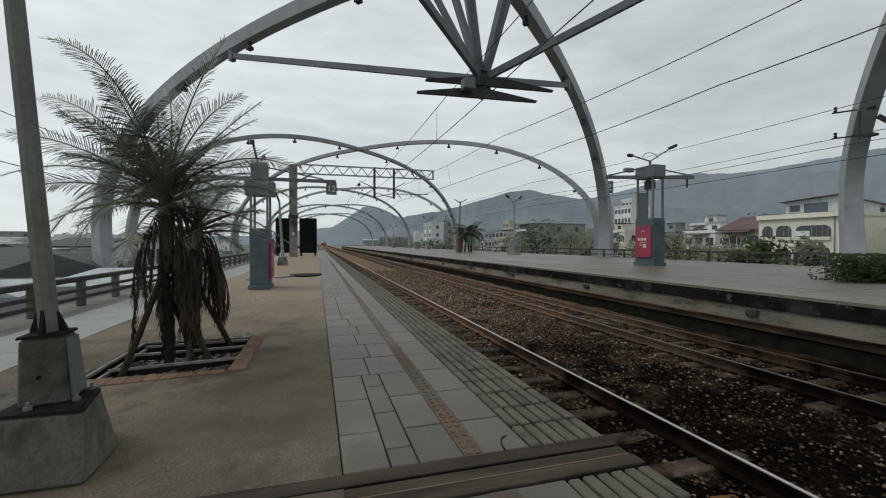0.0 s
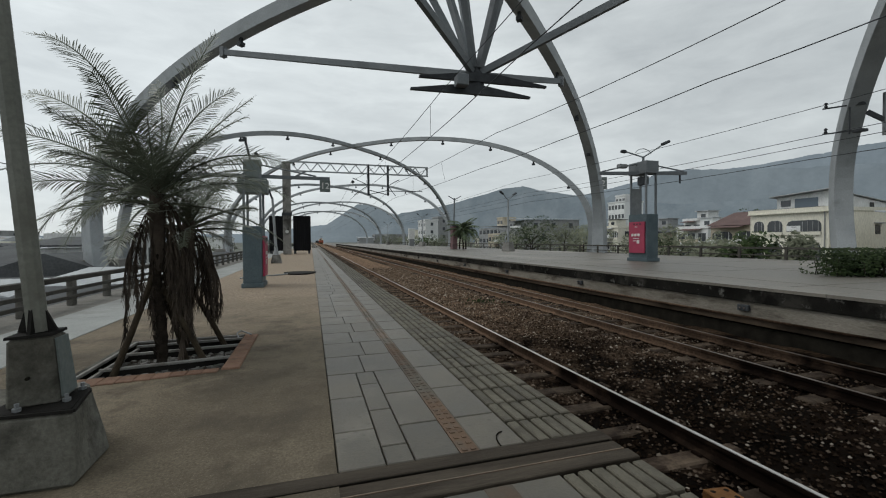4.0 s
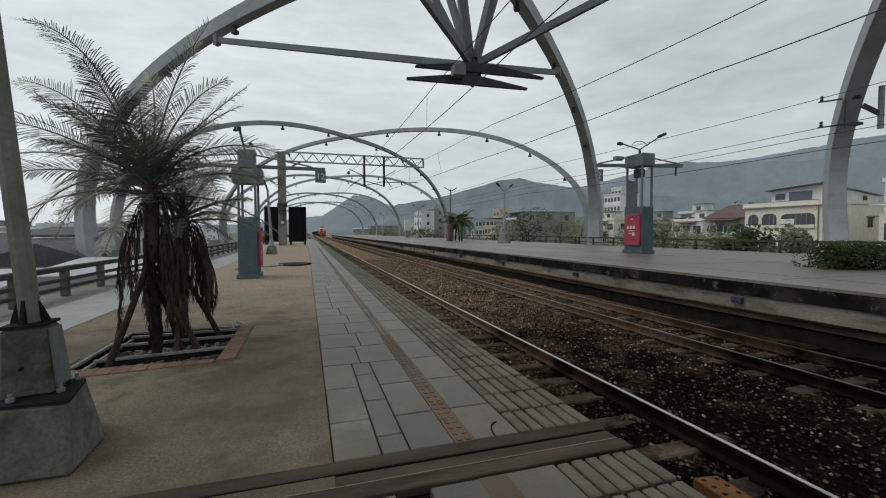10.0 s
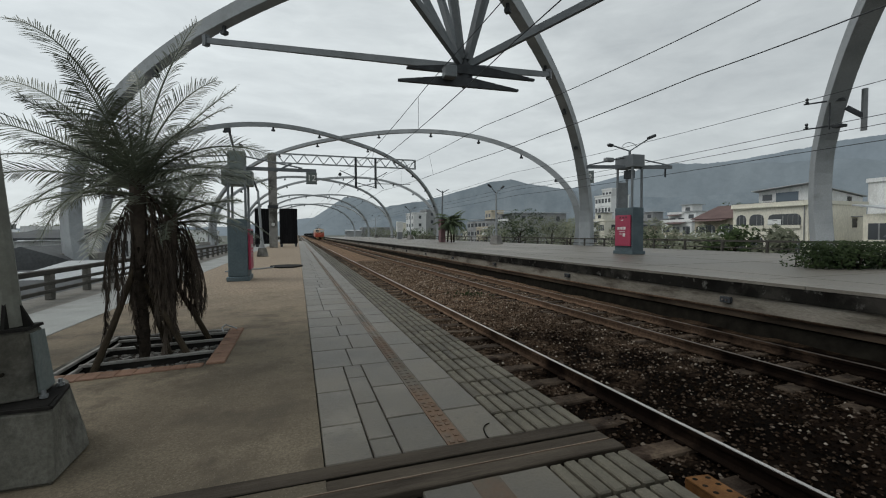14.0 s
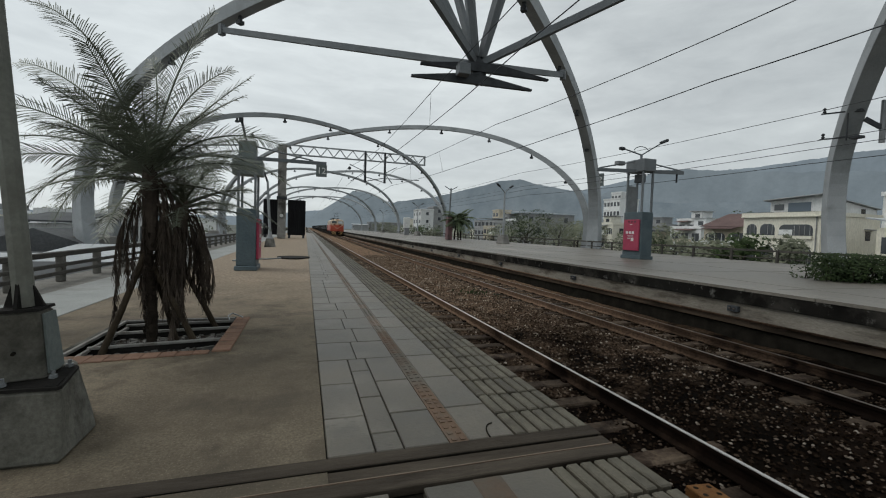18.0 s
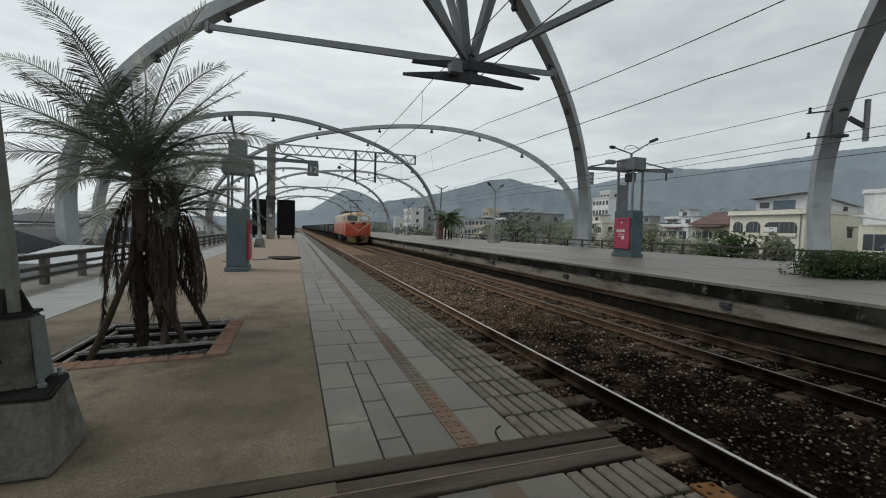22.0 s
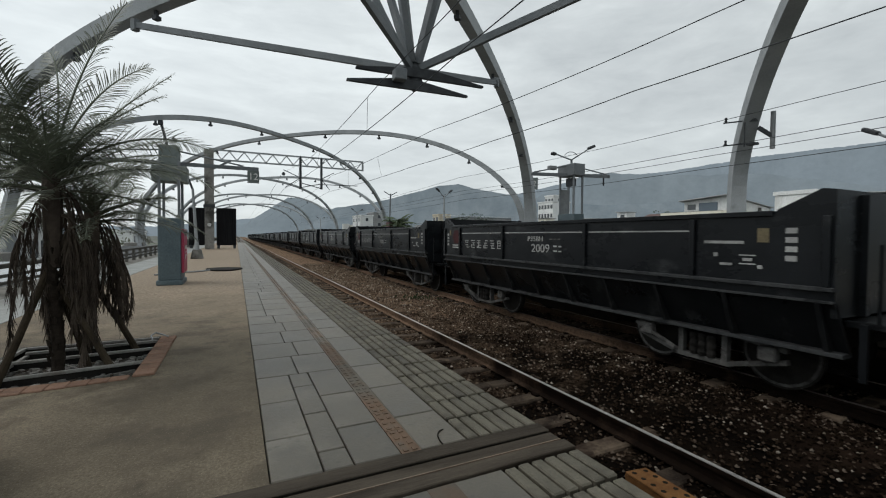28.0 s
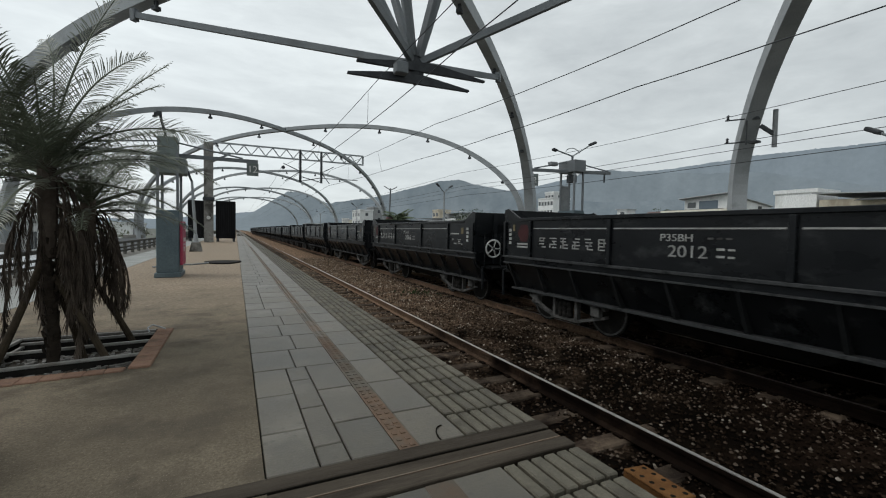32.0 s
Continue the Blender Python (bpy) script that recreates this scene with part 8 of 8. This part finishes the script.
def cream_house():
    """The cream house across the tracks: arched loggias to the station, a plain gable side, and a white room on its roof."""
    th = thing("house", "cream two-storey house with arched loggias and stained parapet", "building", pose(45, 26.66, 0), "houses of the town")
    w, d, top = 7.2, 8.6, 3.50
    part("wall", box(B(), 0, d, 0, w, TOWN_Z, top), CREAM_WALL, th)
    # brighter cream sheet over this side: its sunlight is put into the colour
    part("side_wall", box(B(), 0.0, d, -0.05, -0.003, TOWN_Z, top - 0.02), CREAM_BRIGHT, th, "cream side wall with sunlight painted into its colour")
    bm = B()
    for a, b, c, e in ((-0.15, d + 0.15, -0.15, 0.1), (-0.15, d + 0.15, w - 0.1, w + 0.15), (-0.15, 0.1, 0.1, w - 0.1), (d - 0.1, d + 0.15, 0.1, w - 0.1)):
        box(bm, a, b, c, e, top + 0.002, top + 0.36)
    part("parapet", bm, CREAM_WALL, th)
    part("roof", box(B(), 0.11, d - 0.11, 0.11, w - 0.11, top + 0.002, top + 0.08), GREY_WALL, th)
    part("cornice", box(B(), -0.28, -0.002, -0.1, w + 0.1, top - 0.12, top + 0.0), CREAM_WALL, th)
    for y0, y1, z0, z1 in ((0.55, 3.55, 1.25, 2.65), (3.95, 5.4, 1.25, 2.72), (5.75, 6.8, 1.25, 2.72), (0.55, 3.55, -1.5, 0.42), (3.95, 5.4, -1.5, 0.42), (5.75, 6.8, -1.5, 0.42)):
        r = 0.45
        ring = [(y0, z0), (y1, z0), (y1, z1 - r), (y1 - r * 0.3, z1 - r * 0.3), (y1 - r, z1), (y0 + r, z1), (y0 + r * 0.3, z1 - r * 0.3), (y0, z1 - r)]
        # the loggia's inner shade is a flat dark panel on the wall
        wn_ = part("loggia", prism(B(), ring, -0.03, 0.0), WINDOW, th, "arched loggia, its shade a flat dark panel")
        part("balcony_wall", box(B(), -0.16, -0.031, y0, y1, z0, z0 + 0.32), CREAM_WALL, wn_)
        if y1 - y0 > 2:
            part("inner_wall", box(B(), -0.045, -0.031, y1 - 1.25, y1, z0 + 0.33, z1 - 0.5), WHITE_WALL, wn_, "pale inner wall with a small window")
            part("inner_window", box(B(), -0.055, -0.046, y1 - 0.9, y1 - 0.45, z0 + 0.75, z1 - 0.6), WINDOW, wn_)
        for k in range(4 if y1 - y0 > 2 else 2):
            y = y0 + 0.2 + k * 0.45
            part("mullion", box(B(), -0.06, -0.031, y, y + 0.05, z0 + 0.33, z1 - 0.12), GREY_WALL, wn_)
        part("top_rail", box(B(), -0.13, -0.08, y0, y1, z0 + 0.36, z0 + 0.40), DARK_ROOF, wn_)
    for x, z in ((6.4, 2.2), (6.2, -0.6)):
        wn_ = part("window", box(B(), x, x + 0.75, -0.08, 0.02, z - 0.9, z), WINDOW, th, "small side window")
        part("hood", box(B(), x - 0.2, x + 1.0, -0.4, -0.052, z + 0.12, z + 0.2), GREY_WALL, wn_)
    part("down_pipe", rod(B(), (-0.08, 0.25, -5), (-0.08, 0.25, top), 0.05, seg=6), GREY_WALL, th)
    part("stain_band", box(B(), -0.155, 0.1, 0.3, w, top + 0.363, top + 0.40), DARK_ROOF, th, "dark weathered parapet top")
    pent = thing("roof_room", "white roof room under a sloping grey tin roof", "building", pose(45.5, 26.9, 3.60))
    part("wall", loft_rings([[(0, 0, 0), (8.0, 0, 0), (8.0, 4.6, 0), (0, 4.6, 0)], [(0, 0, 1.75), (8.0, 0, 0.75), (8.0, 4.6, 0.65), (0, 4.6, 1.45)]]), WHITE_WALL, pent)
    part("roof", loft_rings([[(-0.6, -0.25, 1.83), (8.3, -0.25, 0.78), (8.3, 5.0, 0.68), (-0.6, 5.0, 1.48)], [(-0.6, -0.25, 1.92), (8.3, -0.25, 0.87), (8.3, 5.0, 0.77), (-0.6, 5.0, 1.57)]]), TIN_ROOF, pent)
    part("window", box(B(), -0.05, 0.02, 0.9, 2.9, 0.1, 1.2), GLASS_BLUE, pent, "wide grey-blue window")
    part("window", box(B(), -0.05, 0.02, 3.3, 4.2, 0.5, 1.1), WINDOW, pent)
    for x in (2.6, 5.6):
        part("window", box(B(), x, x + 0.6, -0.05, 0.02, 0.2, 0.75), WINDOW, pent)


def town():
    # across the far platform, along the track
    cream_house()
    house(48.5, 35.4, 6.2, 9, 2.55, TAN_WALL, RED_ROOF, 2, 2, "gable", "tan house with a faded red pitched roof", arched=True)
    house(60, 52, 6, 10, 2.6, WHITE_WALL, TIN_ROOF, 2, 3, "flat", "white flat-roofed house with small windows")
    house(58, 59, 6, 9, 2.0, TAN_WALL, DARK_ROOF, 2, 3, "lean", "tan low house with a dark lean-to roof")
    house(66, 66, 8, 9, 3.2, GREY_WALL, TIN_ROOF, 2, 3, "flat", "grey concrete house with a metal roof")
    house(62, 75, 9, 9, 3.4, CREAM_WALL, DARK_ROOF, 3, 4, "flat", "cream house with arched balconies", arched=True)
    house(70, 62, 4, 5, 4.4, WHITE_WALL, DARK_ROOF, 1, 2, "flat", "white roof turret house")
    house(92, 108.5, 7.5, 7, 12.4, WHITE_WALL, GREY_WALL, 5, 5, "flat", "tall white apartment block with rows of dark windows", storey_h=2.9, name="apartment_block")
    house(94, 110.5, 4.5, 4.5, 14.6, WHITE_WALL, GREY_WALL, 1, 3, "flat", "white lift house on the apartment block", name="apartment_block")
    house(60, 118, 30, 12, 5.2, GREY_WALL, TIN_ROOF, 3, 9, "lean", "long grey-brown workshop with a pale tin roof", name="workshop")
    house(56, 108, 22, 8, 2.6, TAN_WALL, DARK_ROOF, 3, 8, "flat", "long red-brown row of shops with balconies", name="row_house")
    house(40, 78, 8.5, 12, 3.0, GREY_WALL, DARK_ROOF, 3, 6, "flat", "grey-brown terrace with open galleries")
    house(47.5, 88, 9, 14, 5.6, GREY_WALL, TIN_ROOF, 2, 5, "lean", "grey hall under a long pale tin roof", name="workshop")
    house(66, 140, 5, 5, 8.8, TAN_WALL, DARK_ROOF, 2, 2, "flat", "narrow brown stair tower", name="stair_tower")
    house(42, 158, 12, 5, 8.6, WHITE_WALL, GREY_WALL, 5, 3, "flat", "pale five-storey block with paired windows", name="apartment_block")
    house(47.1, 158, 9, 4.5, 9.8, GREY_WALL, GREY_WALL, 4, 1, "flat", "plain grey gable of a tall block", name="apartment_block")
    # further right
    house(60, 25.5, 4.2, 5, 6.3, WHITE_WALL, DARK_ROOF, 0, 2, "flat", "dirty white blank-walled house with a small roof hut")
    house(58, 11, 13.4, 10, 5.2, TAN_WALL, TIN_ROOF, 3, 6, "lean", "long tan house with strip windows")
    house(43, 19.45, 2.1, 6, 2.3, CREAM_BRIGHT, TIN_ROOF, 1, 1, "lean", "small cream house under a sloping grey roof")
    house(44, 14.5, 4.9, 6, 2.2, TIMBER, DARK_ROOF, 1, 2, "lean", "dark open lean-to beside the small cream house")
    house(33, 6.5, 8.5, 8, 0.6, TIMBER, DARK_ROOF, 2, 4, "gable", "old dark timber house with a broad tiled roof")
    house(36, 11.2, 3.4, 3, 1.7, GREY_WALL, GREYBOX, 1, 5, "lean", "low glazed shed with a green-grey roof", name="shed")
    house(48, 10, 6, 8, 3.0, WHITE_WALL, DARK_ROOF, 2, 3, "flat", "white house with dark balconies")
    house(50, -8, 14, 10, 4.0, CREAM_WALL, TIN_ROOF, 3, 5, "flat", "cream row house with balconies")
    # beyond the left-hand railing, below the viaduct
    spots = [(-14.7, 34.5, 4, 2.8, 0.55, WHITE_WALL, DARK_ROOF, "lean"), (-5.4, 9, 8, 5, -1.35, WHITE_WALL, DARK_ROOF, "lean"), (-5.4, 18.5, 6, 4.5, -1.1, GREY_WALL, TIN_ROOF, "lean"), (-5.6, 31, 8, 5, -1.2, WHITE_WALL, DARK_ROOF, "lean"), (-5.6, 41, 9, 6, -1.0, WHITE_WALL, DARK_ROOF, "lean"), (-13.5, 40.5, 6, 6, 1.2, WHITE_WALL, DARK_ROOF, "flat"), (-19, 49, 7, 9, -0.2, WHITE_WALL, TIN_ROOF, "lean"), (-44, 33, 9, 12, -1.4, WHITE_WALL, TIN_ROOF, "lean"), (-52, 26, 10, 12, -1.8, GREY_WALL, TIN_ROOF, "lean"), (-66, 60, 12, 12, -0.9, WHITE_WALL, DARK_ROOF, "flat"), (-36, 72, 10, 12, -0.5, GREY_WALL, TIN_ROOF, "lean"), (-44, 96, 14, 14, 0.2, WHITE_WALL, TIN_ROOF, "lean"), (-36, 44, 12, 14, -0.6, WHITE_WALL, DARK_ROOF, "flat"), (-27, 58, 8, 10, -0.3, CREAM_WALL, DARK_ROOF, "flat"), (-20, 60, 9, 8, 0.4, WHITE_WALL, TIN_ROOF, "flat"), (-48, 62, 12, 14, -1.2, GREY_WALL, TIN_ROOF, "gable"), (-60, 45, 14, 14, -0.8, WHITE_WALL, DARK_ROOF, "lean"), (-55, 85, 14, 14, -0.6, TAN_WALL, RED_ROOF, "gable"), (-80, 90, 16, 16, 0.3, GREY_WALL, TIN_ROOF, "flat"), (-24, 82, 12, 10, 0.2, TAN_WALL, TIN_ROOF, "lean"), (-18, 100, 14, 10, 1.4, WHITE_WALL, DARK_ROOF, "flat"), (-90, 60, 14, 14, -1.0, WHITE_WALL, TIN_ROOF, "lean"), (-120, 150, 18, 18, 2.5, WHITE_WALL, GREY_WALL, "flat"), (-160, 190, 20, 20, 5, GREY_WALL, GREY_WALL, "flat"), (-180, 170, 20, 20, 3.5, WHITE_WALL, GREY_WALL, "flat"), (-140, 260, 24, 20, 6.5, GREY_WALL, GREY_WALL, "flat"), (-210, 220, 20, 20, 8, GREY_WALL, GREY_WALL, "flat"), (-70, 130, 20, 16, -0.5, TAN_WALL, TIN_ROOF, "gable"), (-100, 110, 16, 16, 0.4, GREY_WALL, TIN_ROOF, "lean")]
    labels = {"lean": "low town house under a sloping metal roof", "gable": "low town house with a pitched roof", "flat": "flat-roofed concrete town house"}
    for x, y, w, d, top, wl_, rf, k in spots:
        house(x, y, w, d, top, wl_, rf, 2, 3, k, labels[k], faces="xy" if y < 70 else "x")
    # low crowded roofs in rows beyond the left-hand railing
    rl = random.Random(23)
    for k in range(24):
        az, r = radians(rl.uniform(-33, -19)), 17 + 2.9 * k
        x, y = r * math.sin(az), r * math.cos(az)
        house(x, y, rl.uniform(3.5, 6), rl.uniform(3.5, 7), -2.1 + 0.036 * r + rl.uniform(-0.3, 0.35), rl.choice((WHITE_WALL, WHITE_WALL, GREY_WALL, CREAM_WALL)), rl.choice((TIN_ROOF, DARK_ROOF, DARK_ROOF, TIN_ROOF)), 1, 2, rl.choice(("lean", "lean", "flat", "gable")), "small low house among crowded roofs", faces="x")
    rng = random.Random(11)
    for k in range(26):
        az, r = radians(rng.uniform(4, 34)), rng.uniform(190, 420)
        x, y = r * math.sin(az), r * math.cos(az)
        if x < 26:
            continue
        house(x, y, rng.uniform(10, 22), rng.uniform(9, 14), rng.uniform(0.5, 9.0), rng.choice((WHITE_WALL, GREY_WALL, TAN_WALL, CREAM_WALL)), rng.choice((TIN_ROOF, DARK_ROOF, RED_ROOF)), 2, 4, rng.choice(("flat", "lean", "gable")), "distant town house in pale haze", faces="x")
    for k in range(16):
        az, r = radians(rng.uniform(36, 58)), rng.uniform(95, 220)
        x, y = r * math.sin(az), r * math.cos(az)
        house(x, y, rng.uniform(7, 14), rng.uniform(8, 12), rng.uniform(1.0, 5.0), rng.choice((WHITE_WALL, GREY_WALL, TAN_WALL, CREAM_WALL)), rng.choice((TIN_ROOF, DARK_ROOF, RED_ROOF)), 2, 3, rng.choice(("flat", "lean", "gable")), "distant town house in pale haze", faces="x")
    for k, (x, y, h, s) in enumerate(((30, 22.6, 8.0, 1.5), (31, 20.4, 7.5, 1.4), (30.5, 25.2, 7.8, 1.5), (29.5, 18.9, 7.3, 1.1), (31, 30, 8.2, 2.2), (33, 34, 7.9, 2.4), (30, 26, 7.6, 2.0), (34, 39, 8.0, 2.2), (35, 49, 9.6, 3.4), (36, 55, 10.6, 3.8), (34, 61, 10.6, 3.8), (37, 67, 10.0, 3.6), (36, 75, 9.0, 3.2), (40, 58, 9.6, 3.2), (30, 100, 8.8, 3.4), (31, 112, 9.2, 3.6), (30, 128, 9.0, 3.8), (32, 145, 9.4, 4.0), (30, 165, 9.6, 4.2), (34, 90, 8.4, 3.0), (62, 47, 11.5, 2.6), (-30, 66, 8.5, 3.0), (-18, 75, 8.0, 3.0), (31, 185, 10, 4.4))):
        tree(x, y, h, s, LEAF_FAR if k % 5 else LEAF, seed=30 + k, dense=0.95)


town()

paving()


def motions():
    for ob, back in train:
        walk(ob, [(t, pose(TRACK_MID, y + back, RAIL_Z)) for t, y in RUN])


motions()
